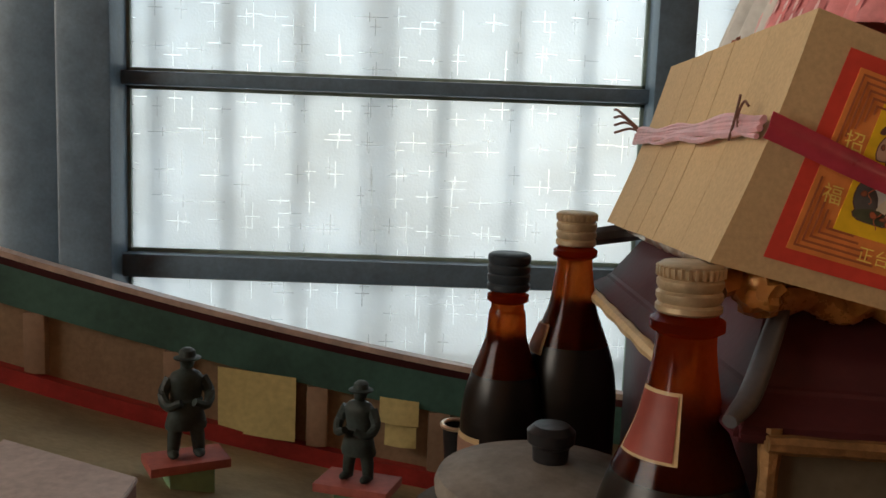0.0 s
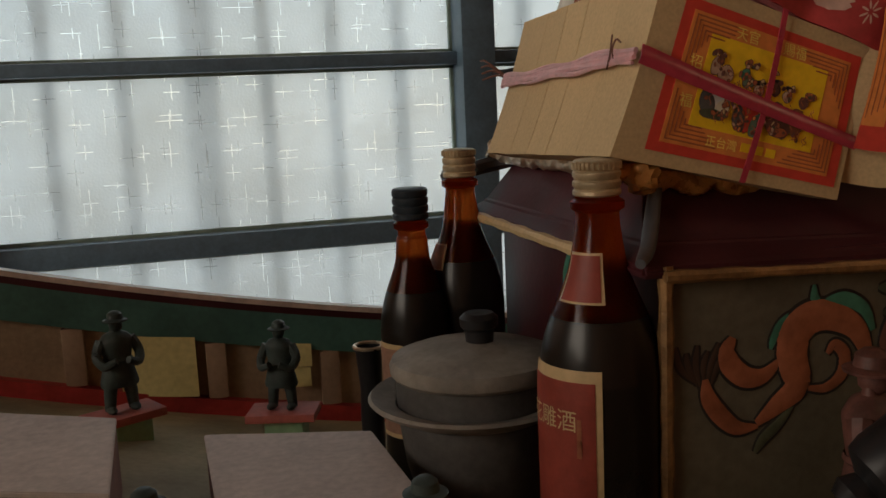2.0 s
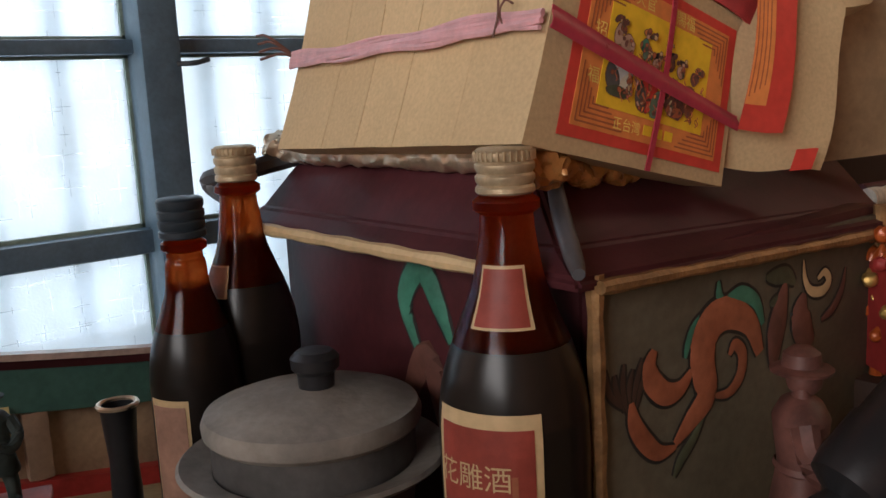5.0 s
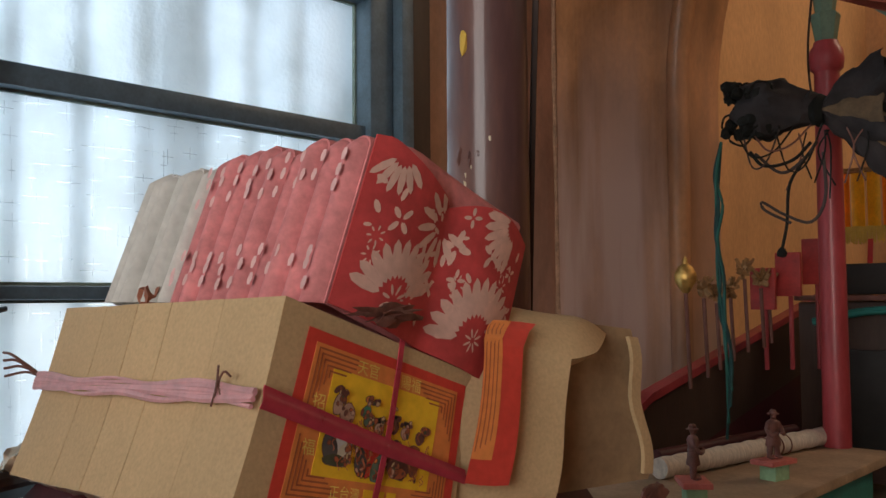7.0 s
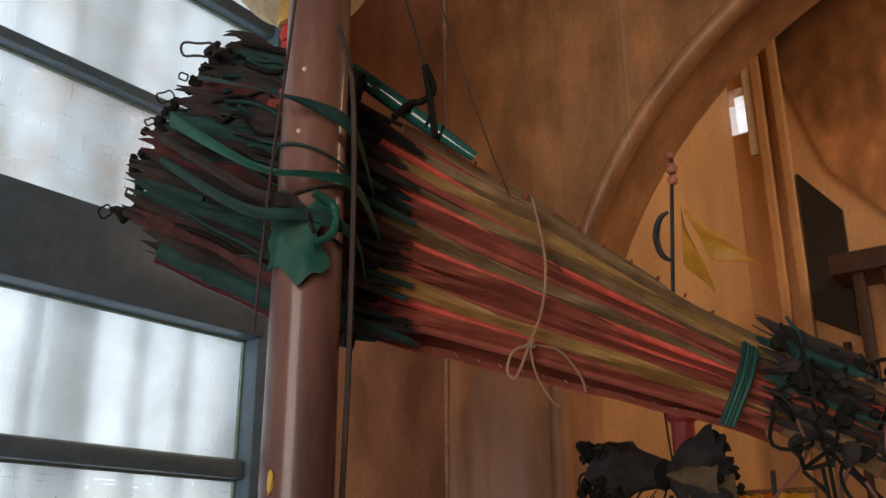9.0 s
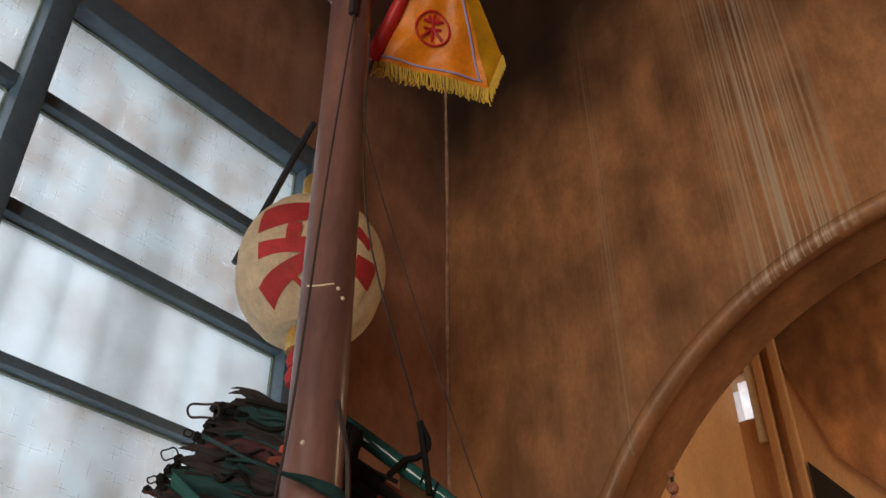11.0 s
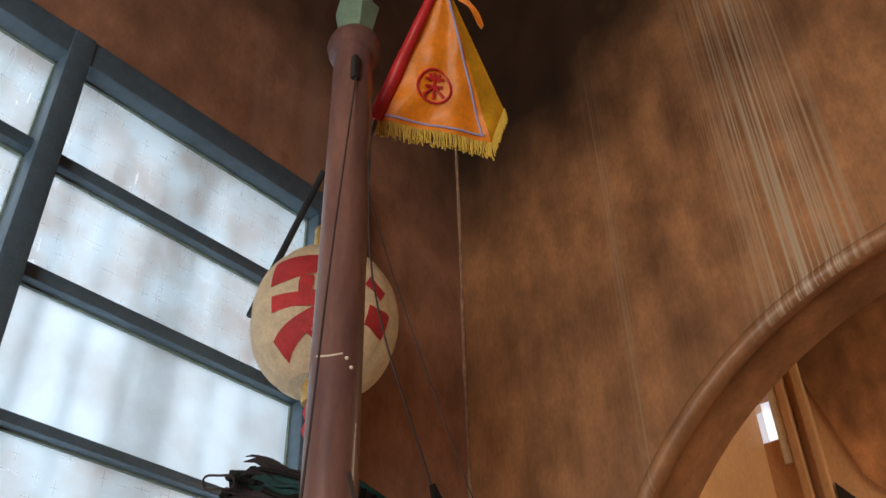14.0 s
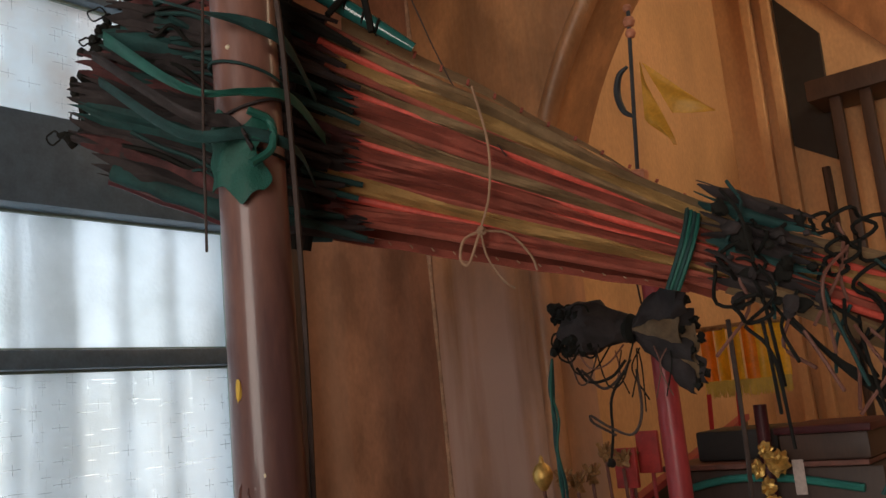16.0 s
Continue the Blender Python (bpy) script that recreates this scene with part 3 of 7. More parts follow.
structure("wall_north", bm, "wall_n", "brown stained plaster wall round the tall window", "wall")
# unseen wall; its doorway is made up so the fill lamp reaches the boat
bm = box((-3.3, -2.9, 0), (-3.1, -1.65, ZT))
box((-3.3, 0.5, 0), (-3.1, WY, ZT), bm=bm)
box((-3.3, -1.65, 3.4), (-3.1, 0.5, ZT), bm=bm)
structure("wall_west", bm, "wall_n", "unseen brown plaster wall with an opening added for the fill lamp", "wall")
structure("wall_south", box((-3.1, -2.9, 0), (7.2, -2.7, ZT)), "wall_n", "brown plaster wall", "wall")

# arch wall: an elliptical opening 2.5 m wide, rounded lip
AY, AZ, AA, AB, AD = -0.07, 2.07, 1.26, 1.22, 0.27
bm = bmesh.new()
arc = [(AY + AA, 0.0), (AY + AA, 1.0)] + [(AY + AA * math.cos(math.pi * k / 48), AZ + AB * math.sin(math.pi * k / 48)) for k in range(49)] + [(AY - AA, 1.0), (AY - AA, 0.0)]
outer = []
for k, (y, z) in enumerate(arc):
    if k < 2:
        outer.append((WY + 0.06, z))
    elif k > len(arc) - 3:
        outer.append((-2.7, z))
    else:
        a = math.pi * (k - 2) / 48
        s = 1 / max(abs(math.cos(a)) / (1.63 if a < math.pi / 2 else 2.63), math.sin(a) / (ZT - AZ), 1e-6)
        outer.append((AY + s * math.cos(a), AZ + s * math.sin(a)))
lip = 0.02
loops = []
for x, e in ((WX, 0.022), (WX - 0.010, 0.018), (WX - 0.017, 0.006), (WX - 0.016, -0.008), (WX - 0.006, -0.020), (WX + 0.012, -0.026), (WX + 0.034, -0.022), (WX + 0.050, -0.008), (WX + 0.056, 0.0), (WX + AD - lip, 0.0), (WX + AD, lip)):
    loops.append([bm.verts.new((x, AY + (y - AY) * (1 + e / AA), z if z <= 1 else AZ + (z - AZ) * (1 + e / AB))) for y, z in arc])
front = [bm.verts.new((WX, y, z)) for y, z in outer]
back = [bm.verts.new((WX + AD, y, z)) for y, z in outer]
for a, b in [(front, loops[0])] + list(zip(loops, loops[1:])) + [(loops[-1], back)]:
    for k in range(len(arc) - 1):
        bm.faces.new((a[k], a[k + 1], b[k + 1], b[k]))
structure("wall_east", bm, "wall", "stained orange-brown plaster wall with a wide arch", "wall", True)
# thin pale strip added in place of the highlight along the wall corner
bead = tube([(WX - 0.004 + 0.002 * math.sin(5 * z), WY + 0.054, z) for z in [0.1 * k for k in range(66)]], lambda u: 0.0065 + 0.0014 * math.sin(170 * u) + 0.001 * math.sin(61 * u), 8)
structure("trim_corner", bead, "corner_light_tan", "added pale strip for the highlight down the wall corner", "moulding", True)

# hall beyond the arch
HX = 4.5
bm = box((HX, -2.7, 0), (HX + 0.2, 1.375, ZT))
box((HX, 1.375, 0), (HX + 0.2, 1.56, 3.96), bm=bm)
box((HX, 1.375, 4.24), (HX + 0.2, 1.56, ZT), bm=bm)
structure("hall_wall", bm, "hall", "warm orange plaster wall of the hall", "wall")
bm = box((WX + AD, 1.47, 0), (HX, WY + 0.05, ZT))
structure("hall_side_wall", bm, "hall", "warm orange plaster side wall", "wall")
for y in (1.30, 1.20):
    structure("trim", box((HX - 0.05, y - 0.03, 0), (HX, y + 0.02, 4.6), 0.008), "hall", "vertical orange plaster moulding", "moulding")

# ---- window ----
GY = WY + 0.032
X0, XM0, XM1, X1 = -0.418, 0.39, 0.45, 1.238
RAILS = [(0.95, 0.985), (1.265, 1.302), (1.562, 1.584), (1.888, 1.925), (2.193, 2.373), (2.648, 2.672), (2.972, 3.008), (3.285, 3.321)]
win = thing("window_1", (0.4, GY, 0.9), "tall frosted-glass window with blue-grey painted wooden bars", "window", "", "structure")
part("window_post", box((-0.50, WY - 0.05, 0.86), (X0, GY + 0.03, 3.687), 0.006), "frame", win)
part("window_post", box((-0.60, WY - 0.03, 0.86), (-0.503, GY + 0.03, 3.687), 0.012), "frame", win)
part("window_post", box((XM0, WY - 0.035, 0.86), (XM1, GY + 0.03, 3.687), 0.006), "frame", win)
part("window_post", box((X1, WY - 0.02, 0.86), (1.305, GY + 0.03, 3.687), 0.006), "frame", win)
part("window_post", box((1.308, WY - 0.045, 0.86), (1.345, GY + 0.03, 3.687), 0.006), "frame", win)
part("window_post", box((1.348, WY - 0.02, 0.0), (1.425, WY, 3.86), 0.006), "wood", win, "dark wooden casing beside the window")
part("window_head", box((-0.62, WY - 0.03, 3.603), (1.345, GY + 0.03, 3.688), 0.006), "frame", win)
part("window_sill", box((-0.62, WY - 0.09, 0.86), (1.345, GY + 0.03, 0.95), 0.008), "frame", win)
LIGHTS = [(X0, XM0), (XM1, X1)]
for a, b in LIGHTS:
    levels = [0.95]
    for lo, hi in RAILS[1:]:
        big = hi - lo > 0.1
        part("window_rail", box((a - 0.002, WY - (0.03 if big else 0.004), lo), (b + 0.002, GY + 0.02, hi), 0.004), "frame", win)
        levels += [lo, hi]
    levels.append(3.603)
    for k in range(0, len(levels), 2):
        z0, z1 = levels[k], levels[k + 1]
        hammered = z0 in (1.925, 2.672)
        p = part("pane", box((a - 0.003, GY, z0 - 0.003), (b + 0.003, GY + 0.004, z1 + 0.003)), ("pane2" if hammered else "pane") + ("_up" if z0 > 2.3 else ""), win, "hammered frosted pane" if hammered else "frosted pane pressed with crosses", False)
        p.visible_shadow = False
        bead = bmesh.new()  # dusty putty along the pane's edge
        for lo3, hi3 in (((a, GY - 0.008, z0), (b, GY, z0 + 0.006)), ((a, GY - 0.008, z1 - 0.005), (b, GY, z1)), ((a, GY - 0.008, z0), (a + 0.005, GY, z1)), ((b - 0.005, GY - 0.008, z0), (b, GY, z1))):
            box(lo3, hi3, bm=bead)
        part("putty", bead, "sash", p, "dusty green putty line", False)
part("window_stay", tube(curve([(XM1 - 0.01, WY - 0.04, 1.545), (XM1 + 0.01, WY - 0.055, 1.545), (XM1 + 0.035, WY - 0.05, 1.550)]), 0.004), "iron", win, "small black window catch")

grille = thing("window_grille", (0.4, 1.62, 0.86), "grey steel bars standing outside the frosted window", "window bars")
for k in range(18):
    x = -0.643 + 0.12 * k
    part("bar", box((x - 0.012, 1.615, 0.86), (x + 0.012, 1.639, 3.7), 0.003), "steel", grille, "", False)
part("bar", box((-0.065, 1.66, 0.86), (-0.005, 1.70, 3.7), 0.003), "steel", grille, "wide grey post", False)
part("bar", box((0.86, 1.66, 0.86), (0.92, 1.70, 3.7), 0.003), "steel", grille, "wide grey post", False)
part("crossbar", box((-0.7, 1.60, 1.10), (1.5, 1.614, 1.13)), "steel", grille, "", False)

# ---- boat ----
def sheer(x):
    if x < 0.79:
        return 1.2915 - 0.19 * x + 0.12 * x * x
    if x < 1.48:
        return 1.2163 + 0.33 * (x - 0.79) ** 2
    return 1.3735 + 0.21 * (x - 1.48)


def halfbeam(x):
    return 0.485 - 0.02 * max(0.0, x - 0.9) - 0.30 * max(0.0, -x - 0.45) ** 1.6


BY = 0.50
BX0, BX1 = -1.3, 2.75
boat = thing("temple_boat", (0.4, BY, 0.0), "painted wooden temple boat with green and cream bulwarks", "boat")
part("hull", sheet(lambda u, v: (ease(BX0, BX1, u), BY + halfbeam(ease(BX0, BX1, u)) * math.cos(math.pi * v) * (1 - 0.12 * math.sin(math.pi * v)), sheer(ease(BX0, BX1, u)) - 0.16 - 0.55 * math.sin(math.pi * v) ** 0.8), 50, 24, 0.015), "maroon", boat, "maroon hull planking")
part("deck", sheet(lambda u, v: (ease(BX0, BX1, u), BY + halfbeam(ease(BX0, BX1, u)) * (2 * v - 1) * 0.985, (max(sheer(ease(BX0, BX1, u)) - 0.148, 1.112) if ease(BX0, BX1, u) < 0.9 else 1.112 - 0.03 * (ease(BX0, BX1, u) - 0.9)) + 0.052 * (1 - (2 * v - 1) ** 2)), 60, 16, 0.012), "deck", boat, "dusty ochre deck")
part("cradle", box((-0.6, 0.2, 0), (-0.4, 0.8, 0.62), 0.01), "wood", boat, "dark wooden cradle")
part("cradle", box((1.3, 0.2, 0), (1.5, 0.8, 0.56), 0.01), "wood", boat, "dark wooden cradle")


def strip(side, z0, z1, t0, t1, n=80, bm=None, xa=None, xb=None):
    """A plank that follows the sheer on one side: z0..z1 below it, t0..t1 outwards from its inner face."""
    def at(u, k):
        x = ease(BX0 if xa is None else xa, 1.25 if xb is None else xb, u)
        t, z = ((t0, z0), (t1, z0), (t1, z1), (t0, z1))[k]
        return (x, BY + side * (halfbeam(x) + t), sheer(x) + z)
    bm = bm or bmesh.new()
    rings = [[bm.verts.new(at(i / n, k)) for k in range(4)] for i in range(n + 1)]
    for a, b in zip(rings, rings[1:]):
        for k in range(4):
            bm.faces.new((a[k], a[(k + 1) % 4], b[(k + 1) % 4], b[k]))
    bm.faces.new(rings[0]), bm.faces.new(rings[-1])
    return bm


for side in (1, -1):
    drop = 0.0 if side == 1 else -0.03
    part("gunwale", strip(side, -0.006 + drop, 0.0 + drop, -0.005, 0.010), "rail_lit", boat, "gunwale edge with window light painted in as a paler colour")
    part("rubbing_strake", strip(side, -0.014 + drop, -0.006 + drop, -0.003, 0.012), "maroon", boat, "dark red line under the gunwale")
    part("green_wale", strip(side, -0.054 + drop, -0.014 + drop, -0.002, 0.022), "green", boat, "dark green painted wale")
    part("bulwark_panel", strip(side, -0.118, -0.054 + drop, 0.008, 0.020), "cream", boat, "cream bulwark panelling")
    part("waterway", strip(side, -0.156, -0.118, -0.006, 0.022), "red", boat, "red painted waterway board")
    for x in ([-0.62, -0.47, -0.335, -0.195, -0.050, 0.075, 0.2, 0.33, 0.47, 0.62, 0.8, 1.0, 1.2] if side == 1 else []):
        y = BY + side * halfbeam(x)
        part("stanchion", box((x - 0.011, y - 0.002, sheer(x) - 0.118), (x + 0.011, y + 0.016, sheer(x) - 0.054), 0.002), "tanpost", boat)
part("stern_bulwark", strip(1, -0.34, -0.012, 0.0, 0.018, xa=1.253, xb=BX1), "wood", boat, "blackened stern bulwark")
part("stern_rail", strip(1, -0.012, 0.004, -0.008, 0.022, xa=1.253, xb=BX1), "redpole", boat, "dull red stern rail")
for x0, x1, z0, z1 in ((-0.150, -0.071, 1.200, 1.266), (0.014, 0.054, 1.214, 1.240), (0.020, 0.052, 1.190, 1.212)):
    tagged(part("paper_slip", sheet(lambda u, v, x0=x0, x1=x1, z0=z0, z1=z1: (ease(x0, x1, u), BY + halfbeam(x0) - 0.0045 - 0.004 * (1 - v) ** 2 * math.sin(3 * u + 5 * x0), ease(z0, z1, v) - 0.12 * (ease(x0, x1, u) - x0)), 8, 6, 0.0006), "note"), "yellow paper slip stuck to the bulwark", "paper slip", "paper slips")

# ---- deckhouse ----
CX0, CX1, CY0, CY1, CZ = 0.190, 0.470, 0.428, 0.740, 1.400
house = thing("deckhouse", (0.33, 0.58, 1.17), "maroon deckhouse with a painted relief front and hipped roof", "deckhouse")
part("body", box((0.2055, CY0 + 0.004, 1.15), (CX1, CY1, CZ), 0.003), "maroon", house)
part("front_panel", box((CX0 + 0.006, CY0, 1.165), (CX1 - 0.004, CY0 + 0.006, CZ - 0.006), 0.001), "panel", house, "grey-olive painted panel")
part("trim_post", tube([(CX0 + 0.004, CY0 - 0.001, 1.16 + 0.01 * k) for k in range(25)], lambda u: 0.0043 + 0.0006 * math.sin(40 * u), 8), "gold", house, "crusty gold corner moulding")
part("trim_post", tube([(CX1 - 0.004, CY0 - 0.001, 1.16 + 0.01 * k) for k in range(25)], lambda u: 0.005 + 0.0008 * math.sin(37 * u), 8), "gold", house)
part("trim_rail", tube([(ease(CX0, CX1, k / 30), CY0 - 0.008, CZ - 0.005 - 0.012 * k / 30) for k in range(31)], lambda u: 0.0034 + 0.0004 * math.sin(50 * u) + 0.0005 * math.sin(17 * u), 8), "gold", house, "crusty gold cornice")
part("trim_rail", tube([(CX0 - 0.013, ease(CY0 + 0.030, CY1 + 0.015, k / 30), CZ - 0.002) for k in range(31)], lambda u: 0.0042 + 0.0005 * math.sin(40 * u), 8), "b_edge", house, "cream cornice line")
part("side_panel", box((0.2035, 0.446, 1.165), (0.2075, 0.728, 1.392), 0.0015), "maroon", house)
roof = bmesh.new()
lo = [(CX0 - 0.012, CY0 - 0.006, CZ), (CX1 + 0.02, CY0 - 0.006, CZ - 0.012), (CX1 + 0.02, CY1 + 0.02, CZ - 0.012), (CX0 - 0.012, CY1 + 0.02, CZ)]
hi = [(CX0 + 0.022, CY0 + 0.056, CZ + 0.044), (CX1 + 0.04, CY0 + 0.056, CZ + 0.028), (CX1 + 0.04, CY1 - 0.02, CZ + 0.028), (CX0 + 0.022, CY1 - 0.02, CZ + 0.044)]
mid = [tuple(0.62 * a + 0.38 * b + (0, 0, -0.007)[i] for i, (a, b) in enumerate(zip(p, q))) for p, q in zip(lo, hi)]
rr = [[roof.verts.new(p) for p in ring] for ring in ([(x, y, z - 0.006) for x, y, z in lo], lo, mid, hi)]
for a, b in zip(rr, rr[1:]):
    for k in range(4):
        roof.faces.new((a[k], a[(k + 1) % 4], b[(k + 1) % 4], b[k]))
roof.faces.new(rr[0]), roof.faces.new(rr[-1])
bmesh.ops.bevel(roof, geom=roof.edges[:], offset=0.0022, segments=2, affect="EDGES")
part("roof", roof, "maroon", house, "maroon lacquered hipped roof", False)
part("hip", tube(curve([(CX0 - 0.016, CY0 - 0.010, CZ + 0.004), (CX0 - 0.003, CY0 + 0.006, CZ + 0.010), (CX0 + 0.012, CY0 + 0.028, CZ + 0.028), (CX0 + 0.024, CY0 + 0.044, CZ + 0.047)], 6), lambda u: 0.0012 + 0.0036 * math.sin(math.pi * (0.08 + 0.84 * u)) ** 0.5, 10), "hipgrey", house, "grey curved hip ridge")
part("hip", tube(curve([(CX0 - 0.014, CY1 + 0.022, CZ + 0.016), (CX0 - 0.024, CY1 + 0.035, CZ + 0.030), (CX0 - 0.012, CY1 + 0.010, CZ + 0.036), (CX0 + 0.022, CY1 - 0.02, CZ + 0.046)], 6), 0.007, 8), "hipgrey", house, "dark upturned eave horn")

# painted low relief on the front: a curling salmon beast, green mane, olive scrolls
def front(a, b, lift=0.0):
    return (CX0 + a, CY0 - lift, CZ - b)


def relief(points, r, mat, label):
    """A painted stroke in low relief through (x, z) points on the front, on a black outline."""
    p = curve([(x, CY0 - 0.001, z) for x, z in points], 8)
    for name, extra, flat, mt, lb in (("relief_outline", 0.0013, 0.06, "ink", "black painted outline"), ("relief", 0.0, 0.13, mat, label)):
        bm = tube(p, lambda u: r * (0.06 + 1.02 * math.sin(math.pi * (0.03 + 0.90 * u)) ** 0.75) + extra, 10)
        for v in bm.verts:
            v.co.y = CY0 - 0.0004 + (v.co.y - CY0) * flat
        part(name, bm, mt, house, lb)


relief([(0.253, 1.300), (0.266, 1.309), (0.280, 1.320), (0.277, 1.336), (0.278, 1.351), (0.288, 1.360), (0.303, 1.360), (0.321, 1.350), (0.330, 1.332)], 0.0105, "salmon", "salmon curling body")
relief([(0.284, 1.318), (0.300, 1.316), (0.311, 1.323), (0.313, 1.335), (0.306, 1.342), (0.301, 1.337)], 0.0042, "salmon", "salmon inner scroll")
relief([(0.270, 1.338), (0.258, 1.329), (0.246, 1.329), (0.236, 1.337), (0.233, 1.346), (0.237, 1.354)], 0.0066, "salmon", "salmon scroll")
relief([(0.254, 1.298), (0.240, 1.299), (0.229, 1.308), (0.221, 1.320), (0.219, 1.331)], 0.0055, "salmon", "salmon tail scroll")
relief([(0.278, 1.308), (0.268, 1.298), (0.258, 1.290), (0.252, 1.282)], 0.0035, "leafdull", "olive leaf")
relief([(0.291, 1.380), (0.292, 1.370), (0.298, 1.366), (0.312, 1.369), (0.326, 1.362), (0.333, 1.348)], 0.0050, "leafgreen", "green mane")
relief([(0.284, 1.366), (0.272, 1.361), (0.265, 1.352), (0.262, 1.344)], 0.0030, "leafgreen", "green mane")
relief([(0.356, 1.368), (0.350, 1.352), (0.346, 1.338), (0.344, 1.320)], 0.0085, "dullred", "dull red beast head")
relief([(0.376, 1.358), (0.372, 1.346), (0.377, 1.334), (0.386, 1.326)], 0.0100, "dullred", "dull red beast cheek")
relief([(0.375, 1.378), (0.377, 1.366), (0.384, 1.358), (0.397, 1.356), (0.404, 1.361), (0.399, 1.367), (0.391, 1.364)], 0.0034, "b_edge", "cream curl")
relief([(0.424, 1.366), (0.419, 1.352), (0.408, 1.342), (0.396, 1.338)], 0.0030, "dullred", "dull red whisker")
relief([(0.336, 1.374), (0.346, 1.373), (0.357, 1.372), (0.366, 1.366)], 0.0052, "leafdull", "olive leaf")
relief([(0.340, 1.358), (0.348, 1.358), (0.356, 1.354)], 0.0040, "leafdull", "olive leaf")
for k in range(6):
    relief([(0.212 + 0.002 * k, 1.330 - 0.002 * (k % 3)), (0.203 + 0.005 * k, 1.340), (0.200 + 0.007 * k, 1.352 - 0.004 * (k % 2))], 0.0019, "wood", "dark painted grass tuft")
side = [(0.2035, 0.578, 1.330), (0.2035, 0.590, 1.362), (0.2035, 0.572, 1.384), (0.2035, 0.556, 1.362), (0.2035, 0.546, 1.342)]
for name, extra, flat, mt, lb, line_ in (("relief_outline", 0.0014, 0.12, "ink", "black painted outline", side), ("relief", 0.0, 0.3, "leafgreen", "green painted leaf", side),
                                         ("relief", 0.002, 0.28, "dullred", "dull red painted flower", [(0.2035, 0.596, 1.292), (0.2035, 0.570, 1.330), (0.2035, 0.556, 1.285)])):
    bm = tube(curve(line_, 6), lambda u, extra=extra: 0.0085 * math.sin(math.pi * (0.12 + 0.76 * u)) + extra, 8)
    for v in bm.verts:
        v.co.x = 0.2032 + (v.co.x - 0.2035) * flat
    part(name, bm, mt, house, lb)

# ---- joss paper bundle on the roof ----
B0, BU = Vector((0.172, 0.449, 1.461)), Vector((0.982, -0.020, -0.19)).normalized()
BV = Vector((0.28, 0.025, 0.96))
BV = (BV - BV.dot(BU) * BU).normalized()
BD = BV.cross(BU)
BD = BD if BD.y > 0 else -BD
BW, BH, BL = 0.152, 0.108, 0.236


def on_bundle(a, b, d):
    q = max(0.0, a) / BW  # the reams sag towards the label's far edge
    lean = 0.15 * b * (1 - 0.7 * q)  # the stack leans, most at its open edge
    return B0 + BU * (a + lean) + BV * (b * (1 - 0.13 * q) - 0.006 * q) + BD * d


bundle = thing("joss_paper_bundle", tuple(B0), "bundle of kraft joss paper with a red and gold printed label", "joss paper")
rng = random.Random(4)
d = 0.0
cuts = [0.0, 0.052, 0.082, 0.104, 0.118, 0.142, 0.160, 0.180, 0.205, BL]
for d0, d1 in zip(cuts, cuts[1:]):
    j = [rng.uniform(-0.00025, 0.00025) for _ in range(4)]

    bm = bmesh.new()
    nb = 6
    rings = []
    for dd in (d0 + 0.00004, d1 - 0.00004):
        ring = []
        for k in range(nb + 1):
            b = BH * k / nb
            sag = 0.0022 * math.sin(math.pi * k / nb)
            ring.append(bm.verts.new(on_bundle(j[0] + sag, b + j[1], dd)))
        for k in range(nb, -1, -1):
            ring.append(bm.verts.new(on_bundle(BW + j[2], BH * k / nb + j[3], dd)))
        rings.append(ring)
    n = len(rings[0])
    for k in range(n):
        bm.faces.new((rings[0][k], rings[0][(k + 1) % n], rings[1][(k + 1) % n], rings[1][k]))
    bm.faces.new(rings[0]), bm.faces.new(rings[1])
    part("paper_ream", bm, "kraft", bundle, "", False)


def label_rect(a0, b0, a1, b1, lift, mat, name="print", parent=None, lab=""):
    bm = bmesh.new()
    p = [on_bundle(a, b, -lift) for a, b in ((a0, b0), (a1, b0), (a1, b1), (a0, b1))]
    q = [on_bundle(a, b, -lift + 0.0003) for a, b in ((a0, b0), (a1, b0), (a1, b1), (a0, b1))]
    v = [bm.verts.new(x) for x in p + q]
    for f in ((0, 1, 2, 3), (7, 6, 5, 4), (0, 4, 5, 1), (1, 5, 6, 2), (2, 6, 7, 3), (3, 7, 4, 0)):
        bm.faces.new([v[i] for i in f])
    return part(name, bm, mat, parent or bundle, lab, False)


LA0, LA1, LB0, LB1 = 0.019, 0.147, 0.008, 0.098
lab = label_rect(LA0, LB0, LA1, LB1, 0.0008, "lab_red", "label", None, "red bordered label")
label_rect(LA0 + 0.007, LB0 + 0.006, LA1 - 0.007, LB1 - 0.006, 0.0012, "lab_orange", "print", lab, "orange printed ground")
label_rect(LA0 + 0.022, LB0 + 0.019, LA1 - 0.022, LB1 - 0.016, 0.0016, "lab_gold", "print", lab, "yellow foil picture ground")
# stepped fret in the corners
bm = bmesh.new()
for ca, cb, sa, sb in ((LA0 + 0.009, LB0 + 0.008, 1, 1), (LA1 - 0.009, LB0 + 0.008, -1, 1), (LA0 + 0.009, LB1 - 0.008, 1, -1), (LA1 - 0.009, LB1 - 0.008, -1, -1)):
    for k in range(5):
        o, ln, lh = 0.0025 * k, 0.034 - 0.003 * k, 0.030 - 0.004 * k
        for a0, b0, a1, b1 in ((o, o, ln, o + 0.0009), (o, o, o + 0.0009, lh)):
            pts = [on_bundle(ca + sa * a, cb + sb * b, -0.0018) for a, b in ((a0, b0), (a1, b0), (a1, b1), (a0, b1))]
            bm.faces.new([bm.verts.new(p) for p in pts])
tagged(part("print", bm, "lab_line", lab, "brown fret lines", False), kind="stuff")


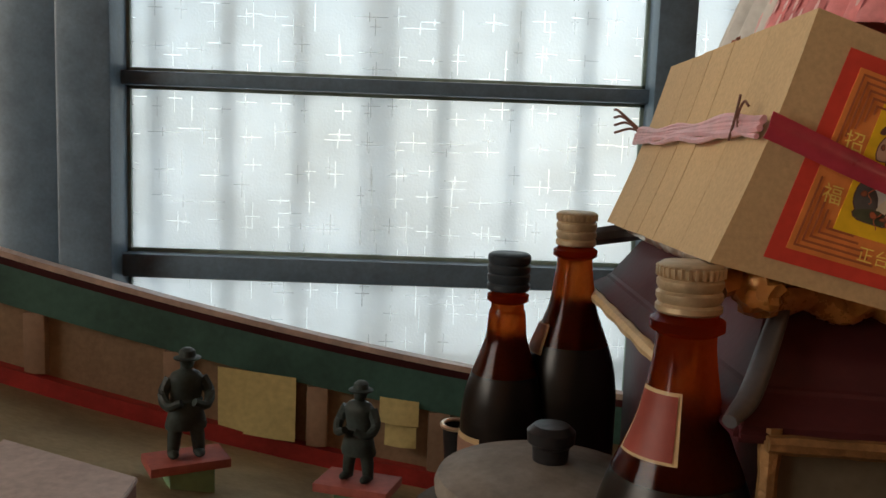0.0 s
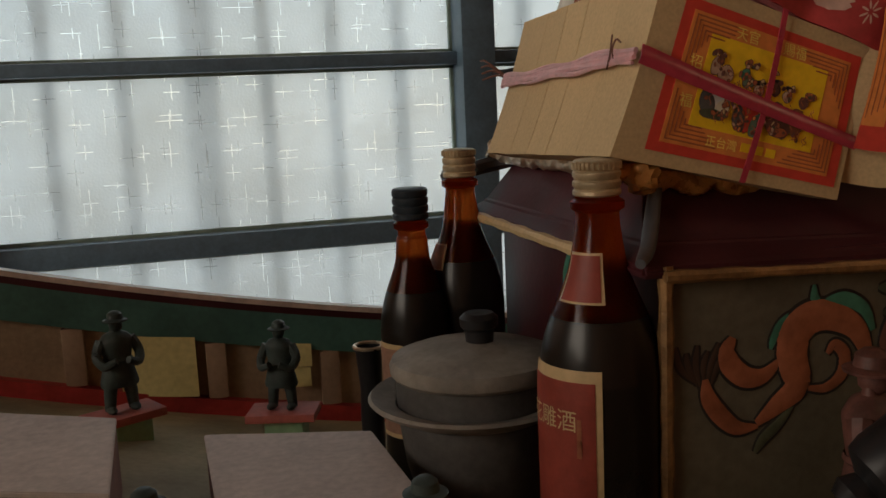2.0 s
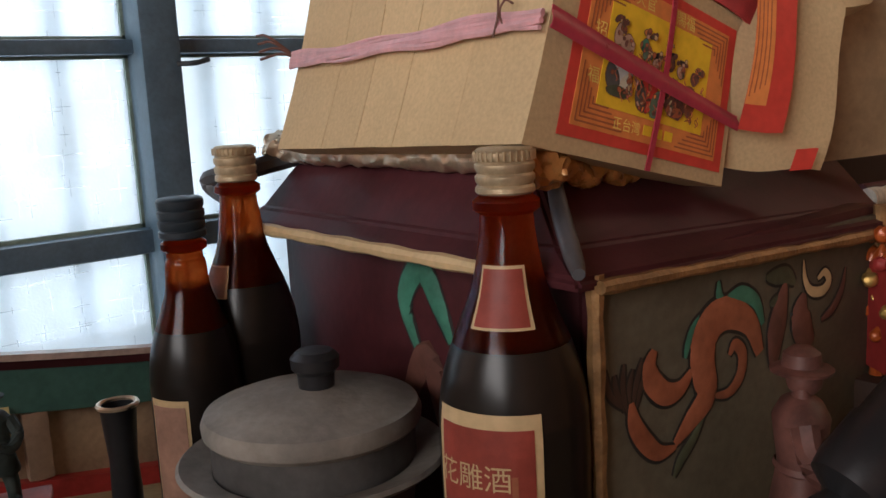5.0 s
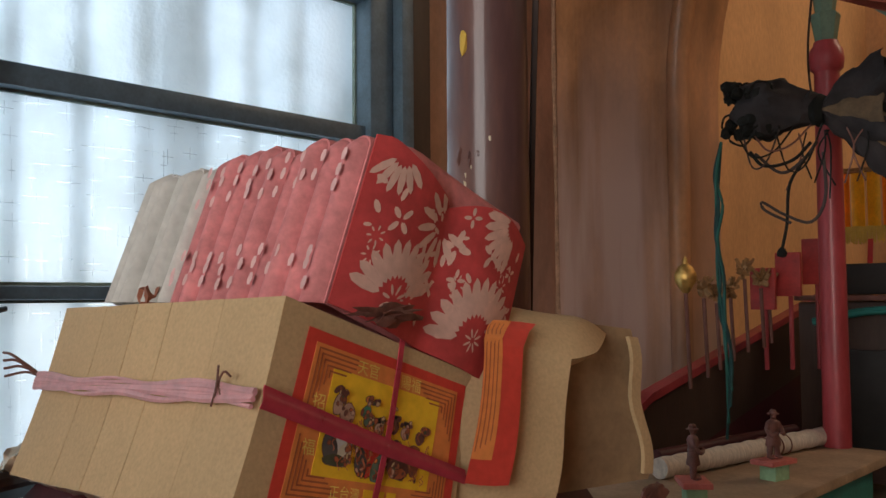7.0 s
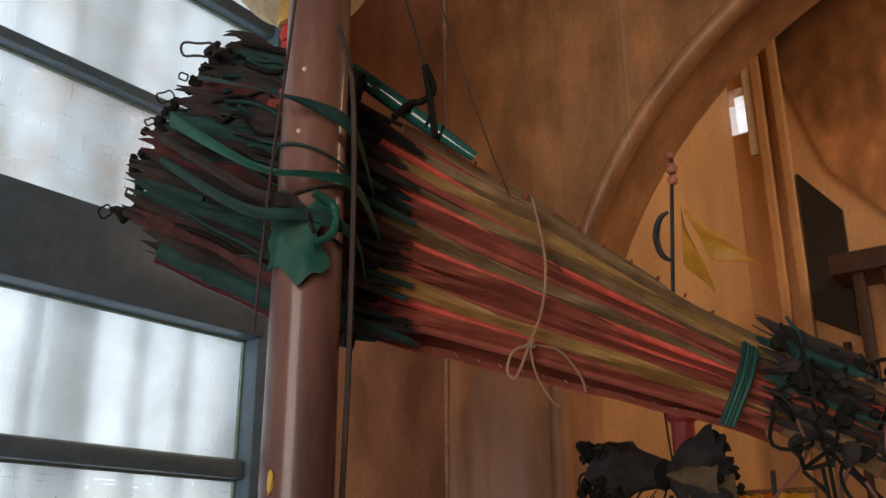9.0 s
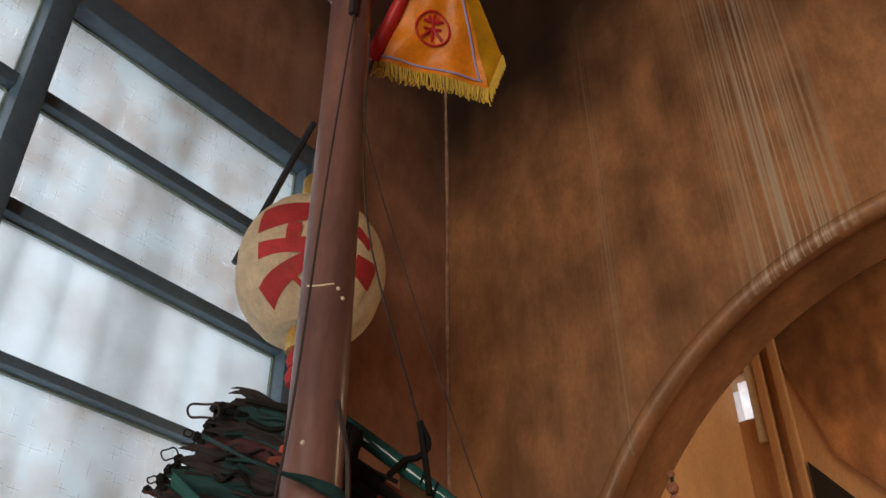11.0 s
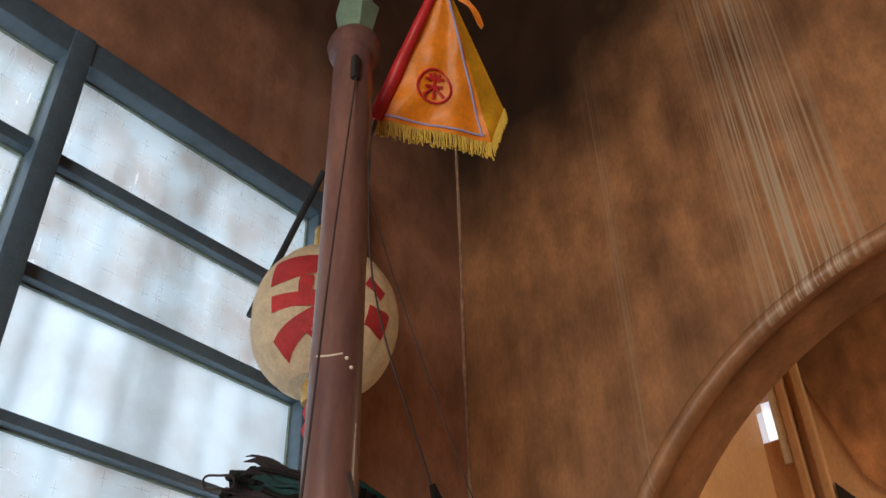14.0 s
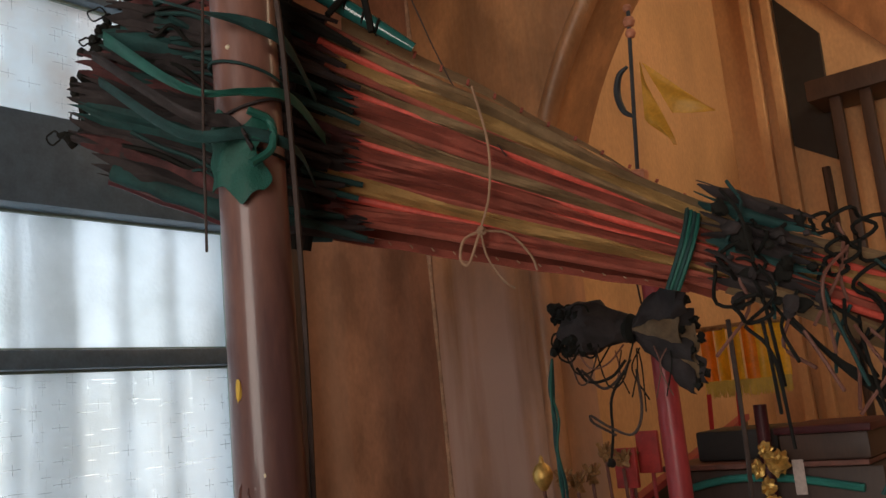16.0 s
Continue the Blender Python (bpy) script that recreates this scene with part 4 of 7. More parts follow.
def flat_on(outline, lift):
    bm = bmesh.new()
    bm.faces.new([bm.verts.new(on_bundle(a, b, -lift)) for a, b in outline])
    return bm


def text_on(text, a, b, h, mat="b_edge"):
    part("print", writing(text, on_bundle(a, b, -0.002), (on_bundle(a + 0.01, b, 0) - on_bundle(a, b, 0)).normalized(), BV, h), mat, lab, "printed characters", False)


text_on("天官", 0.056, LB1 - 0.0145, 0.0080, "lab_text")
text_on("賜福", 0.090, LB1 - 0.0145, 0.0080, "lab_text")
text_on("招", LA0 + 0.012, 0.060, 0.0085, "lab_text")
text_on("福", LA0 + 0.012, 0.037, 0.0085, "lab_text")
text_on("正台灣", 0.054, LB0 + 0.0095, 0.0070, "lab_text")
for k in range(3):
    label_rect(0.078 + 0.0085 * k, LB0 + 0.010, 0.0845 + 0.0085 * k, LB0 + 0.0155, 0.0019, "lab_gold", "print", lab)
# plain rounded shapes stand in for the printed picture: heads, robes, fruit and leaves in their colours, outlined in brown
def blot(a, b, ra, rb, turn, mat, lift):
    c, q = math.cos(radians(turn)), math.sin(radians(turn))
    for k, (grow, mt) in enumerate(((0.00045, "wire"), (0.0, mat))):
        out = []
        for i in range(14):
            th = 2 * math.pi * i / 14
            x, y = (ra + grow) * math.cos(th), (rb + grow) * math.sin(th) * (1 + 0.12 * math.sin(3 * th + 60 * a))
            out.append((min(LA1 - 0.023, max(LA0 + 0.023, a + x * c - y * q)), min(LB1 - 0.017, max(LB0 + 0.020, b + x * q + y * c))))
        part("print", flat_on(out, lift + 0.00012 * k), mt, lab, "printed picture shape", False)


BLOTS = ((0.0485, 0.0640, 30, 55, 0, "skin"), (0.0560, 0.0610, 52, 50, 0, "skin"), (0.0465, 0.0720, 30, 12, 40, "wire"), (0.0510, 0.0700, 14, 30, 20, "leafgreen"),
         (0.0540, 0.0460, 95, 80, 10, "greysheet"), (0.0490, 0.0420, 50, 75, 25, "pewter"), (0.0590, 0.0400, 45, 70, -20, "pale"), (0.0540, 0.0360, 85, 30, 0, "leafdull"), (0.0560, 0.0530, 60, 30, 0, "skin"),
         (0.0690, 0.0640, 30, 38, 0, "leafgreen"), (0.0720, 0.0600, 40, 34, 30, "crown_g"), (0.0690, 0.0710, 22, 18, 0, "lab_orange"), (0.0740, 0.0705, 26, 12, 30, "wire"),
         (0.0770, 0.0420, 65, 120, -8, "lab_red"), (0.0715, 0.0370, 42, 80, 15, "pewter"), (0.0840, 0.0360, 45, 85, -18, "crown_g"), (0.0800, 0.0570, 34, 34, 0, "skin"), (0.0800, 0.0615, 38, 16, 10, "ink"),
         (0.0910, 0.0600, 34, 36, 0, "figred"), (0.0915, 0.0650, 36, 15, 0, "ink"), (0.1000, 0.0580, 32, 34, 0, "skin"), (0.1010, 0.0630, 34, 14, -8, "ink"), (0.0880, 0.0700, 24, 10, 15, "lab_red"),
         (0.0940, 0.0430, 60, 105, 8, "figred"), (0.1030, 0.0420, 55, 100, -6, "dullred"), (0.1100, 0.0440, 50, 90, 4, "salmon"), (0.1120, 0.0570, 32, 36, 0, "dullred"), (0.0985, 0.0350, 70, 30, 0, "lab_line"), (0.1160, 0.0620, 40, 24, 0, "lab_orange"))
for k, (a, b, ra, rb, turn, mt) in enumerate(BLOTS):
    blot(a, b, ra * 1e-4, rb * 1e-4, turn, mt, 0.0019 + 0.00003 * k)
rng = random.Random(11)
for k in range(150):  # small flecks of dress, hair and leaf over the large shapes
    a, b, ra, rb, turn, mt = rng.choice(BLOTS)
    a, b = a + rng.gauss(0, 1) * ra * 0.6e-4, b + rng.gauss(0, 1) * rb * 0.6e-4
    if LA0 + 0.025 < a < LA1 - 0.025 and LB0 + 0.022 < b < LB1 - 0.019:
        blot(a, b, rng.uniform(0.0006, 0.0018), rng.uniform(0.0005, 0.0012), rng.uniform(0, 180), rng.choice(("wire", "salmon", "skin", "lab_line", "lab_orange", "leafdull", "dullred", "figred", "b_edge")), 0.0031 + 0.000004 * k)
bm = bmesh.new()
for q in range(70):  # fine drawn lines of the robes
    a, b, r, t0 = rng.uniform(LA0 + 0.028, LA1 - 0.028), rng.uniform(LB0 + 0.024, 0.058), rng.uniform(0.003, 0.008), rng.choice((1.2, 1.7, 4.4, 4.9)) + rng.uniform(-0.4, 0.4)
    pts = [(a + 0.0012 * math.sin(1.1 * i + q), b + r * (i / 6 - 0.5) * math.sin(t0)) for i in range(7)]
    tube([on_bundle(min(LA1 - 0.024, x), min(0.074, max(LB0 + 0.021, y)), -0.0036) for x, y in pts], 0.00022, 4, bm=bm)
part("print", bm, "lab_line", lab, "fine brown drawn lines", False)

# twine round the bundle
def band(b0, wide, mat, waves, name="twine"):
    for w in range(waves):
        ph = rng.random() * 6
        pts = [on_bundle(-0.0030, b0 + wide * (w / max(1, waves - 1) - 0.5) * (0.75 + 0.25 * math.sin(0.7 * k + ph)), BL * (1 - k / 24)) for k in range(25)]
        part(name, tube(pts, lambda u, ph=ph: 0.0015 + 0.0006 * math.sin(9 * u + ph), 6), mat, bundle, "crinkled pink plastic twine")


band(0.0585, 0.0105, "pinkband", 6)
part("twine", sheet(lambda u, v: on_bundle(ease(-0.002, BW, u), 0.0585 - 0.0185 * u + (v - 0.5) * (0.0108 - 0.002 * u), -0.0052 - 0.0012 * math.sin(5 * v)), 16, 5, 0.0006), "redband", bundle, "shiny red plastic band across the label")
part("twine", sheet(lambda u, v: on_bundle(0.083 + 0.003 * math.sin(3 * u) + (v - 0.5) * 0.0038, ease(-0.001, BH + 0.001, u), -0.0045), 14, 3, 0.0006), "redband", bundle, "thin upright red band")
part("twine_knot", blob(on_bundle(0.084, 0.047, -0.004), 0.003, rough=0.5), "redband", bundle)
part("tie", tube(curve([on_bundle(-0.004, 0.058, 0.026), on_bundle(-0.0055, 0.064, 0.028), on_bundle(-0.006, 0.069, 0.025), on_bundle(-0.005, 0.067, 0.020)]), 0.0006), "wire", bundle, "brown wire hook")
part("tie", tube(curve([on_bundle(-0.004, 0.052, 0.031), on_bundle(-0.006, 0.061, 0.028), on_bundle(-0.0075, 0.072, 0.029)]), 0.0006), "wire", bundle)
for k in range(4):
    part("tie", tube(curve([on_bundle(0.006, 0.060, BL), on_bundle(-0.006 - 0.004 * k, 0.064 + 0.003 * k, BL + 0.010), on_bundle(-0.014 - 0.002 * k, 0.060 + 0.005 * k, BL + 0.024)]), 0.0009), "wire", bundle, "frayed dark twine end")

# foil-wrapped rolls that the bundle rests on
roll = thing("foil_wrapped_roll", (0.20, 0.60, 1.445), "crumpled foil-wrapped stick under the paper bundle", "foil roll", "foil rolls")
part("wrap", crumple(tube([(0.204 + 0.004 * u, ease(0.735, 0.47, u), 1.4485) for u in [k / 90 for k in range(91)]], 0.0072, 14), 0.0022, 120), "foil", roll)
part("wrap_end", blob((0.204, 0.734, 1.452), 0.0115, rough=0.4, sub=3), "foil", roll, "crumpled foil end")
roll = thing("amber_wrapped_roll", (0.25, 0.475, 1.447), "crumpled amber cellophane roll under the paper bundle", "foil roll", "foil rolls")
part("wrap", crumple(tube([(ease(0.180, 0.335, u), ease(0.462, 0.490, u), 1.449 - 0.020 * u + 0.002 * math.sin(30 * u)) for u in [k / 90 for k in range(91)]], 0.0074, 14), 0.0022, 110), "foilgold", roll)
part("wrap_end", blob((0.196, 0.458, 1.447), 0.0100, rough=0.4, sub=3), "foilgold", roll)

# second folded pack behind
FU = Vector((0.93, -0.32, -0.10)).normalized()
F0 = Vector((0.322, 0.452, 1.436))
FV = Vector((0.10, 0.05, 0.99)).normalized()
FD = Vector((0.33, 0.94, -0.08)).normalized()
pack = thing("folded_joss_pack", tuple(F0), "loosely folded kraft joss pack with a red printed border", "joss paper")


def fold(u, v):
    """u: from the bundle's side to the loose edge; v: up the front, then back over the top."""
    if v < 0.5:
        q = v / 0.5
        b, dd, edge = 0.100 * q, -0.005 * math.sin(math.pi * q), 0.0735 + 0.0165 * q + 0.001 * math.sin(7 * q)
    else:
        q = (v - 0.5) / 0.5
        b, dd, edge = 0.100 + 0.031 * math.sin(math.pi / 2 * min(1, 1.15 * q)), 0.062 * q * q * 0.5 + 0.031 * q, 0.090 + 0.078 * q ** 0.8
    a = ease(-0.02, edge, u)
    curl = max(0.0, u - 0.80) / 0.20
    over = max(0.0, (v - 0.46) / 0.54)
    return F0 + FU * a + FV * (b - 0.012 * curl * curl * min(1, 3 * over) + 0.0012 * math.sin(9 * u + 5 * v)) + FD * (dd + 0.0015 * math.sin(11 * v + 4 * u))


PACK_SIDE = -0.0105


def foot(a):
    return 0.15 * max(0.0, a - 0.06)


part("fold", sheet(fold, 30, 40, PACK_SIDE), "kraft", pack, "", True)
part("fold_inner", sheet(lambda u, v: F0 + FU * ease(0.0, 0.186 + 0.014 * (1 - v) + 0.003 * math.sin(9 * v), u) + FV * ease(foot(0.19 * u), 0.126, v) + FD * (0.062 + 0.004 * math.sin(5 * v + 3 * u)), 14, 20, 0.009), "kraft_shaded", pack, "back leaf of the fold")
part("fold_inner", sheet(lambda u, v: F0 + FU * (0.174 + 0.011 * u + 0.014 * (1 - v) + 0.003 * math.sin(9 * v)) + FV * ease(0.022, 0.119, v) + FD * (0.0485 + 0.003 * u), 3, 16, 0.003), "kraft", pack, "lighter paper edge")


def on_fold(a, b, lift=0.0):
    """A place on the skin of the front leaf, lifted off it."""
    v = b / 0.100 * 0.5
    edge = 0.0735 + 0.0165 * min(1.0, b / 0.100)
    u = (a + 0.165 * b + 0.02) / (edge + 0.02)
    p, e = fold(u, v), 0.004
    nrm = (fold(u + e, v) - fold(u - e, v)).cross(fold(u, v + e) - fold(u, v - e)).normalized()
    nrm = nrm if nrm.y < 0 else -nrm
    return p + nrm * (0.0108 + lift)


def fold_rect(a0, b0, a1, b1, lift, mat, lab=""):
    part("print", sheet(lambda u, v: on_fold(ease(a0, a1, u), ease(b0, b1, v), lift), 3, 10, 0.0003), mat, pack, lab, False)


fold_rect(0.002, 0.023, 0.030, 0.116, 0.0003, "lab_red", "red printed border")
fold_rect(0.002, 0.037, 0.015, 0.116, 0.0006, "lab_orange", "orange printed ground")
for k in range(4):
    fold_rect(0.003 + 0.0028 * k, 0.041 + 0.002 * k, 0.0035 + 0.0028 * k, 0.112, 0.0009, "lab_line", "brown printed line")
fold_rect(0.0430, 0.002, 0.0575, 0.0135, 0.0003, "lab_red", "small red stamp")

# ---- stack of folded red flower paper ----
S0 = Vector((0.238, 0.455, 1.560))
SU = Vector((0.985, -0.02, -0.075)).normalized() * 0.94
SV = Vector((0.36, 0.0, 0.93)).normalized()
SD = Vector((0.03, 1.0, 0.0)).normalized()
stack = thing("flower_paper_stack", tuple(S0), "stack of folded red flower-print paper and plain grey sheets", "paper stack")
SH = 0.092
rng = random.Random(3)


def fold_sheet(d0, d1, mat, hgt, flowers):
    r, full = (d1 - d0) / 2, 0.93 if flowers else 0.84
    jz, ja = rng.uniform(-0.003, 0.003), rng.uniform(-0.003, 0.003)

    def at(u, v):
        # v runs over the rounded fold at the top; u along it
        t = v * 2 - 1
        edge = 0.150
        if abs(t) > 0.35:
            dd, hh = (r if t > 0 else -r) * full, (hgt + jz) * (1 - (abs(t) - 0.35) / 0.65)
        else:
            aa = t / 0.35 * math.pi / 2
            dd, hh = r * full * math.sin(aa), hgt + jz + r * 0.9 * math.cos(aa)
        a = ja + edge * u
        drop = 0.040 * max(0.0, u - 0.28) ** 0.9
        return S0 + SU * a + SV * (max(0.0, hh - drop * (hh / hgt)) - 0.046 * u * (1 - min(1.0, hh / hgt))) + SD * ((d0 + d1) / 2 + dd)
    bm = sheet(at, 16, 20, 0.0012)
    rows = [[bm.verts.new(at(0, 0.5 - 0.5 * q).lerp(at(0, 0.5 + 0.5 * q), e) - SU * (0.0095 * math.sin(math.pi * e) ** 0.6 * min(1.0, 3 * q))) for e in (0, 0.12, 0.3, 0.5, 0.7, 0.88, 1)] for q in (0.03, 0.12, 0.22, 0.32, 0.4, 0.6, 0.8, 1.0)]
    for p, q in zip(rows, rows[1:]):  # the leaves inside fill the fold, softly bulging
        for i in range(6):
            bm.faces.new((p[i], p[i + 1], q[i + 1], q[i]))
    part("folded_sheet", bm, mat, stack, "", True)


dcur = 0.004
for k in range(9):
    fold_sheet(dcur, dcur + 0.0165, "pinkedge", SH, True)
    dcur += 0.0165
for k in range(6):
    fold_sheet(dcur, dcur + 0.0145, "greysheet", SH - 0.004, False)
    dcur += 0.0145
# the front sheet hangs in two soft leaves and carries the print
def face(a, b, lift=0.0):
    swell = 0.006 * math.sin(math.pi * min(1.0, a / 0.075)) if a < 0.075 else 0.007 * math.sin(math.pi * (a - 0.075) / 0.080)
    return S0 + SU * a + SV * b + SD * (0.001 - swell - lift)


def face_top(a):
    return SH + 0.006 - 0.030 * max(0.0, a - 0.012) / 0.06 if a < 0.072 else SH - 0.028 + 0.010 * math.sin(math.pi * (a - 0.072) / 0.08) - 0.16 * (a - 0.072)


part("front_leaf", sheet(lambda u, v: face(0.155 * u, face_top(0.155 * u) * v - 0.046 * u * (1 - v)), 30, 12, 0.0015), "redcloth", stack, "red sheet printed with pale flowers")


def petals(a, b, r, n, a0=0.0, a1=2 * math.pi, inner=0.3):
    bm = bmesh.new()
    for k in range(n):
        th = a0 + (a1 - a0) * (k + 0.5) / n
        c, s = math.cos(th), math.sin(th)
        w = (0.10 if n > 4 else 0.2) * r
        ring = []
        for q in range(8):
            ph = 2 * math.pi * q / 8
            rad, sid = r * (inner + (1 - inner) * (0.5 + 0.5 * math.cos(ph))), w * math.sin(ph)
            aa, bb = a + rad * c - sid * s, b + rad * s + sid * c
            aa, bb = min(0.154, max(0.001, aa)), min(bb, face_top(min(0.154, max(0.001, aa))) - 0.001)
            ring.append(bm.verts.new(face(aa, bb, 0.0019)))
        bm.faces.new(ring)
    part("print", bm, "petal", stack, "pale printed flower", False)


petals(0.040, 0.004, 0.036, 11, 0.2, 2.9, 0.34)
petals(0.040, 0.004, 0.010, 8, 0, 6.28, 0.3)
petals(0.115, -0.016, 0.040, 13, 0.0, 3.1, 0.35)
petals(0.115, -0.016, 0.008, 8, 0, 6.28, 0.2)
petals(0.136, 0.060, 0.034, 9, 2.4, 4.6)
petals(0.070, 0.052, 0.026, 9, 1.6, 6.0, 0.3)
petals(0.022, 0.090, 0.026, 6, 3.6, 5.6)
for a, b, r in ((0.030, 0.050, 0.010), (0.115, 0.038, 0.010), (0.056, 0.032, 0.006), (0.092, 0.060, 0.007), (0.070, 0.014, 0.008), (0.090, 0.020, 0.007), (0.140, 0.028, 0.006), (0.058, 0.060, 0.008), (0.146, 0.002, 0.007), (0.085, 0.040, 0.012)):
    petals(a, b, r, 4, 0.3 + 40 * a, 0.3 + 40 * a + 6.28, 0.15)
for a, b in ((0.016, 0.034), (0.092, 0.012), (0.132, 0.024), (0.052, 0.010)):  # paired rings
    for q in (0.0055, -0.0055):
        petals(a, b + q, 0.0062, 7, 0, 6.28, 0.45)
for k in range(34):
    a, b = rng.uniform(0.006, 0.148), rng.uniform(-0.018, 0.085)
    if -0.046 * a / 0.155 + 0.012 < b < face_top(a) - 0.010:
        petals(a, b, rng.uniform(0.006, 0.010), 1, 6 * rng.random(), 6 * rng.random(), 0.1)
bm = bmesh.new()
for k in range(9):
    for j in range(3):  # pale print where each fold turns over
        dd = 0.004 + 0.0165 * (k + 0.5)
        for a, b, s in ((-0.0118, SH - 0.005 - 0.009 * j, 0.0042), (-0.0118, 0.030 - 0.009 * j, 0.0042)):
            if rng.random() < 0.9:
                c = S0 + SU * a + SV * (b + rng.uniform(-0.003, 0.003)) + SD * (dd + rng.uniform(-0.0032, 0.0032))
                bm.faces.new([bm.verts.new(c + SD * s * 0.55 * math.cos(t) + SV * s * math.sin(t)) for t in (0, 1.05, 2.1, 3.14, 4.2, 5.25)])
tagged(part("print", bm, "foldprint", stack, "pale print along the folds", False), kind="stuff")
part("tassel", blob(S0 + SU * 0.035 + SV * -0.004 - SD * 0.012, 0.0055, rough=1.3, sub=3, scale=(3.2, 0.5, 0.8)), "figred", stack, "crumpled reddish paper shreds")
part("tassel", blob(S0 + SU * -0.006 + SV * 0.004 + SD * 0.175, 0.006, rough=1.0, sub=2, scale=(1, 1, 1.6)), "salmon", stack, "scrap of orange paper")


# ---- bottles ----
def bottle(x, y, base, h, r, neck, cap_mat, body, labels, label, cap_h=0.026, cap_r=None):
    t = thing("wine_bottle", (x, y, base), label, "bottle", "wine bottles")
    cap_r = cap_r or neck + 0.003
    zc = h - cap_h
    prof = [(0, 0.004), (r * 0.86, 0.0), (r, 0.008), (r, 0.30 * h), (r, 0.54 * h), (r * 0.985, 0.585 * h), (r * 0.925, 0.635 * h), (r * 0.80, 0.685 * h), (r * 0.63, 0.735 * h), (max(r * 0.48, neck + 0.003), 0.785 * h), (neck + 0.0014, 0.845 * h), (neck, zc - 0.012), (neck, zc)]

    def smooth_profile(p, n=6):
        q = curve([(a, 0, b) for a, b in p], n)
        return [(max(0, v.x), v.z) for v in q]
    sp = smooth_profile(prof)
    low = [(a, b) for a, b in sp if b <= 0.70 * h]
    top = [(a, b) for a, b in sp if b >= low[-1][1]]
    part("body", lathe(low, (x, y, base), 48), body, t, "dark brown glass body")
    part("neck", lathe(top, (x, y, base), 40), "amber", t, "amber glass neck")
    part("wine", lathe([(a * 0.90, b) for a, b in top if b < 0.80 * h] + [(0, 0.80 * h)], (x, y, base), 32), "wine", t, "dark wine inside")
    part("lip_ring", lathe([(neck, zc - 0.009), (neck + 0.003, zc - 0.007), (neck + 0.003, zc - 0.003), (neck, zc - 0.001)], (x, y, base), 32), "amber", t)
    cp = [(0, zc), (cap_r - 0.001, zc)]
    for k in range(4):
        z = zc + cap_h * k / 4
        cp += [(cap_r, z + 0.001), (cap_r, z + cap_h / 4 - 0.0022), (cap_r - 0.0011, z + cap_h / 4 - 0.001)]
    cp += [(cap_r - 0.0005, h - 0.001), (cap_r - 0.002, h), (0, h)]
    cap = part("cap", lathe(cp, (x, y, base), 36), cap_mat, t, "ribbed screw cap")
    if cap_mat == "capgold":
        for k in range(30):
            th = 2 * math.pi * k / 30
            part("knurl", box((x + (cap_r - 0.0002) * math.cos(th) - 0.0006, y + (cap_r - 0.0002) * math.sin(th) - 0.0006, base + h - 0.0058), (x + (cap_r - 0.0002) * math.cos(th) + 0.0006, y + (cap_r - 0.0002) * math.sin(th) + 0.0006, base + h - 0.0015)), cap_mat, cap, "", False)

    def rad(z):
        for (a0, b0), (a1, b1) in zip(sp, sp[1:]):
            if b0 <= z <= b1 and b1 > b0:
                return ease(a0, a1, (z - b0) / (b1 - b0))
        return r

    for th0, th1, za, zb, mat, shape, lb in labels:
        def lf(u, v, extra=0.0, th0=th0, th1=th1, za=za, zb=zb, shape=shape):
            z = ease(za, zb, v)
            mid, hw = radians((th0 + th1) / 2), radians((th1 - th0) / 2)
            if shape == "shield":
                hw *= 1 - 0.35 * v
            z2 = z - (0.012 * (1 - abs(2 * u - 1)) * (1 - v) if shape == "shield" else 0)
            th = mid + hw * (2 * u - 1)
            rr = rad(z2) + 0.0005 + extra
            return (x + rr * math.cos(th), y + rr * math.sin(th), base + z2)
        edge = part("label", sheet(lf, 24, 12, 0.0004), "b_edge", t, "gold-edged paper label")
        part("print", sheet(lambda u, v: lf(0.07 + 0.86 * u, 0.05 + 0.90 * v, 0.0006), 24, 12, 0.0003), mat, edge, lb)
        if shape == "main":
            # the wine's name and plain lines of small print
            mid = radians(th0 + 0.40 * (th1 - th0))
            bm = writing("花雕酒", (0, 0, 0), (1, 0, 0), (0, 1, 0), 0.0135)
            for v in bm.verts:
                th = mid + (v.co.x - 0.0205) / (rad(za) + 0.0016)
                rr = rad(za) + 0.0016
                v.co = Vector((x + rr * math.cos(th), y + rr * math.sin(th), base + zb - 0.034 + v.co.y))
            part("print", bm, "b_edge", edge, "printed characters", False)
            for k, (q, hh, mt) in enumerate(((0.30, 0.0070, "b_edge"), (0.62, 0.002, "salmon"), (0.67, 0.002, "salmon"))):
                part("print", sheet(lambda u, v, q=q, hh=hh: lf(0.12 + (0.3 if hh > 0.005 else 0.05) * u + (0.62 if q > 0.6 else 0), q + (hh / (zb - za)) * v * (1 if hh > 0.005 else 8), 0.0012), 6, 3, 0.0002), mt, edge, "plain lines of small print", False)
    return t


bottle(0.166, 0.4545, 1.168, 0.292, 0.0360, 0.0125, "capgold", "brownglass",
       [(160, 247, 0.045, 0.177, "b_label", "main", "red wine label"), (180, 254, 0.212, 0.240, "b_label", "plain", "red neck label")],
       "dark brown wine bottle with red label and pale cap", cap_h=0.021, cap_r=0.0138)
bottle(0.114, 0.706, 1.152, 0.276, 0.0300, 0.0115, "capblack", "brownglass",
       [(180, 235, 0.070, 0.150, "b_label2", "plain", "stained tan label")],
       "slim amber bottle with a black screw cap", cap_h=0.026, cap_r=0.0150)
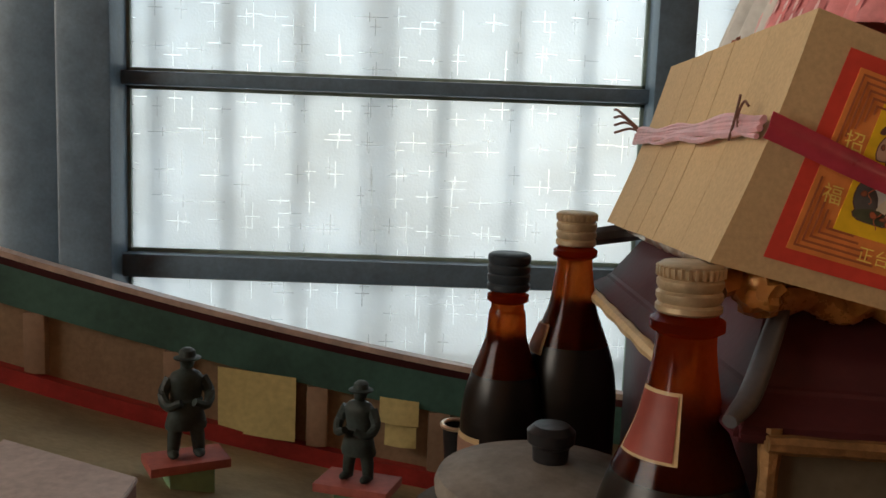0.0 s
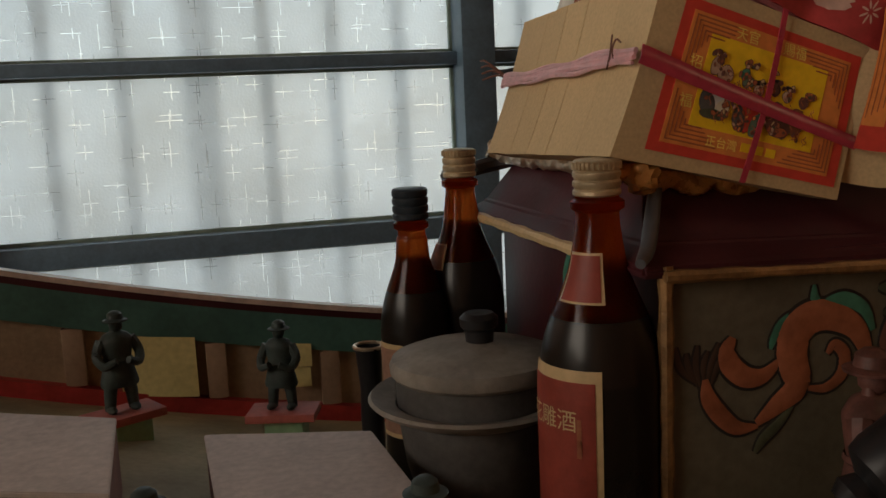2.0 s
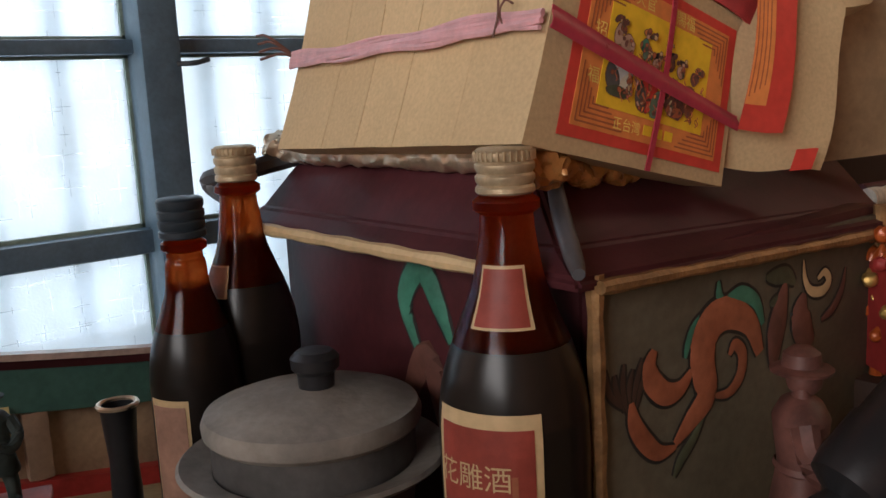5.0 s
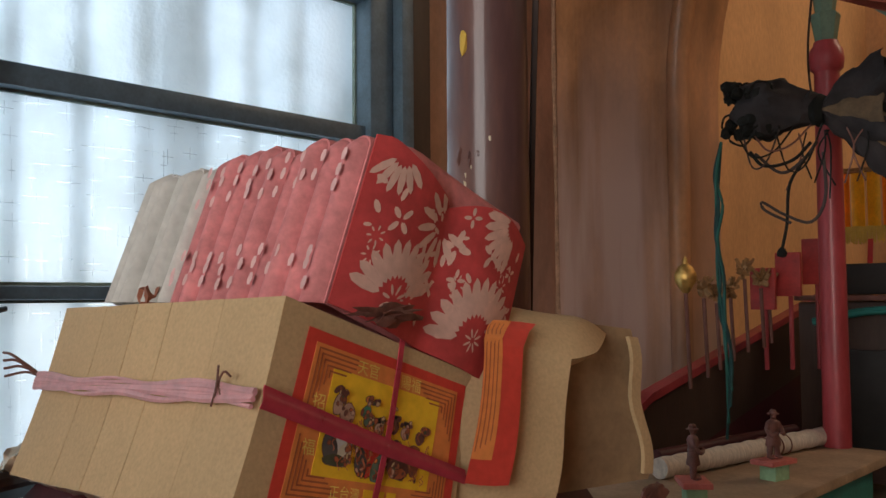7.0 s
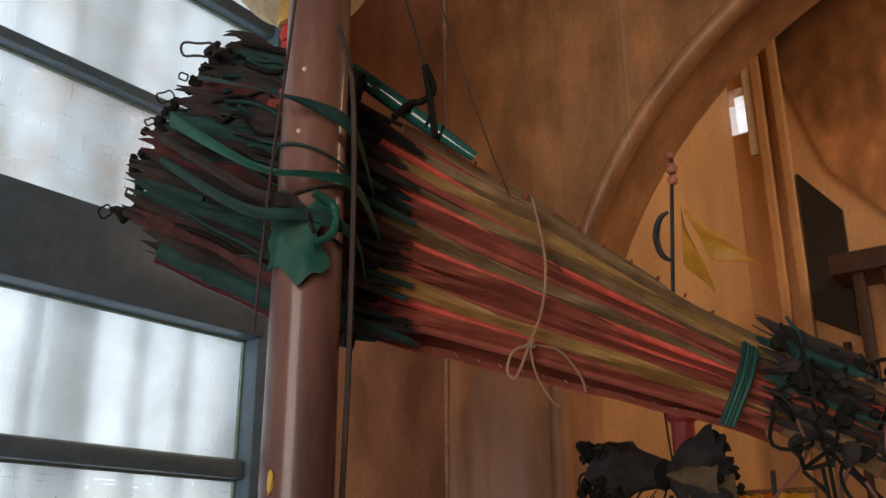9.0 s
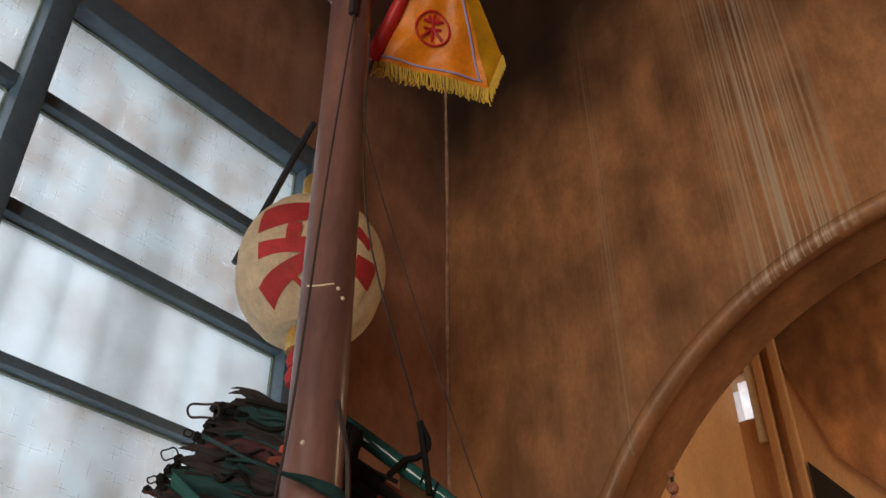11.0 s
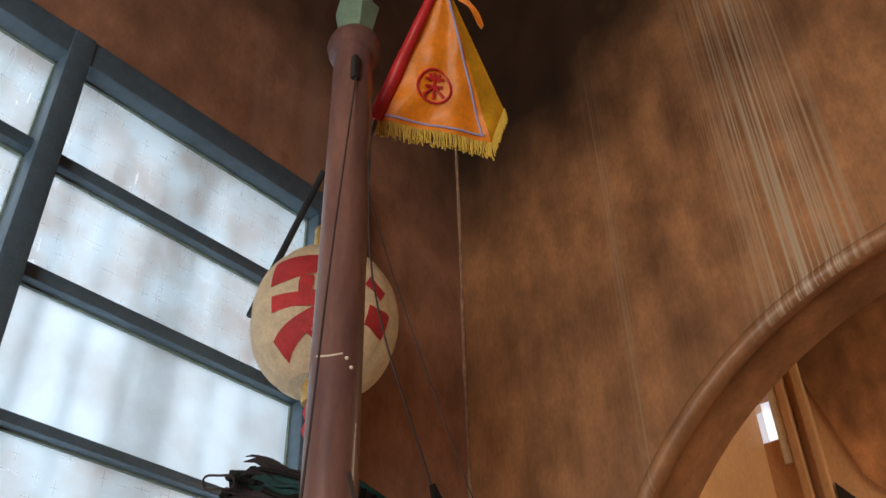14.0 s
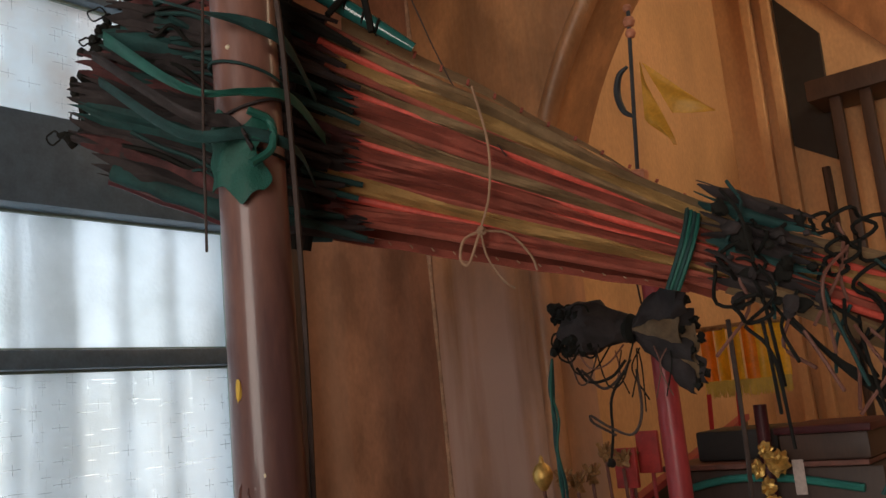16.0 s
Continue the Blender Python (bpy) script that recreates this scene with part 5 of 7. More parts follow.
bottle(0.1615, 0.720, 1.152, 0.305, 0.0345, 0.0125, "capgold", "brownglass",
       [(190, 262, 0.030, 0.145, "b_label", "plain", "dull red wine label"), (168, 218, 0.205, 0.226, "b_label2", "plain", "torn tan neck label")],
       "dark wine bottle with torn neck label and pale cap", cap_h=0.024, cap_r=0.0142)

# ---- lidded pot ----
PX, PY = 0.126, 0.577
pot = thing("lidded_pot", (PX, PY, 1.182), "grey stoneware pot with flared rim and dusty lid", "pot")
part("bowl", lathe([(0, -0.016), (0.034, -0.016), (0.038, -0.006), (0.044, 0.030), (0.052, 0.062), (0.056, 0.092), (0.057, 0.108), (0.0565, 0.128), (0.054, 0.130), (0.053, 0.110), (0, 0.105)], (PX, PY, 1.182), 56), "pewter", pot, "dark grey glazed bowl")
part("flange", lathe([(0.054, 0.098), (0.072, 0.107), (0.075, 0.110), (0.073, 0.112), (0.056, 0.107)], (PX - 0.003, PY - 0.004, 1.182), 56), "dustlid", pot, "flared grey rim")
lid = part("lid", lathe([(0.0575, 0.124), (0.0605, 0.127), (0.0610, 0.132), (0.0590, 0.1365), (0.050, 0.1390), (0.048, 0.1405), (0.028, 0.1435), (0.010, 0.1460), (0, 0.1465)], (PX, PY, 1.182), 56), "dustlid", pot, "dusty grey-brown lid")
part("knob", lathe([(0, 0.146), (0.010, 0.146), (0.0105, 0.154), (0.0135, 0.157), (0.0138, 0.163), (0.010, 0.1665), (0, 0.167)], (PX + 0.004, PY, 1.182), 28), "knob", lid, "black lid knob")
part("chip", blob((PX - 0.020, PY - 0.030, 1.182 + 0.006), 0.005, rough=0.6), "greysheet", pot, "white chip at the foot")

# ---- cardboard boxes ----
def lidbox(corners, z, label):
    cx, cy = sum(p[0] for p in corners) / 4, sum(p[1] for p in corners) / 4
    t = thing("white_card_box", (cx, cy, 1.168), label, "box", "white boxes")
    inner = [(cx + (x - cx) * 0.985, cy + (y - cy) * 0.985) for x, y in corners]
    part("box_body", prism(inner, (0, 0, 1.150), (1, 0, 0), (0, 1, 0), z - 1.153), "boxside", t, "brown card sides", False)
    bm = prism(corners, (0, 0, z - 0.004), (1, 0, 0), (0, 1, 0), 0.004)
    bmesh.ops.bevel(bm, geom=bm.edges[:], offset=0.0008, segments=2, affect="EDGES")
    part("lid", bm, "whitebox", t, "dusty white card top")


lidbox([(-0.0585, 0.506), (0.062, 0.482), (0.054, 0.606), (-0.0645, 0.645)], 1.262, "flat white card box with brown sides")
lidbox([(-0.232, 0.555), (-0.1168, 0.504), (-0.1236, 0.645), (-0.238, 0.708)], 1.283, "flat white card box with brown sides, standing apart")
cup = thing("incense_cup", (0.087, 0.79, 1.15), "small dark cup with a bright metal rim", "cup")
part("cup_body", lathe([(0, 0), (0.010, 0), (0.011, 0.06), (0.010, 0.085), (0.013, 0.125), (0.012, 0.126), (0.010, 0.09), (0, 0.085)], (0.087, 0.79, 1.150), 28), "knob", cup)
part("cup_rim", tube([(0.087 + 0.0135 * math.cos(a), 0.79 + 0.0135 * math.sin(a), 1.276) for a in [2 * math.pi * k / 28 for k in range(28)]], 0.002, 6, closed=True), "foil", cup, "bright metal rim")

# ---- small figures ----
def figure(x, y, base, h, turn, mat, label, stand=True):
    """A plain modelled figure, one mesh; its painted stand is a thing of its own."""
    k = h / 0.092
    bm = bmesh.new()
    for sx in (-1, 1):  # shoes, legs and bent arms
        blob((x + sx * 0.0105 * k, y - 0.004 * k, base + 0.0035 * k), 0.006 * k, bm=bm, scale=(0.8, 1.5, 0.6))
        tube([(x + sx * 0.0105 * k, y, base + 0.002 * k), (x + sx * 0.0095 * k, y, base + 0.016 * k), (x + sx * 0.0065 * k, y, base + 0.034 * k)], lambda u: (0.0048 + 0.0018 * u) * k, 10, bm=bm)
        tube(curve([(x + sx * 0.0125 * k, y, base + 0.0665 * k), (x + sx * 0.0185 * k, y - 0.003 * k, base + 0.054 * k), (x + sx * 0.0150 * k, y - 0.012 * k, base + 0.046 * k), (x + sx * 0.005 * k, y - 0.017 * k, base + 0.050 * k)], 5), lambda u: (0.0052 - 0.0018 * u) * k, 8, bm=bm)
    lathe([(0, 0.024 * k), (0.0165 * k, 0.024 * k), (0.0172 * k, 0.027 * k), (0.0150 * k, 0.036 * k), (0.0125 * k, 0.046 * k), (0.0120 * k, 0.049 * k), (0.0140 * k, 0.060 * k), (0.0150 * k, 0.066 * k), (0.0110 * k, 0.0715 * k), (0.0050 * k, 0.0740 * k), (0.0042 * k, 0.0770 * k), (0, 0.0772 * k)], (x, y, base), 22, bm=bm, squash=0.68)
    lathe([(0.0128 * k, 0.0470 * k), (0.0138 * k, 0.0480 * k), (0.0128 * k, 0.0500 * k)], (x, y, base), 22, bm=bm, squash=0.70)
    blob((x + 0.001 * k, y - 0.001 * k, base + 0.0800 * k), 0.0066 * k, bm=bm, rough=0.15, scale=(0.9, 1.0, 1.1))
    lathe([(0.0062 * k, 0.0822 * k), (0.0108 * k, 0.0826 * k), (0.0112 * k, 0.0838 * k), (0.0072 * k, 0.0850 * k), (0.0064 * k, 0.0895 * k), (0.0035 * k, 0.0918 * k), (0, 0.0920 * k)], (x + 0.001 * k, y, base), 18, bm=bm)
    bmesh.ops.rotate(bm, verts=bm.verts, cent=(x, y, base), matrix=Matrix.Rotation(radians(turn), 3, "Z"))
    ob = part("clay_figure", bm, mat, None)
    tagged(ob, label, "figurine", "deck figures")
    if stand:
        st = thing("figure_stand", (x, y, base - 0.02), "small red and pale green stand under a figure", "stand", "figure stands")
        part("top_board", box((x - 0.032, y - 0.020, base - 0.008), (x + 0.032, y + 0.020, base - 0.0005), 0.001, turn=(0, 0, turn + 8)), "pinkstand", st)
        part("block", box((x - 0.016, y - 0.014, base - 0.034), (x + 0.020, y + 0.014, base - 0.0085), 0.001, turn=(0, 0, turn + 8)), "limestand", st, "pale green block")
        part("foot_board", box((x - 0.034, y - 0.022, base - 0.062), (x + 0.034, y + 0.022, base - 0.0345), 0.001, turn=(0, 0, turn + 8)), "red", st)


figure(-0.134, 0.800, 1.240, 0.090, 20, "figure", "dark green clay figure leaning forward on a stand")
figure(0.006, 0.805, 1.222, 0.084, -25, "figure", "dark green clay figure turned aside on a stand")
figure(-0.088, 0.395, 1.243, 0.084, 150, "figure", "dark clay figure with a round cap near the rail")
figure(0.036, 0.360, 1.240, 0.088, 200, "figure", "dark clay figure with a grey cap near the rail")
figure(0.292, 0.380, 1.225, 0.128, 35, "figred", "red and white clay rider beside the deckhouse", False)
st = thing("figure_plinth", (0.300, 0.388, 1.165), "dark plinth that carries a clay rider", "plinth")
part("plinth_block", box((0.264, 0.362, 1.160), (0.320, 0.402, 1.2245), 0.003), "wood", st)
part("plinth_top", box((0.258, 0.354, 1.208), (0.326, 0.408, 1.2242), 0.002), "maroon", st)


# ---- masts ----
def mast(x, y, z0, z1, r, mat, label, top):
    t = thing("mast", (x, y, z0), label, "mast", "masts")
    n = 30
    part("pole", lathe([(r * 1.04, 0)] + [(r * (1.04 - 0.10 * k / n), (z1 - z0) * k / n) for k in range(1, n + 1)], (x, y, z0), 32), mat, t)
    part("collar", lathe([(r * 0.9, 0), (r * 1.22, 0.008), (r * 1.32, 0.026), (r * 1.22, 0.044), (r * 0.98, 0.052), (r * 0.9, 0.06)], (x, y, z1 - 0.005), 32), mat, t, "turned collar")
    zt = z1 + 0.055
    for k in range(3):
        h = top * 0.333
        lo, hi = r * (0.80 - 0.06 * k), r * (1.14 - 0.10 * k)
        part("crown_tier", lathe([(0, 0), (lo, 0), (hi, h * 0.92), (hi * 0.9, h), (0, h)], (x, y, zt + k * h), 6, axis=(0.02, 0.0, 1)), "crown_g" if k < 2 else "crown_o", t, "flared painted crown tier", False)
    return t, zt + top


m1, z_top = mast(0.566, 0.616, 1.16, 3.066, 0.0365, "plum", "tall plum-varnished mast with worn paint and a crown", 0.250)
m1x, m1y = 0.566, 0.616
part("vane_rod", tube([(m1x, m1y, z_top - 0.01), (m1x + 0.010, m1y - 0.03, z_top + 0.335)], 0.0045, 8), "iron", m1, "thin dark vane rod")
for dz, r in ((0.268, 0.011), (0.295, 0.014), (0.320, 0.009)):
    part("bead", lathe([(0, -r), (r * 0.7, -r * 0.7), (r, 0), (r * 0.7, r * 0.7), (0, r)], (m1x + 0.009, m1y - 0.027, z_top + dz), 20), "crown_o", m1, "turned vane bead")
part("vane_horn", tube(curve([(0.572, 0.612, 3.395), (0.540, 0.620, 3.436), (0.500, 0.620, 3.460), (0.485, 0.620, 3.510), (0.507, 0.618, 3.590), (0.545, 0.610, 3.632), (0.574, 0.598, 3.625)]), lambda u: 0.004 + 0.0062 * math.sin(math.pi * u), 8), "iron", m1, "curved dark crescent horn")
# rub marks: a chalk band, nail heads, a dab of yellow, blistered paint low on the side that faces the window
part("band_mark", tube([(m1x + 0.0352 * math.cos(radians(a)), m1y + 0.0352 * math.sin(radians(a)), 2.446 + 0.004 * math.sin(radians(3 * a))) for a in range(180, 246, 6)], 0.0015, 6), "pale", m1, "yellowish chalk mark")
for a, z in ((250, 2.440), (262, 2.428), (205, 2.225), (200, 2.150)):
    part("nail", blob((m1x + 0.0355 * math.cos(radians(a)), m1y + 0.0355 * math.sin(radians(a)), z), 0.0030, sub=2), "pale", m1, "small pale nail head")
part("paint_dab", blob((m1x + 0.0365 * math.cos(radians(185)), m1y + 0.0365 * math.sin(radians(185)), 1.785), 0.007, sub=2, rough=0.5, scale=(0.5, 0.6, 1.7)), "fringe", m1, "dab of yellow paint")
rng = random.Random(9)
for k in range(60):
    a, z = radians(rng.uniform(165, 222)), rng.uniform(1.42, 1.70)
    part("paint_blister", blob((m1x + 0.0362 * math.cos(a), m1y + 0.0362 * math.sin(a), z), rng.uniform(0.0018, 0.0050), sub=1, rough=0.8, scale=(0.6, 0.6, 1.5)), "pale" if k % 2 else "plum", m1, "blistered flaking paint")
part("scorch", box((m1x - 0.030, m1y - 0.0365, 2.972), (m1x - 0.016, m1y - 0.024, 3.027), 0.004), "ink", m1, "dark slot below the collar")

m2x, m2y = 1.690, 0.700
m2, z2 = mast(m2x, m2y, 1.16, 1.987, 0.0245, "redpole", "red painted mast with a grey-green crown", 0.165)
part("vane_rod", tube([(m2x, m2y, z2 - 0.01), (m2x, m2y - 0.030, z2 + 0.36)], 0.0045, 8), "iron", m2, "thin dark vane rod")
for dz, r in ((0.303, 0.012), (0.330, 0.014), (0.362, 0.010)):
    part("bead", lathe([(0, -r), (r * 0.7, -r * 0.7), (r, 0), (r * 0.7, r * 0.7), (0, r)], (m2x, m2y - 0.028, z2 + dz), 20), "crown_o", m2, "turned vane bead")
part("vane_horn", tube(curve([(m2x, 0.690, 2.325), (m2x, 0.712, 2.345), (m2x, 0.722, 2.385), (m2x, 0.712, 2.425), (m2x, 0.690, 2.440)]), lambda u: 0.0035 + 0.0045 * math.sin(math.pi * u), 8), "iron", m2, "curved dark crescent horn")


def cloth(corners, n=14, wave=0.006, ph=0.0, thick=0.0012):
    """A limp square between four corners (a, b along the staff; d, c at the free end)."""
    a, b, c, d = [Vector(p) for p in corners]
    nrm = (b - a).cross(d - a).normalized()
    return sheet(lambda u, v: a.lerp(b, v).lerp(d.lerp(c, v), u) + nrm * (wave * math.sin(9 * u + 3 * v + ph) * min(1, 3 * u) + 0.5 * wave * math.sin(17 * v + 5 * u)), n, n, thick)


fl = thing("mast_pennant", (0.595, 0.624, 3.47), "orange satin swallowtail pennant on the mast's vane", "flag", "pennants")
part("pennant_cloth", cloth([(0.577, 0.558, 3.572), (0.592, 0.624, 3.462), (0.730, 0.527, 3.354), (0.698, 0.503, 3.474)], ph=1.0, wave=0.009), "satin", fl)
part("pennant_tail", cloth([(0.694, 0.504, 3.478), (0.722, 0.511, 3.425), (0.787, 0.473, 3.374), (0.786, 0.472, 3.378)]), "satin", fl)
part("pennant_tail", cloth([(0.716, 0.514, 3.420), (0.730, 0.527, 3.356), (0.812, 0.510, 3.290), (0.813, 0.509, 3.294)]), "satin", fl)
part("pennant_hem", tube([Vector((0.592, 0.624, 3.462)).lerp(Vector((0.730, 0.527, 3.354)), k / 10) for k in range(11)], 0.0045, 6), "satin_y", fl, "yellow hem")
fl2 = thing("mast_pennant", (m2x, 0.685, 2.33), "mustard swallowtail pennant on the red mast's vane", "flag", "pennants")
def limp(a, b, c, wave, ph):
    """A three-cornered cloth hung along a to b and drawn to the point c."""
    a, b, c = Vector(a), Vector(b), Vector(c)
    nrm = (b - a).cross(c - a).normalized()
    return sheet(lambda u, v: a.lerp(b, v).lerp(c, 0.02 + 0.97 * u) + nrm * (wave * (1 - 0.6 * u) * math.sin(7 * v + 4 * u + ph) * min(1, 4 * u)), 16, 12, 0.0011)


part("pennant_cloth", limp((m2x - 0.004, 0.660, 2.446), (m2x - 0.004, 0.666, 2.316), (m2x - 0.030, 0.594, 2.232), 0.012, 0.5), "mustard_satin", fl2)
part("pennant_tail", limp((m2x - 0.006, 0.656, 2.440), (m2x - 0.014, 0.600, 2.306), (m2x + 0.010, 0.516, 2.292), 0.006, 2.0), "mustard_satin", fl2, "drooping swallowtail")
# triangular pennant with a sleeve, fringe and an embroidered round badge
pen = thing("triangular_banner", (0.652, 0.646, 3.0), "yellow satin triangular banner with red sleeve and gold fringe", "banner")
T, L, R = Vector((0.626, 0.458, 3.226)), Vector((0.654, 0.643, 3.000)), Vector((0.812, 0.510, 2.968))
R2 = Vector((0.828, 0.486, 3.052))
PN = (L - T).cross(R - T).normalized()
if PN.y > 0:
    PN = -PN


def ban(u, v, lift=0.0):
    p = T.lerp(L, v).lerp(T.lerp(R, v), u)
    return p + PN * (lift + 0.005 * math.sin(13 * u + 6 * v) * v + 0.003 * math.sin(23 * v + 5 * u) * v + 0.006 * v * noise.noise(Vector((5 * u, 11 * v, 2))))


part("banner_cloth", sheet(lambda u, v: ban(u, 0.02 + 0.98 * v), 26, 26, 0.001), "satin", pen)
part("sleeve", tube([ban(-0.02, k / 16) for k in range(17)], lambda u: 0.008 + 0.007 * u, 10), "sleeve", pen, "red satin staff sleeve")
part("fold_back", sheet(lambda u, v: ban(1, 0.08 + 0.92 * v).lerp(T.lerp(R2, 0.08 + 0.92 * v), u) - PN * 0.008 * u, 8, 20, 0.001), "satin_y", pen, "yellow turned-back edge")
part("braid", tube([ban(0.93, 0.05 + 0.92 * k / 24, 0.002) for k in range(25)], 0.0022, 6), "trimblue", pen, "lilac braid")
part("braid", tube([ban(0.02 + 0.93 * k / 24, 0.965, 0.002) for k in range(25)], 0.0022, 6), "trimblue", pen, "lilac braid")
rng = random.Random(21)
bm = bmesh.new()
for k in range(130):
    u = k / 129
    p = ban(u, 1.0) + PN * rng.uniform(-0.003, 0.004)
    ln = 0.036 + rng.uniform(-0.006, 0.006)
    tube(curve([p, p + Vector((rng.uniform(-0.003, 0.003), rng.uniform(-0.003, 0.003), -ln * 0.6)), p + Vector((rng.uniform(-0.004, 0.004), rng.uniform(-0.004, 0.004), -ln))], 2), 0.0014, 4, bm=bm)
for k in range(30):
    p = R.lerp(R2, k / 29)
    tube([p, p + Vector((0.003, -0.003, -0.03 + rng.uniform(-0.006, 0.006)))], 0.0014, 4, bm=bm)
tagged(part("fringe", bm, "fringe", pen, "gold thread fringe"), kind="stuff")
cu, cv = 0.47, 0.72
part("badge_ring", tube([ban(cu + 0.20 * math.cos(t), cv + 0.105 * math.sin(t), 0.003) for t in [2 * math.pi * k / 40 for k in range(40)]], 0.0022, 6, closed=True), "sleeve", pen, "red embroidered ring")
for seg in (((-0.12, -0.04), (0.12, -0.05)), ((0.0, -0.085), (0.0, 0.08)), ((-0.10, 0.01), (0.10, 0.0)), ((0.0, 0.0), (-0.11, 0.07)), ((0.0, 0.0), (0.11, 0.065)), ((-0.06, -0.075), (-0.05, -0.03)), ((0.06, -0.075), (0.05, -0.03))):
    (a, b), (c, d) = seg
    part("badge_stroke", tube([ban(cu + ease(a, c, k / 6), cv + ease(b, d, k / 6), 0.003) for k in range(7)], 0.0028, 6), "sleeve", pen, "red embroidered stroke")
part("staff", tube([T + (T - L) * 0.10, T, L, L + (L - T) * 0.30], 0.0045, 8), "wood", pen, "thin banner staff")
part("staff_tip", lathe([(0, -0.012), (0.006, -0.008), (0.004, 0.0), (0.007, 0.008), (0.003, 0.02), (0, 0.028)], T + (T - L) * 0.10, 14), "bright_gold", pen, "brass staff tip")


# ---- furled sail ----
def sail_axis(s):
    return 0.53 + 0.49 * s, 0.86 - 0.55 * s


def sail_top(s):
    return 2.335 + 0.26 * (0.26 - max(s, 0.13)) if s < 0.26 else 2.335 - 0.350 * (s - 0.26) / 0.74 if s < 1 else 1.985 - 0.30 * (s - 1)


def sail_low(s):
    return 2.096 - 0.086 * s / 0.26 if s < 0.26 else 2.010 - 0.138 * (s - 0.26) / 0.74 if s < 1 else 1.872 - 0.30 * (s - 1)


SN = Vector((-0.745, -0.665, 0.05)).normalized()


def sp(s, w, out=0.0):
    x, y = sail_axis(s)
    return Vector((x, y, sail_low(s) + (sail_top(s) - sail_low(s)) * w)) + SN * (out - 0.045)


sail = thing("furled_sail", tuple(sp(0.3, 0.0)), "furled mustard and rust batten sail lashed to the mast", "sail")
rng = random.Random(17)
NB = 10
battens = []
for k in range(NB):
    w = (k + 0.3) / NB + rng.uniform(-0.015, 0.015)
    s0 = 0.0 + 0.17 * (k / NB) ** 2.2 + rng.uniform(-0.025, 0.025)
    o = 0.012 + 0.022 * math.sin(math.pi * k / (NB - 1)) + rng.uniform(-0.012, 0.012)
    battens.append((w, s0, o))
    part("batten", tube([sp(0.20 + 0.83 * q / 20, w, o + 0.006 * math.sin(4 * q / 20 + k)) for q in range(21)], lambda u: 0.0058 - 0.0015 * u, 8), "batten" if k in (1, 3, 4, 6, 8) else "rust", sail, "red painted bamboo batten")
    part("batten_sleeve", tube([sp(0.255 + 0.12 * q / 6 + rng.uniform(0, 0.02), w, o + 0.004) for q in range(7)], lambda u: 0.011 - 0.003 * u, 8), "darkcloth", sail, "black cloth sleeve")
    part("batten_sleeve", tube([sp(s0 - 0.005 + 0.10 * q / 6, w, o) for q in range(7)], 0.0095, 8), "darkcloth" if k % 2 else "darkgreen", sail, "dark bound batten end")
cols = ["rust", "mustard", "rust", "rust", "khaki", "rust", "khaki", "mustard", "khaki"]
for k in range(NB - 1):
    w0, w1 = battens[k][0], battens[k + 1][0]
    o0, o1 = battens[k][2], battens[k + 1][2]
    ph, amp = rng.random() * 6, rng.uniform(0.016, 0.032)

    def fold_at(u, v, w0=w0, w1=w1, o0=o0, o1=o1, ph=ph, amp=amp, sa=0.30, sb=1.06):
        s = ease(sa, sb, u)
        w = ease(w0, w1, v) + 0.02 * math.sin(7 * u + ph) * math.sin(math.pi * v)
        b = amp * math.sin(math.pi * v) * (0.8 + 0.4 * math.sin(11 * u + ph)) + 0.004 * math.sin(26 * v + 9 * u + ph)
        return sp(s, w, ease(o0, o1, v) + b - 0.006)
    part("sail_fold", sheet(fold_at, 40, 10, 0.0015), cols[k], sail, "folded sailcloth between battens")
    part("sail_fold", sheet(lambda u, v: fold_at(u, v, sa=battens[k][1] + 0.03, sb=0.32) - SN * 0.012, 14, 6, 0.0015), ("darkcloth", "darkgreen", "darkcloth", "rust")[k % 4], sail, "dark gathered sail hem")
part("sail_foot", sheet(lambda u, v: sp(ease(0.33, 0.98, u), -0.02 - (0.040 + 0.030 * u) * v, 0.010 + 0.01 * v + 0.004 * math.sin(30 * u)), 40, 5, 0.0015), "rust", sail, "rust-red sail foot with stitched hem")
part("sail_fold", sheet(lambda u, v: sp(ease(0.06, 0.34, u), ease(-0.02, 1.02, v), 0.004 + 0.012 * math.sin(40 * v + 3 * u)), 14, 60, 0.0015), "darkcloth", sail, "dark gathered sail end")
rng = random.Random(23)
for k in range(15):  # dark gathered hem, each fold ragged at both ends
    w0, ph = -0.07 + 1.08 * k / 15, rng.random() * 6
    sl, sr = -0.025 + 0.17 * max(0, w0) ** 1.9 + rng.uniform(-0.02, 0.03), 0.395 + rng.uniform(-0.035, 0.045) - (0.05 if w0 > 0.8 else 0)

    def hem(u, v, w0=w0, sl=sl, sr=sr, ph=ph):
        w = w0 + 0.115 * v + 0.012 * math.sin(9 * u + ph)
        a, e = sl + 0.018 * math.sin(17 * v + ph), sr + 0.022 * math.sin(23 * v + 2 * ph)
        return sp(ease(a, e, u), w, 0.026 + 0.014 * math.sin(math.pi * v) + 0.004 * math.sin(14 * u + ph))
    part("sail_fold", crumple(sheet(hem, 22, 10, 0.0015), 0.004, 45), ("darkcloth", "darkmaroon", "darkcloth", "darkgreen", "darkcloth")[k % 5], sail, "dark gathered sail hem")
part("sail_back", sheet(lambda u, v: sp(ease(0.28, 1.05, u), ease(0.02, 0.98, v), -0.035 - 0.02 * math.sin(math.pi * v)), 20, 8, 0.0015), "rust", sail)
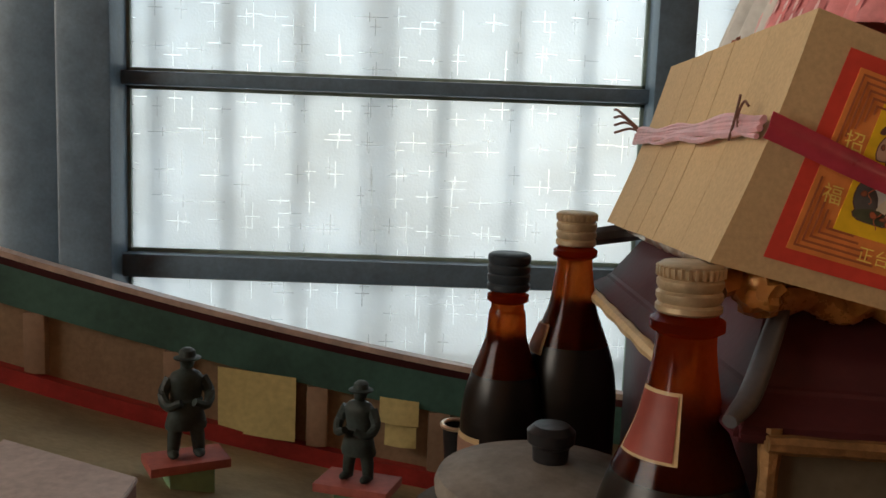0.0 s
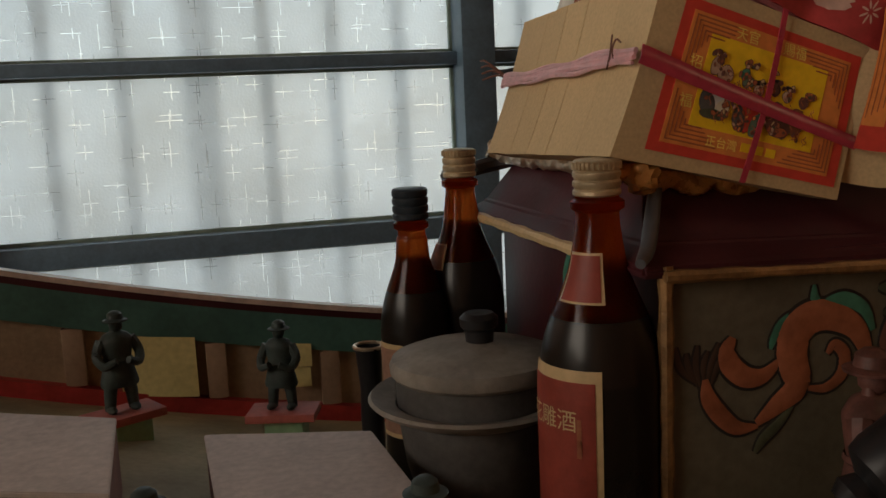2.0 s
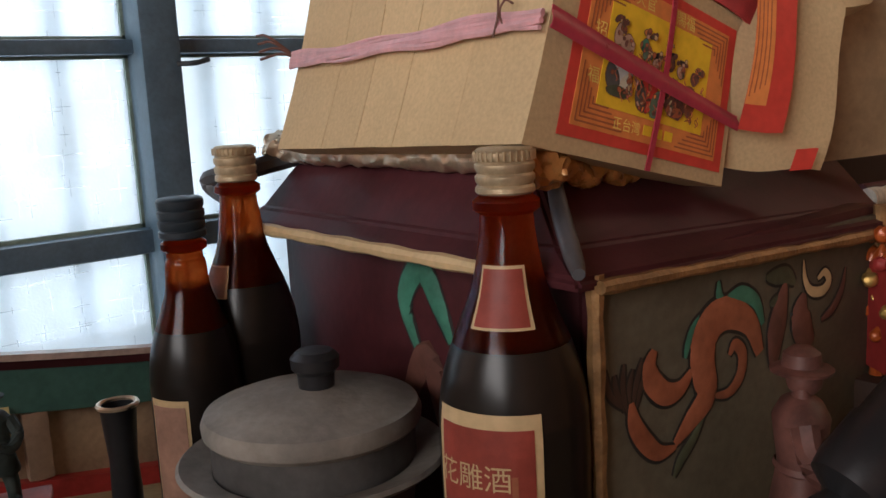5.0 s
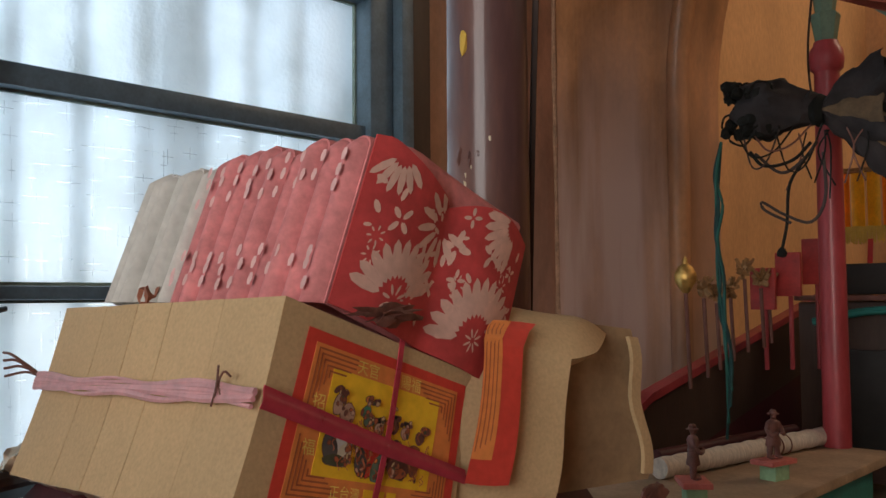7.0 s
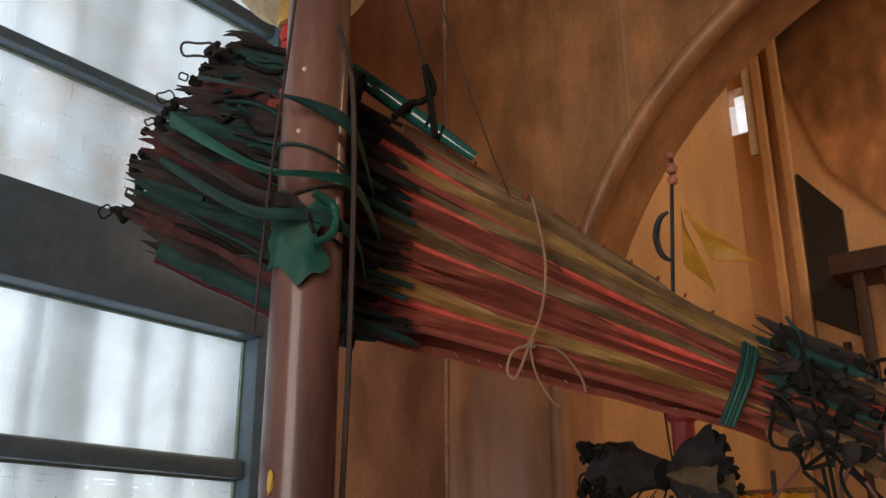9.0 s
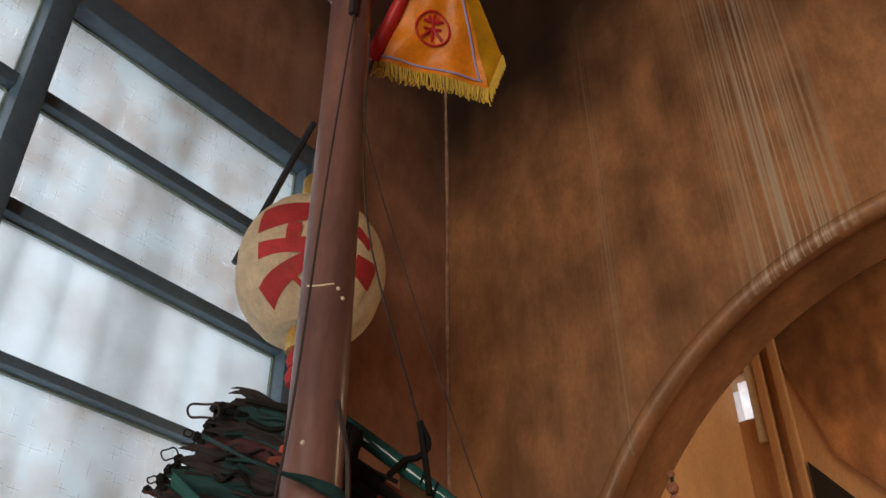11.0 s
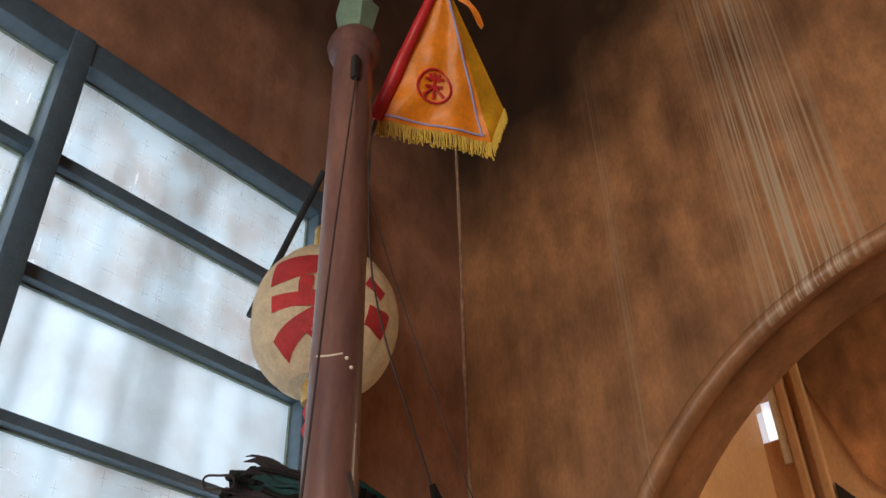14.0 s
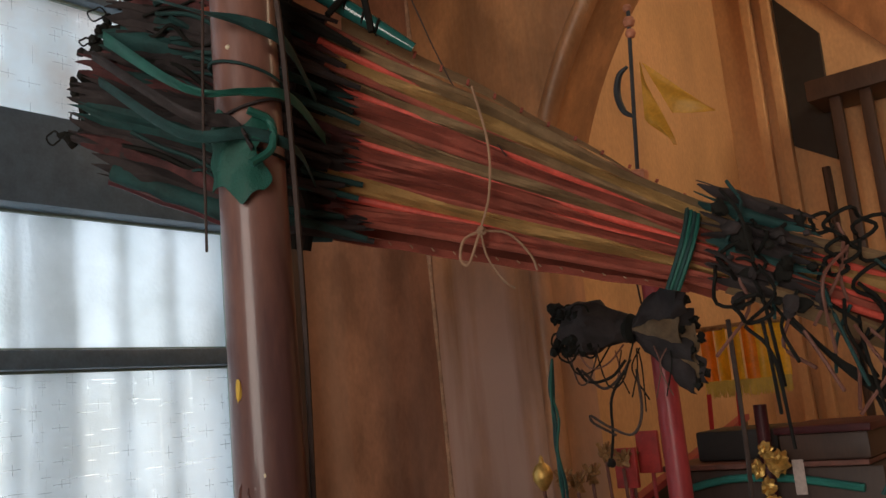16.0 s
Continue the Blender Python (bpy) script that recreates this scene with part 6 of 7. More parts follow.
part("sail_head", sheet(lambda u, v: sp(ease(0.42, 1.03, u), 0.96 + 0.13 * v + 0.05 * math.sin(math.pi * u), 0.010 - 0.03 * v + 0.004 * math.sin(20 * u)), 30, 6, 0.0015), "khaki", sail, "khaki sail head folded over")
for k in range(16):
    s = 0.40 + 0.036 * k
    part("stitch", tube([sp(s, -0.035, 0.020), sp(s + 0.004, -0.052, 0.022)], 0.0009, 4), "rope_t", sail, "hem stitch")
for k in range(12):
    s = 0.50 + 0.045 * k
    part("stitch", tube([sp(s, 1.02, 0.014), sp(s + 0.003, 1.06, 0.014)], 0.0022, 5), "rust", sail, "head lashing")
part("top_yard", tube([sp(0.245 + 0.30 * q / 14, 1.10 - 0.0045 * q, 0.034) for q in range(15)], lambda u: 0.003 + 0.0095 * math.sin(math.pi * (0.10 + 0.82 * u)) ** 0.7, 12), "teal_gloss", sail, "shiny dark green yard sheath")
for q in (0.62, 0.72, 0.80):
    part("yard_tie", tube([sp(0.245 + 0.30 * q + 0.004 * math.sin(a), 1.10 - 0.063 * q + 0.042 * math.sin(a), 0.034 + 0.0125 * math.cos(a)) for a in [2 * math.pi * k / 12 for k in range(12)]], 0.0018, 5, closed=True), "rope_k", sail, "black yard tie")
part("low_yard", tube([sp(0.02 + 0.36 * q / 12, -0.045 + 0.0 * q / 12, 0.03) for q in range(13)], lambda u: 0.0125 + 0.002 * math.sin(30 * u), 10), "darkgreen", sail, "green cord bound boom")
part("low_yard", tube([sp(0.01 + 0.26 * q / 12, -0.085 + 0.01 * q / 12, 0.02) for q in range(13)], lambda u: 0.007 + 0.0012 * math.sin(60 * u), 8), "maroon", sail, "dark red lower yard")
# beyond the tie: the far half of the furled sail
for k, c in enumerate(("khaki", "rust", "mustard", "khaki")):
    part("sail_fold", sheet(lambda u, v, k=k: sp(ease(1.04, 1.60, u), (k + v) / 4.2 * (1.0 + 0.3 * u) - 0.15 * u, 0.02 + 0.03 * math.sin(math.pi * v) + 0.01 * math.sin(9 * u + k)), 16, 6, 0.0015), c, sail, "folded sailcloth past the lashing")
for k in range(6):
    w = 0.1 + 0.15 * k
    part("batten", tube([sp(1.03, w, 0.03), sp(1.62, w * 1.2 - 0.1, 0.045)], 0.005, 8), "batten", sail, "red painted bamboo batten")


def loop(c, r, n, up=(0, 0, 1), side=(0.66, -0.75, 0), wob=0.15, ph=0.0, turns=1.0):
    c, up, side = Vector(c), Vector(up), Vector(side)
    return [c + up * (r * n * math.sin(t)) + side * (r * math.cos(t)) + SN * (wob * r * math.sin(3 * t + ph)) for t in [ph + 2 * math.pi * turns * k / 22 for k in range(23)]]


def cord(name, pts, r, mat, parent, label=""):
    return part(name, tube(curve(pts, 5), r, 6), mat, parent, label)


lash = thing("sail_lashings", tuple(sp(0.25, 0.4)), "tangled black and green cords lashing the furled sail", "rope")
rng = random.Random(5)
for k in range(24):  # knotted cloth fingers at the batten ends, some with a small open loop
    w = (k + 0.5) / 24 + rng.uniform(-0.015, 0.015)
    s = -0.035 + 0.17 * w ** 1.9 + rng.uniform(-0.018, 0.022)
    tip, o = sp(s - rng.uniform(0.012, 0.035), w + rng.uniform(-0.01, 0.03), 0.02), rng.uniform(0.01, 0.035)
    part("cord_finger", tube(curve([sp(s + 0.10, w, o), sp(s + 0.04, w + rng.uniform(-0.02, 0.02), o), tip], 5), lambda u: 0.0085 - 0.005 * u + 0.0012 * math.sin(25 * u), 7), rng.choice(("darkcloth", "rope_k", "darkgreen", "darkmaroon")), lash, "dark knotted cloth finger")
    part("cord_knot", blob(tip, rng.uniform(0.005, 0.009), rough=0.6, sub=2, scale=(1, 1, rng.uniform(0.8, 1.5))), "rope_k", lash, "black knot")
    if k % 3 == 1:
        part("cord_loop", tube(loop(tip + Vector((-0.010, 0.008, rng.uniform(-0.008, 0.012))), rng.uniform(0.006, 0.012), rng.uniform(0.6, 1.2), ph=rng.random() * 6, wob=0.3), 0.0012, 6), "rope_k", lash, "thin black cord loop")
part("cord_loop", tube(loop((0.533, 0.800, 2.326), 0.021, 0.55, wob=0.2), 0.0017, 6), "rope_d", lash, "thin open cord loop")
cord("cord", [(0.552, 0.785, 2.338), sp(0.06, 0.97, 0.02), sp(0.11, 0.95, 0.02), sp(0.17, 0.92, 0.03)], 0.0042, "rope_k", lash, "bound cord end")
for k in range(34):  # strands along the gathered end
    w = rng.uniform(0.05, 0.98)
    s0 = rng.uniform(0.03, 0.10) + 0.10 * w * w
    s1 = s0 + rng.uniform(0.10, 0.26)
    pts = [sp(ease(s0, s1, q / 4), w + rng.uniform(-0.035, 0.035), 0.030 + rng.uniform(0, 0.02)) for q in range(5)]
    cord("cord", pts, rng.choice([0.002, 0.003, 0.0038]), rng.choice(["rope_k", "rope_k", "rope_k", "darkcloth", "darkgreen", "darkgreen"]), lash, "loose cord")
def ribbon(pts, width, mat, label, name="strap"):
    """A limp flat strap along points, twisting a little."""
    line_ = curve(pts, 7)
    m = len(line_) - 1
    part(name, sheet(lambda u, v: line_[round(u * m)] + Vector((0, 0, (v - 0.5) * width * (0.8 + 0.35 * math.sin(5 * u + width * 900)))) + SN * (0.005 * math.sin(7 * u + 3 * v)), m, 4, 0.0012), mat, lash, label)


ribbon([sp(0.06, 0.78, 0.05), (0.500, 0.622, 2.190), (0.534, 0.580, 2.172), (0.585, 0.572, 2.158), sp(0.37, 0.50, 0.06)], 0.012, "darkgreen", "dark green strap over the mast")
ribbon([sp(0.02, 0.55, 0.05), (0.490, 0.624, 2.100), (0.532, 0.578, 2.092), (0.585, 0.570, 2.094), sp(0.38, 0.34, 0.06)], 0.016, "rope_g", "green strap over the mast")
ribbon([sp(0.01, 0.34, 0.05), (0.486, 0.628, 2.052), (0.532, 0.576, 2.046), (0.588, 0.570, 2.036), sp(0.36, 0.12, 0.06)], 0.014, "darkgreen", "dark green strap over the mast")
ribbon([sp(0.00, 0.46, 0.05), (0.492, 0.630, 2.075), (0.522, 0.590, 2.060), (0.536, 0.577, 2.030)], 0.014, "darkcloth", "black strap over the mast")
part("strap_knot", crumple(sheet(lambda u, v: (m1x + 0.0445 * math.cos(radians(ease(170, 246 + 10 * math.sin(9 * v), u))), m1y + 0.0445 * math.sin(radians(ease(170, 246 + 10 * math.sin(9 * v), u))), 1.990 + 0.082 * v + 0.008 * math.sin(8 * u) - 0.012 * u), 22, 16, 0.002), 0.006, 44), "rope_g", lash, "green cloth knotted round the mast")
part("strap_knot", tube(curve([(0.530, 0.574, 2.070), (0.552, 0.566, 2.060), (0.550, 0.564, 2.030), (0.528, 0.572, 2.012)], 6), lambda u: 0.0045, 7), "rope_g", lash, "green cloth loop")
for k in range(3):  # dark cords slanting round the mast
    z, tilt = 2.030 + 0.050 * k + rng.uniform(-0.006, 0.006), rng.uniform(-0.35, 0.5)
    pts = [Vector((m1x + 0.0395 * math.cos(a), m1y + 0.0395 * math.sin(a), z + 0.0435 * tilt * math.sin(a + 2.3))) for a in [2 * math.pi * q / 28 for q in range(29)]]
    part("cord", tube(pts, 0.0018, 6), ("rope_k", "darkcloth", "darkgreen")[k], lash, "dark cord round the mast")
for k in range(26):  # ragged dark fringe right of the mast, where the folds come out of the lashing
    w, o = rng.uniform(-0.12, 0.92), 0.045 + rng.uniform(0, 0.02)
    s1 = 0.40 + rng.uniform(-0.03, 0.05)
    part("rag_end", tube(curve([sp(0.27, w, o), sp(0.33, w + rng.uniform(-0.02, 0.02), o + 0.006), sp(s1, w + rng.uniform(-0.02, 0.02), o - 0.004)], 4), lambda u: 0.0095 - 0.006 * u, 7), rng.choice(("darkcloth", "rope_k", "darkcloth", "darkgreen")), lash, "black rag end")
for k in range(6):
    s = 0.285 + 0.010 * k
    part("wrap", tube([sp(s + 0.01 * math.sin(q), -0.14 + 1.22 * q / 14, 0.042 + 0.02 * math.sin(math.pi * q / 14)) for q in range(15)], 0.006, 6), "rope_k" if k % 2 else "darkcloth", lash, "black rope wrap")
for k in range(4):
    part("wrap", tube([sp(0.985 + 0.006 * k - 0.055 * q / 10, 0.80 - 0.94 * q / 10, 0.045 + 0.02 * math.sin(math.pi * q / 10)) for q in range(11)], 0.0030, 6), "rope_g" if k % 2 else "darkgreen", lash, "green rope wrap")
for k in range(7):
    w0, ph = 0.02 + 0.16 * k, rng.random() * 6
    part("wrap", crumple(sheet(lambda u, v, w0=w0, ph=ph: sp(ease(1.015 + 0.02 * math.sin(9 * v + ph), 1.17 + 0.03 * math.sin(13 * v + ph), u), w0 + 0.17 * v, 0.046 + 0.012 * math.sin(math.pi * v)), 14, 10, 0.0015), 0.005, 30), ("darkcloth", "darkcloth", "darkgreen")[k % 3], lash, "black rag bound round the sail")
for k in range(66):  # snarl of cords past the tie
    s, w = (rng.uniform(1.02, 1.19), rng.uniform(-0.15, 1.05)) if k % 3 == 1 else (rng.uniform(1.02, 1.34), rng.uniform(-0.45, 1.20))
    c = sp(s, w, 0.05 + rng.uniform(0, 0.03))
    if k % 6 == 0:
        part("cord_loop", tube(loop(c, rng.uniform(0.012, 0.030), rng.uniform(0.5, 1.2), ph=rng.random() * 6, wob=0.5), 0.0026, 6), "rope_k", lash, "black cord loop")
    elif k % 3 == 1:
        part("cord_knot", blob(c, rng.uniform(0.005, 0.011), rough=0.5, sub=2, scale=(rng.uniform(0.6, 1.5), rng.uniform(0.6, 1.5), rng.uniform(0.6, 1.6))), rng.choice(["rope_k", "darkcloth"]), lash, "dark knot of cord")
    else:
        cord("cord", [c, c + Vector((rng.uniform(-0.03, 0.03), rng.uniform(-0.03, 0.03), -0.04)), c + Vector((rng.uniform(-0.04, 0.04), rng.uniform(-0.04, 0.04), -rng.uniform(0.06, 0.16)))], 0.0024, rng.choice(["rope_k", "darkgreen", "rope_k", "wire"]), lash, "hanging cord")
for k in range(5):
    cord("cord", [sp(1.12, -0.1, 0.05), sp(1.20 + 0.01 * k, -0.5 - 0.05 * k, 0.06), sp(1.34 + 0.02 * k, -0.62 - 0.04 * k, 0.06), sp(1.5, -0.3, 0.05)], 0.0028, "rope_k", lash, "sagging black cord")
string = thing("tie_string", (0.825, 0.505, 2.05), "tan string tied in a loose bow round the sail", "string")
cord("strand", [(0.815, 0.490, 2.135), (0.822, 0.480, 2.06), (0.828, 0.490, 2.00), (0.832, 0.512, 1.958)], 0.0017, "rope_t", string)
cord("strand", [(0.832, 0.512, 1.958), (0.815, 0.525, 1.948), (0.810, 0.530, 1.925), (0.818, 0.524, 1.918), (0.830, 0.512, 1.955)], 0.0018, "rope_t", string)
cord("strand", [(0.832, 0.512, 1.958), (0.860, 0.490, 1.953), (0.882, 0.475, 1.925), (0.886, 0.470, 1.905)], 0.0016, "rope_t", string)
cord("strand", [(0.832, 0.512, 1.958), (0.836, 0.508, 1.925), (0.850, 0.498, 1.895), (0.862, 0.490, 1.885)], 0.0014, "rope_t", string)
part("string_knot", blob((0.832, 0.510, 1.958), 0.006, rough=0.5), "rope_t", string)

# rigging lines
def line(pts, r=0.0016, label="dark rigging line running along the mast"):
    tagged(part("rigging_line", tube(curve(pts, 6), r, 5), "rope_d", None), label, "rope", "rigging lines")


line([(0.545, 0.585, 2.98), (0.482, 0.545, 2.55), (0.4443, 0.521, 2.2313), (0.4873, 0.5913, 2.0856), (0.5149, 0.6343, 1.93)])
line([(0.560, 0.575, 2.28), (0.5531, 0.5444, 2.18), (0.5762, 0.5609, 1.9827), (0.6029, 0.5908, 1.7634), (0.60, 0.60, 1.45)], 0.0032)
line([(0.578, 0.580, 2.95), (0.588, 0.574, 2.58), (0.745, 0.604, 2.324)], 0.0016, "thin stay from the mast down to the sail")
line([(0.580, 0.580, 2.88), (0.60, 0.58, 2.69), (0.834, 0.559, 2.216), (0.86, 0.48, 2.05)], 0.0010, "thin stay from the mast down to the sail")
part("hook", tube(curve([(0.745, 0.604, 2.33), (0.760, 0.60, 2.30), (0.748, 0.61, 2.28), (0.735, 0.62, 2.275), (0.715, 0.63, 2.25)], 5), 0.0045, 6), "rope_k", lash, "dark rope hook")
part("hook", tube(curve([(0.745, 0.604, 2.33), (0.757, 0.602, 2.27), (0.762, 0.600, 2.23)], 5), 0.0045, 6), "rope_k", lash, "dark rope hook")

# ---- lantern on a bracket by the window ----
LX, LY, LZ, LR = 1.050, 1.20, 2.998, 0.174
lan = thing("paper_lantern", (LX, LY, LZ - 0.2), "cream paper lantern with red brush strokes and gold caps", "lantern")


def lan_r(h):
    return LR * (max(0.0, 1 - (h / 0.186) ** 2) ** 0.42) * 0.98 + 0.004


prof = [(lan_r(-0.174 + 0.348 * k / 40) * 1.0, -0.174 + 0.348 * k / 40) for k in range(41)]
bm = lathe(prof, (LX, LY, LZ), 80)
for v in bm.verts:  # gathered lobes between upright ribs
    f = 1 - 0.045 * (1 - abs(math.sin(5 * math.atan2(v.co.y - LY, v.co.x - LX)))) ** 2
    v.co.x, v.co.y = LX + (v.co.x - LX) * f, LY + (v.co.y - LY) * f
part("paper_globe", bm, "lantern", lan)
for z0, z1 in ((0.165, 0.275), (-0.215, -0.165)):
    part("cap", lathe([(0, z0), (0.039, z0), (0.041, z0 + 0.004), (0.041, z1 - 0.004), (0.039, z1), (0, z1)], (LX, LY, LZ), 32), "bright_gold", lan, "gold paper cap")
for k in range(2):
    part("tassel_block", lathe([(0, 0), (0.030, 0.003), (0.036, 0.02), (0.030, 0.038), (0, 0.04)], (LX, LY, LZ - 0.257 - 0.042 * k), 24), "lanred", lan, "red tassel bead")
for th0, h0, th1, h1, w in ((183, 0.104, 228, 0.112, 0.036), (214, 0.075, 212, 0.020, 0.016), (185, 0.020, 228, 0.016, 0.021), (183, -0.078, 226, -0.014, 0.023), (208, -0.036, 226, -0.076, 0.006), (260, 0.086, 275, 0.060, 0.018), (262, 0.0, 284, -0.006, 0.030)):
    def stroke(u, v, th0=th0, th1=th1, h0=h0, h1=h1, w=w):
        th, h = ease(th0, th1, u), ease(h0, h1, u) - 0.060
        dx, dh = radians(th1 - th0) * LR, h1 - h0
        ln = math.hypot(dx, dh)
        q = (v - 0.5) * w * 2 * (0.92 + 0.12 * math.sin(4 * u + th0))
        th, h = th + math.degrees(-dh / ln * q / LR), h + dx / ln * q
        r = lan_r(h) + 0.0015
        return (LX + r * math.cos(radians(th)), LY + r * math.sin(radians(th)), LZ + h)
    part("brush_stroke", sheet(stroke, 12, 5, 0.0006), "lanred", lan, "bold red brush stroke")
brk = thing("lantern_bracket", (1.0, 1.4, 3.4), "black iron bracket that carries the lantern", "bracket")
part("arm", tube([(LX - 0.03, 1.17, 3.465), (1.28, 1.505, 3.50)], 0.009, 8), "iron", brk)
part("brace", tube([(1.012, 1.205, 3.455), (0.92, 1.32, 3.008)], 0.009, 8), "iron", brk)
part("hanger", tube([(LX - 0.012, 1.20, 3.46), (LX - 0.012, 1.20, 3.22)], 0.006, 8), "iron", brk)
part("hanger", tube([(LX + 0.016, 1.20, 3.46), (LX + 0.016, 1.20, 3.22)], 0.006, 8), "iron", brk)

# ---- small furled sail on the red mast ----
b2 = thing("small_furled_sail", (1.53, 0.66, 1.89), "small blackened furled sail tied like a bow on the red mast", "sail")
bx = 1.56
rng = random.Random(31)
bm = lathe([(0, -0.145), (0.026, -0.142), (0.044, -0.125), (0.053, -0.10), (0.055, -0.08), (0.050, -0.06), (0.042, -0.04), (0.034, -0.02), (0.027, -0.005), (0.023, 0.01)], (bx, 0.690, 1.925), 40, axis=(0.05, -1, -0.10))
for v in bm.verts:
    v.co += 0.013 * noise.noise_vector(v.co * 40) + 0.012 * noise.noise_vector(v.co * 17)
part("gathered_cloth", bm, "darkcloth", b2, "black gathered cloth")
for k in range(10):
    a = -1.0 + 2.0 * k / 9 + rng.uniform(-0.08, 0.08)
    tip = Vector((bx - 0.02 + rng.uniform(-0.02, 0.02), 0.540 + 0.030 * abs(a) + rng.uniform(-0.022, 0.022), 1.888 - 0.082 * a))
    bm = sheet(lambda u, v, tip=tip, k=k: Vector((bx, 0.685, 1.92)).lerp(tip, u) + Vector((-0.016 * math.sin(math.pi * v) * (1 - 0.5 * u), 0, (v - 0.5) * (0.014 + 0.040 * math.sin(2.2 * u)))), 12, 7, 0.0015)
    part("fan_fold", crumple(bm, 0.011, 38), "khaki_d" if k in (4, 5, 7) else "darkcloth", b2, "dusty blackened fan fold")
    part("fan_tip", blob(tip, rng.uniform(0.005, 0.010), rough=1.2, sub=2), "rope_k", b2, "black knotted tip")
for k in range(30):
    c = Vector((bx - 0.035 + rng.uniform(-0.01, 0.02), rng.uniform(0.765, 0.842), 1.930 + rng.uniform(-0.050, 0.050)))
    part("cord_knot", blob(c, rng.uniform(0.008, 0.016), rough=0.6, sub=2), "rope_k", b2, "black knot")
    if k % 2:
        part("cord_loop", tube(loop(c, rng.uniform(0.012, 0.022), 1.0, side=(0, 1, 0), ph=k, wob=0.3), 0.0022, 6), "rope_k", b2, "black cord loop")
for k in range(4):  # slack loops under the gather
    y0, y1, dip = (0.82, 0.81, 0.79, 0.75)[k], (0.72, 0.745, 0.69, 0.67)[k], (0.042, 0.060, 0.034, 0.070)[k]
    cord("cord", [(bx - 0.035, y0, 1.885), (bx - 0.045, ease(y0, y1, 0.3), 1.885 - dip), (bx - 0.045, ease(y0, y1, 0.7), 1.885 - dip + 0.006), (bx - 0.030, y1, 1.890)], 0.0018, ("rope_k", "rope_d", "wire")[k % 3], b2, "slack black cord")
for k in range(8):
    y0 = rng.uniform(0.60, 0.72)
    cord("cord", [(bx - 0.02, y0, 1.88), (bx - 0.035, y0 + rng.uniform(-0.02, 0.02), 1.84), (bx - 0.03, y0 + rng.uniform(-0.03, 0.03), 1.80 - 0.05 * rng.random())], 0.0015, rng.choice(("rope_k", "wire")), b2, "frayed cord end")
part("waist", lathe([(0.024, -0.012), (0.030, 0), (0.024, 0.012)], (bx, 0.685, 1.92), 18, axis=(0.05, -1, -0.1)), "rope_k", b2, "black waist tie")
cord("cord", [(bx - 0.03, 0.80, 1.855), (bx - 0.04, 0.77, 1.825), (bx - 0.04, 0.72, 1.83), (bx - 0.03, 0.69, 1.86)], 0.003, "rope_k", b2)
cord("cord", [(bx - 0.03, 0.79, 1.85), (bx - 0.04, 0.74, 1.81), (bx - 0.04, 0.70, 1.83), (bx - 0.03, 0.68, 1.86)], 0.003, "rope_d", b2)
cord("cord", [(bx - 0.03, 0.67, 1.84), (bx - 0.04, 0.665, 1.76), (bx - 0.04, 0.690, 1.72), (bx - 0.04, 0.735, 1.735), (bx - 0.04, 0.775, 1.760), (bx - 0.04, 0.77, 1.745), (bx - 0.04, 0.725, 1.72)], 0.0028, "rope_d", b2)
cord("cord", [(bx - 0.04, 0.690, 1.84), (bx - 0.04, 0.725, 1.79), (bx - 0.04, 0.732, 1.72), (bx - 0.04, 0.742, 1.675)], 0.0028, "rope_k", b2)
part("cord_knot", blob((bx - 0.04, 0.743, 1.668), 0.009, rough=0.4), "rope_k", b2, "dangling black bead")
for k in range(4):
    cord("cord", [(bx - 0.03, 0.855, 1.88), (bx - 0.03 + 0.004 * k, 0.866 + 0.007 * math.sin(k), 1.82), (bx - 0.03, 0.862 + 0.007 * math.sin(2 * k + 1), 1.76), (bx - 0.03, 0.868 + 0.006 * math.sin(3 * k), 1.70), (bx - 0.03, 0.862 + 0.007 * math.sin(k + 2), 1.63), (bx - 0.03, 0.860 + 0.006 * math.sin(2 * k), 1.56), (bx - 0.03, 0.850 + 0.007 * math.sin(3 * k + 1), 1.49), (bx - 0.03, 0.845 + 0.004 * k, 1.42 - 0.03 * k)], 0.0030, "darkgreen" if k % 2 else "rope_g", b2, "twisted green cord")
part("gaff", tube([(1.246, 0.499, 1.983), (1.209, 0.408, 1.902)], 0.011, 10), "crown_g", sail, "grey-green gaff pole end")
line([(1.676, 0.716, 2.16), (1.672, 0.728, 2.02), (1.668, 0.718, 1.90)], 0.0022, "thin dark line beside the red mast")
line([(1.30, 0.40, 1.84), (1.40, 0.44, 1.62), (1.52, 0.50, 1.40)], 0.004, "dark green line down to the deck")

b2.location = (1.371, 0.591, 1.828)  # it hangs forward of the mast
b2.scale = (0.90, 0.90, 0.90)

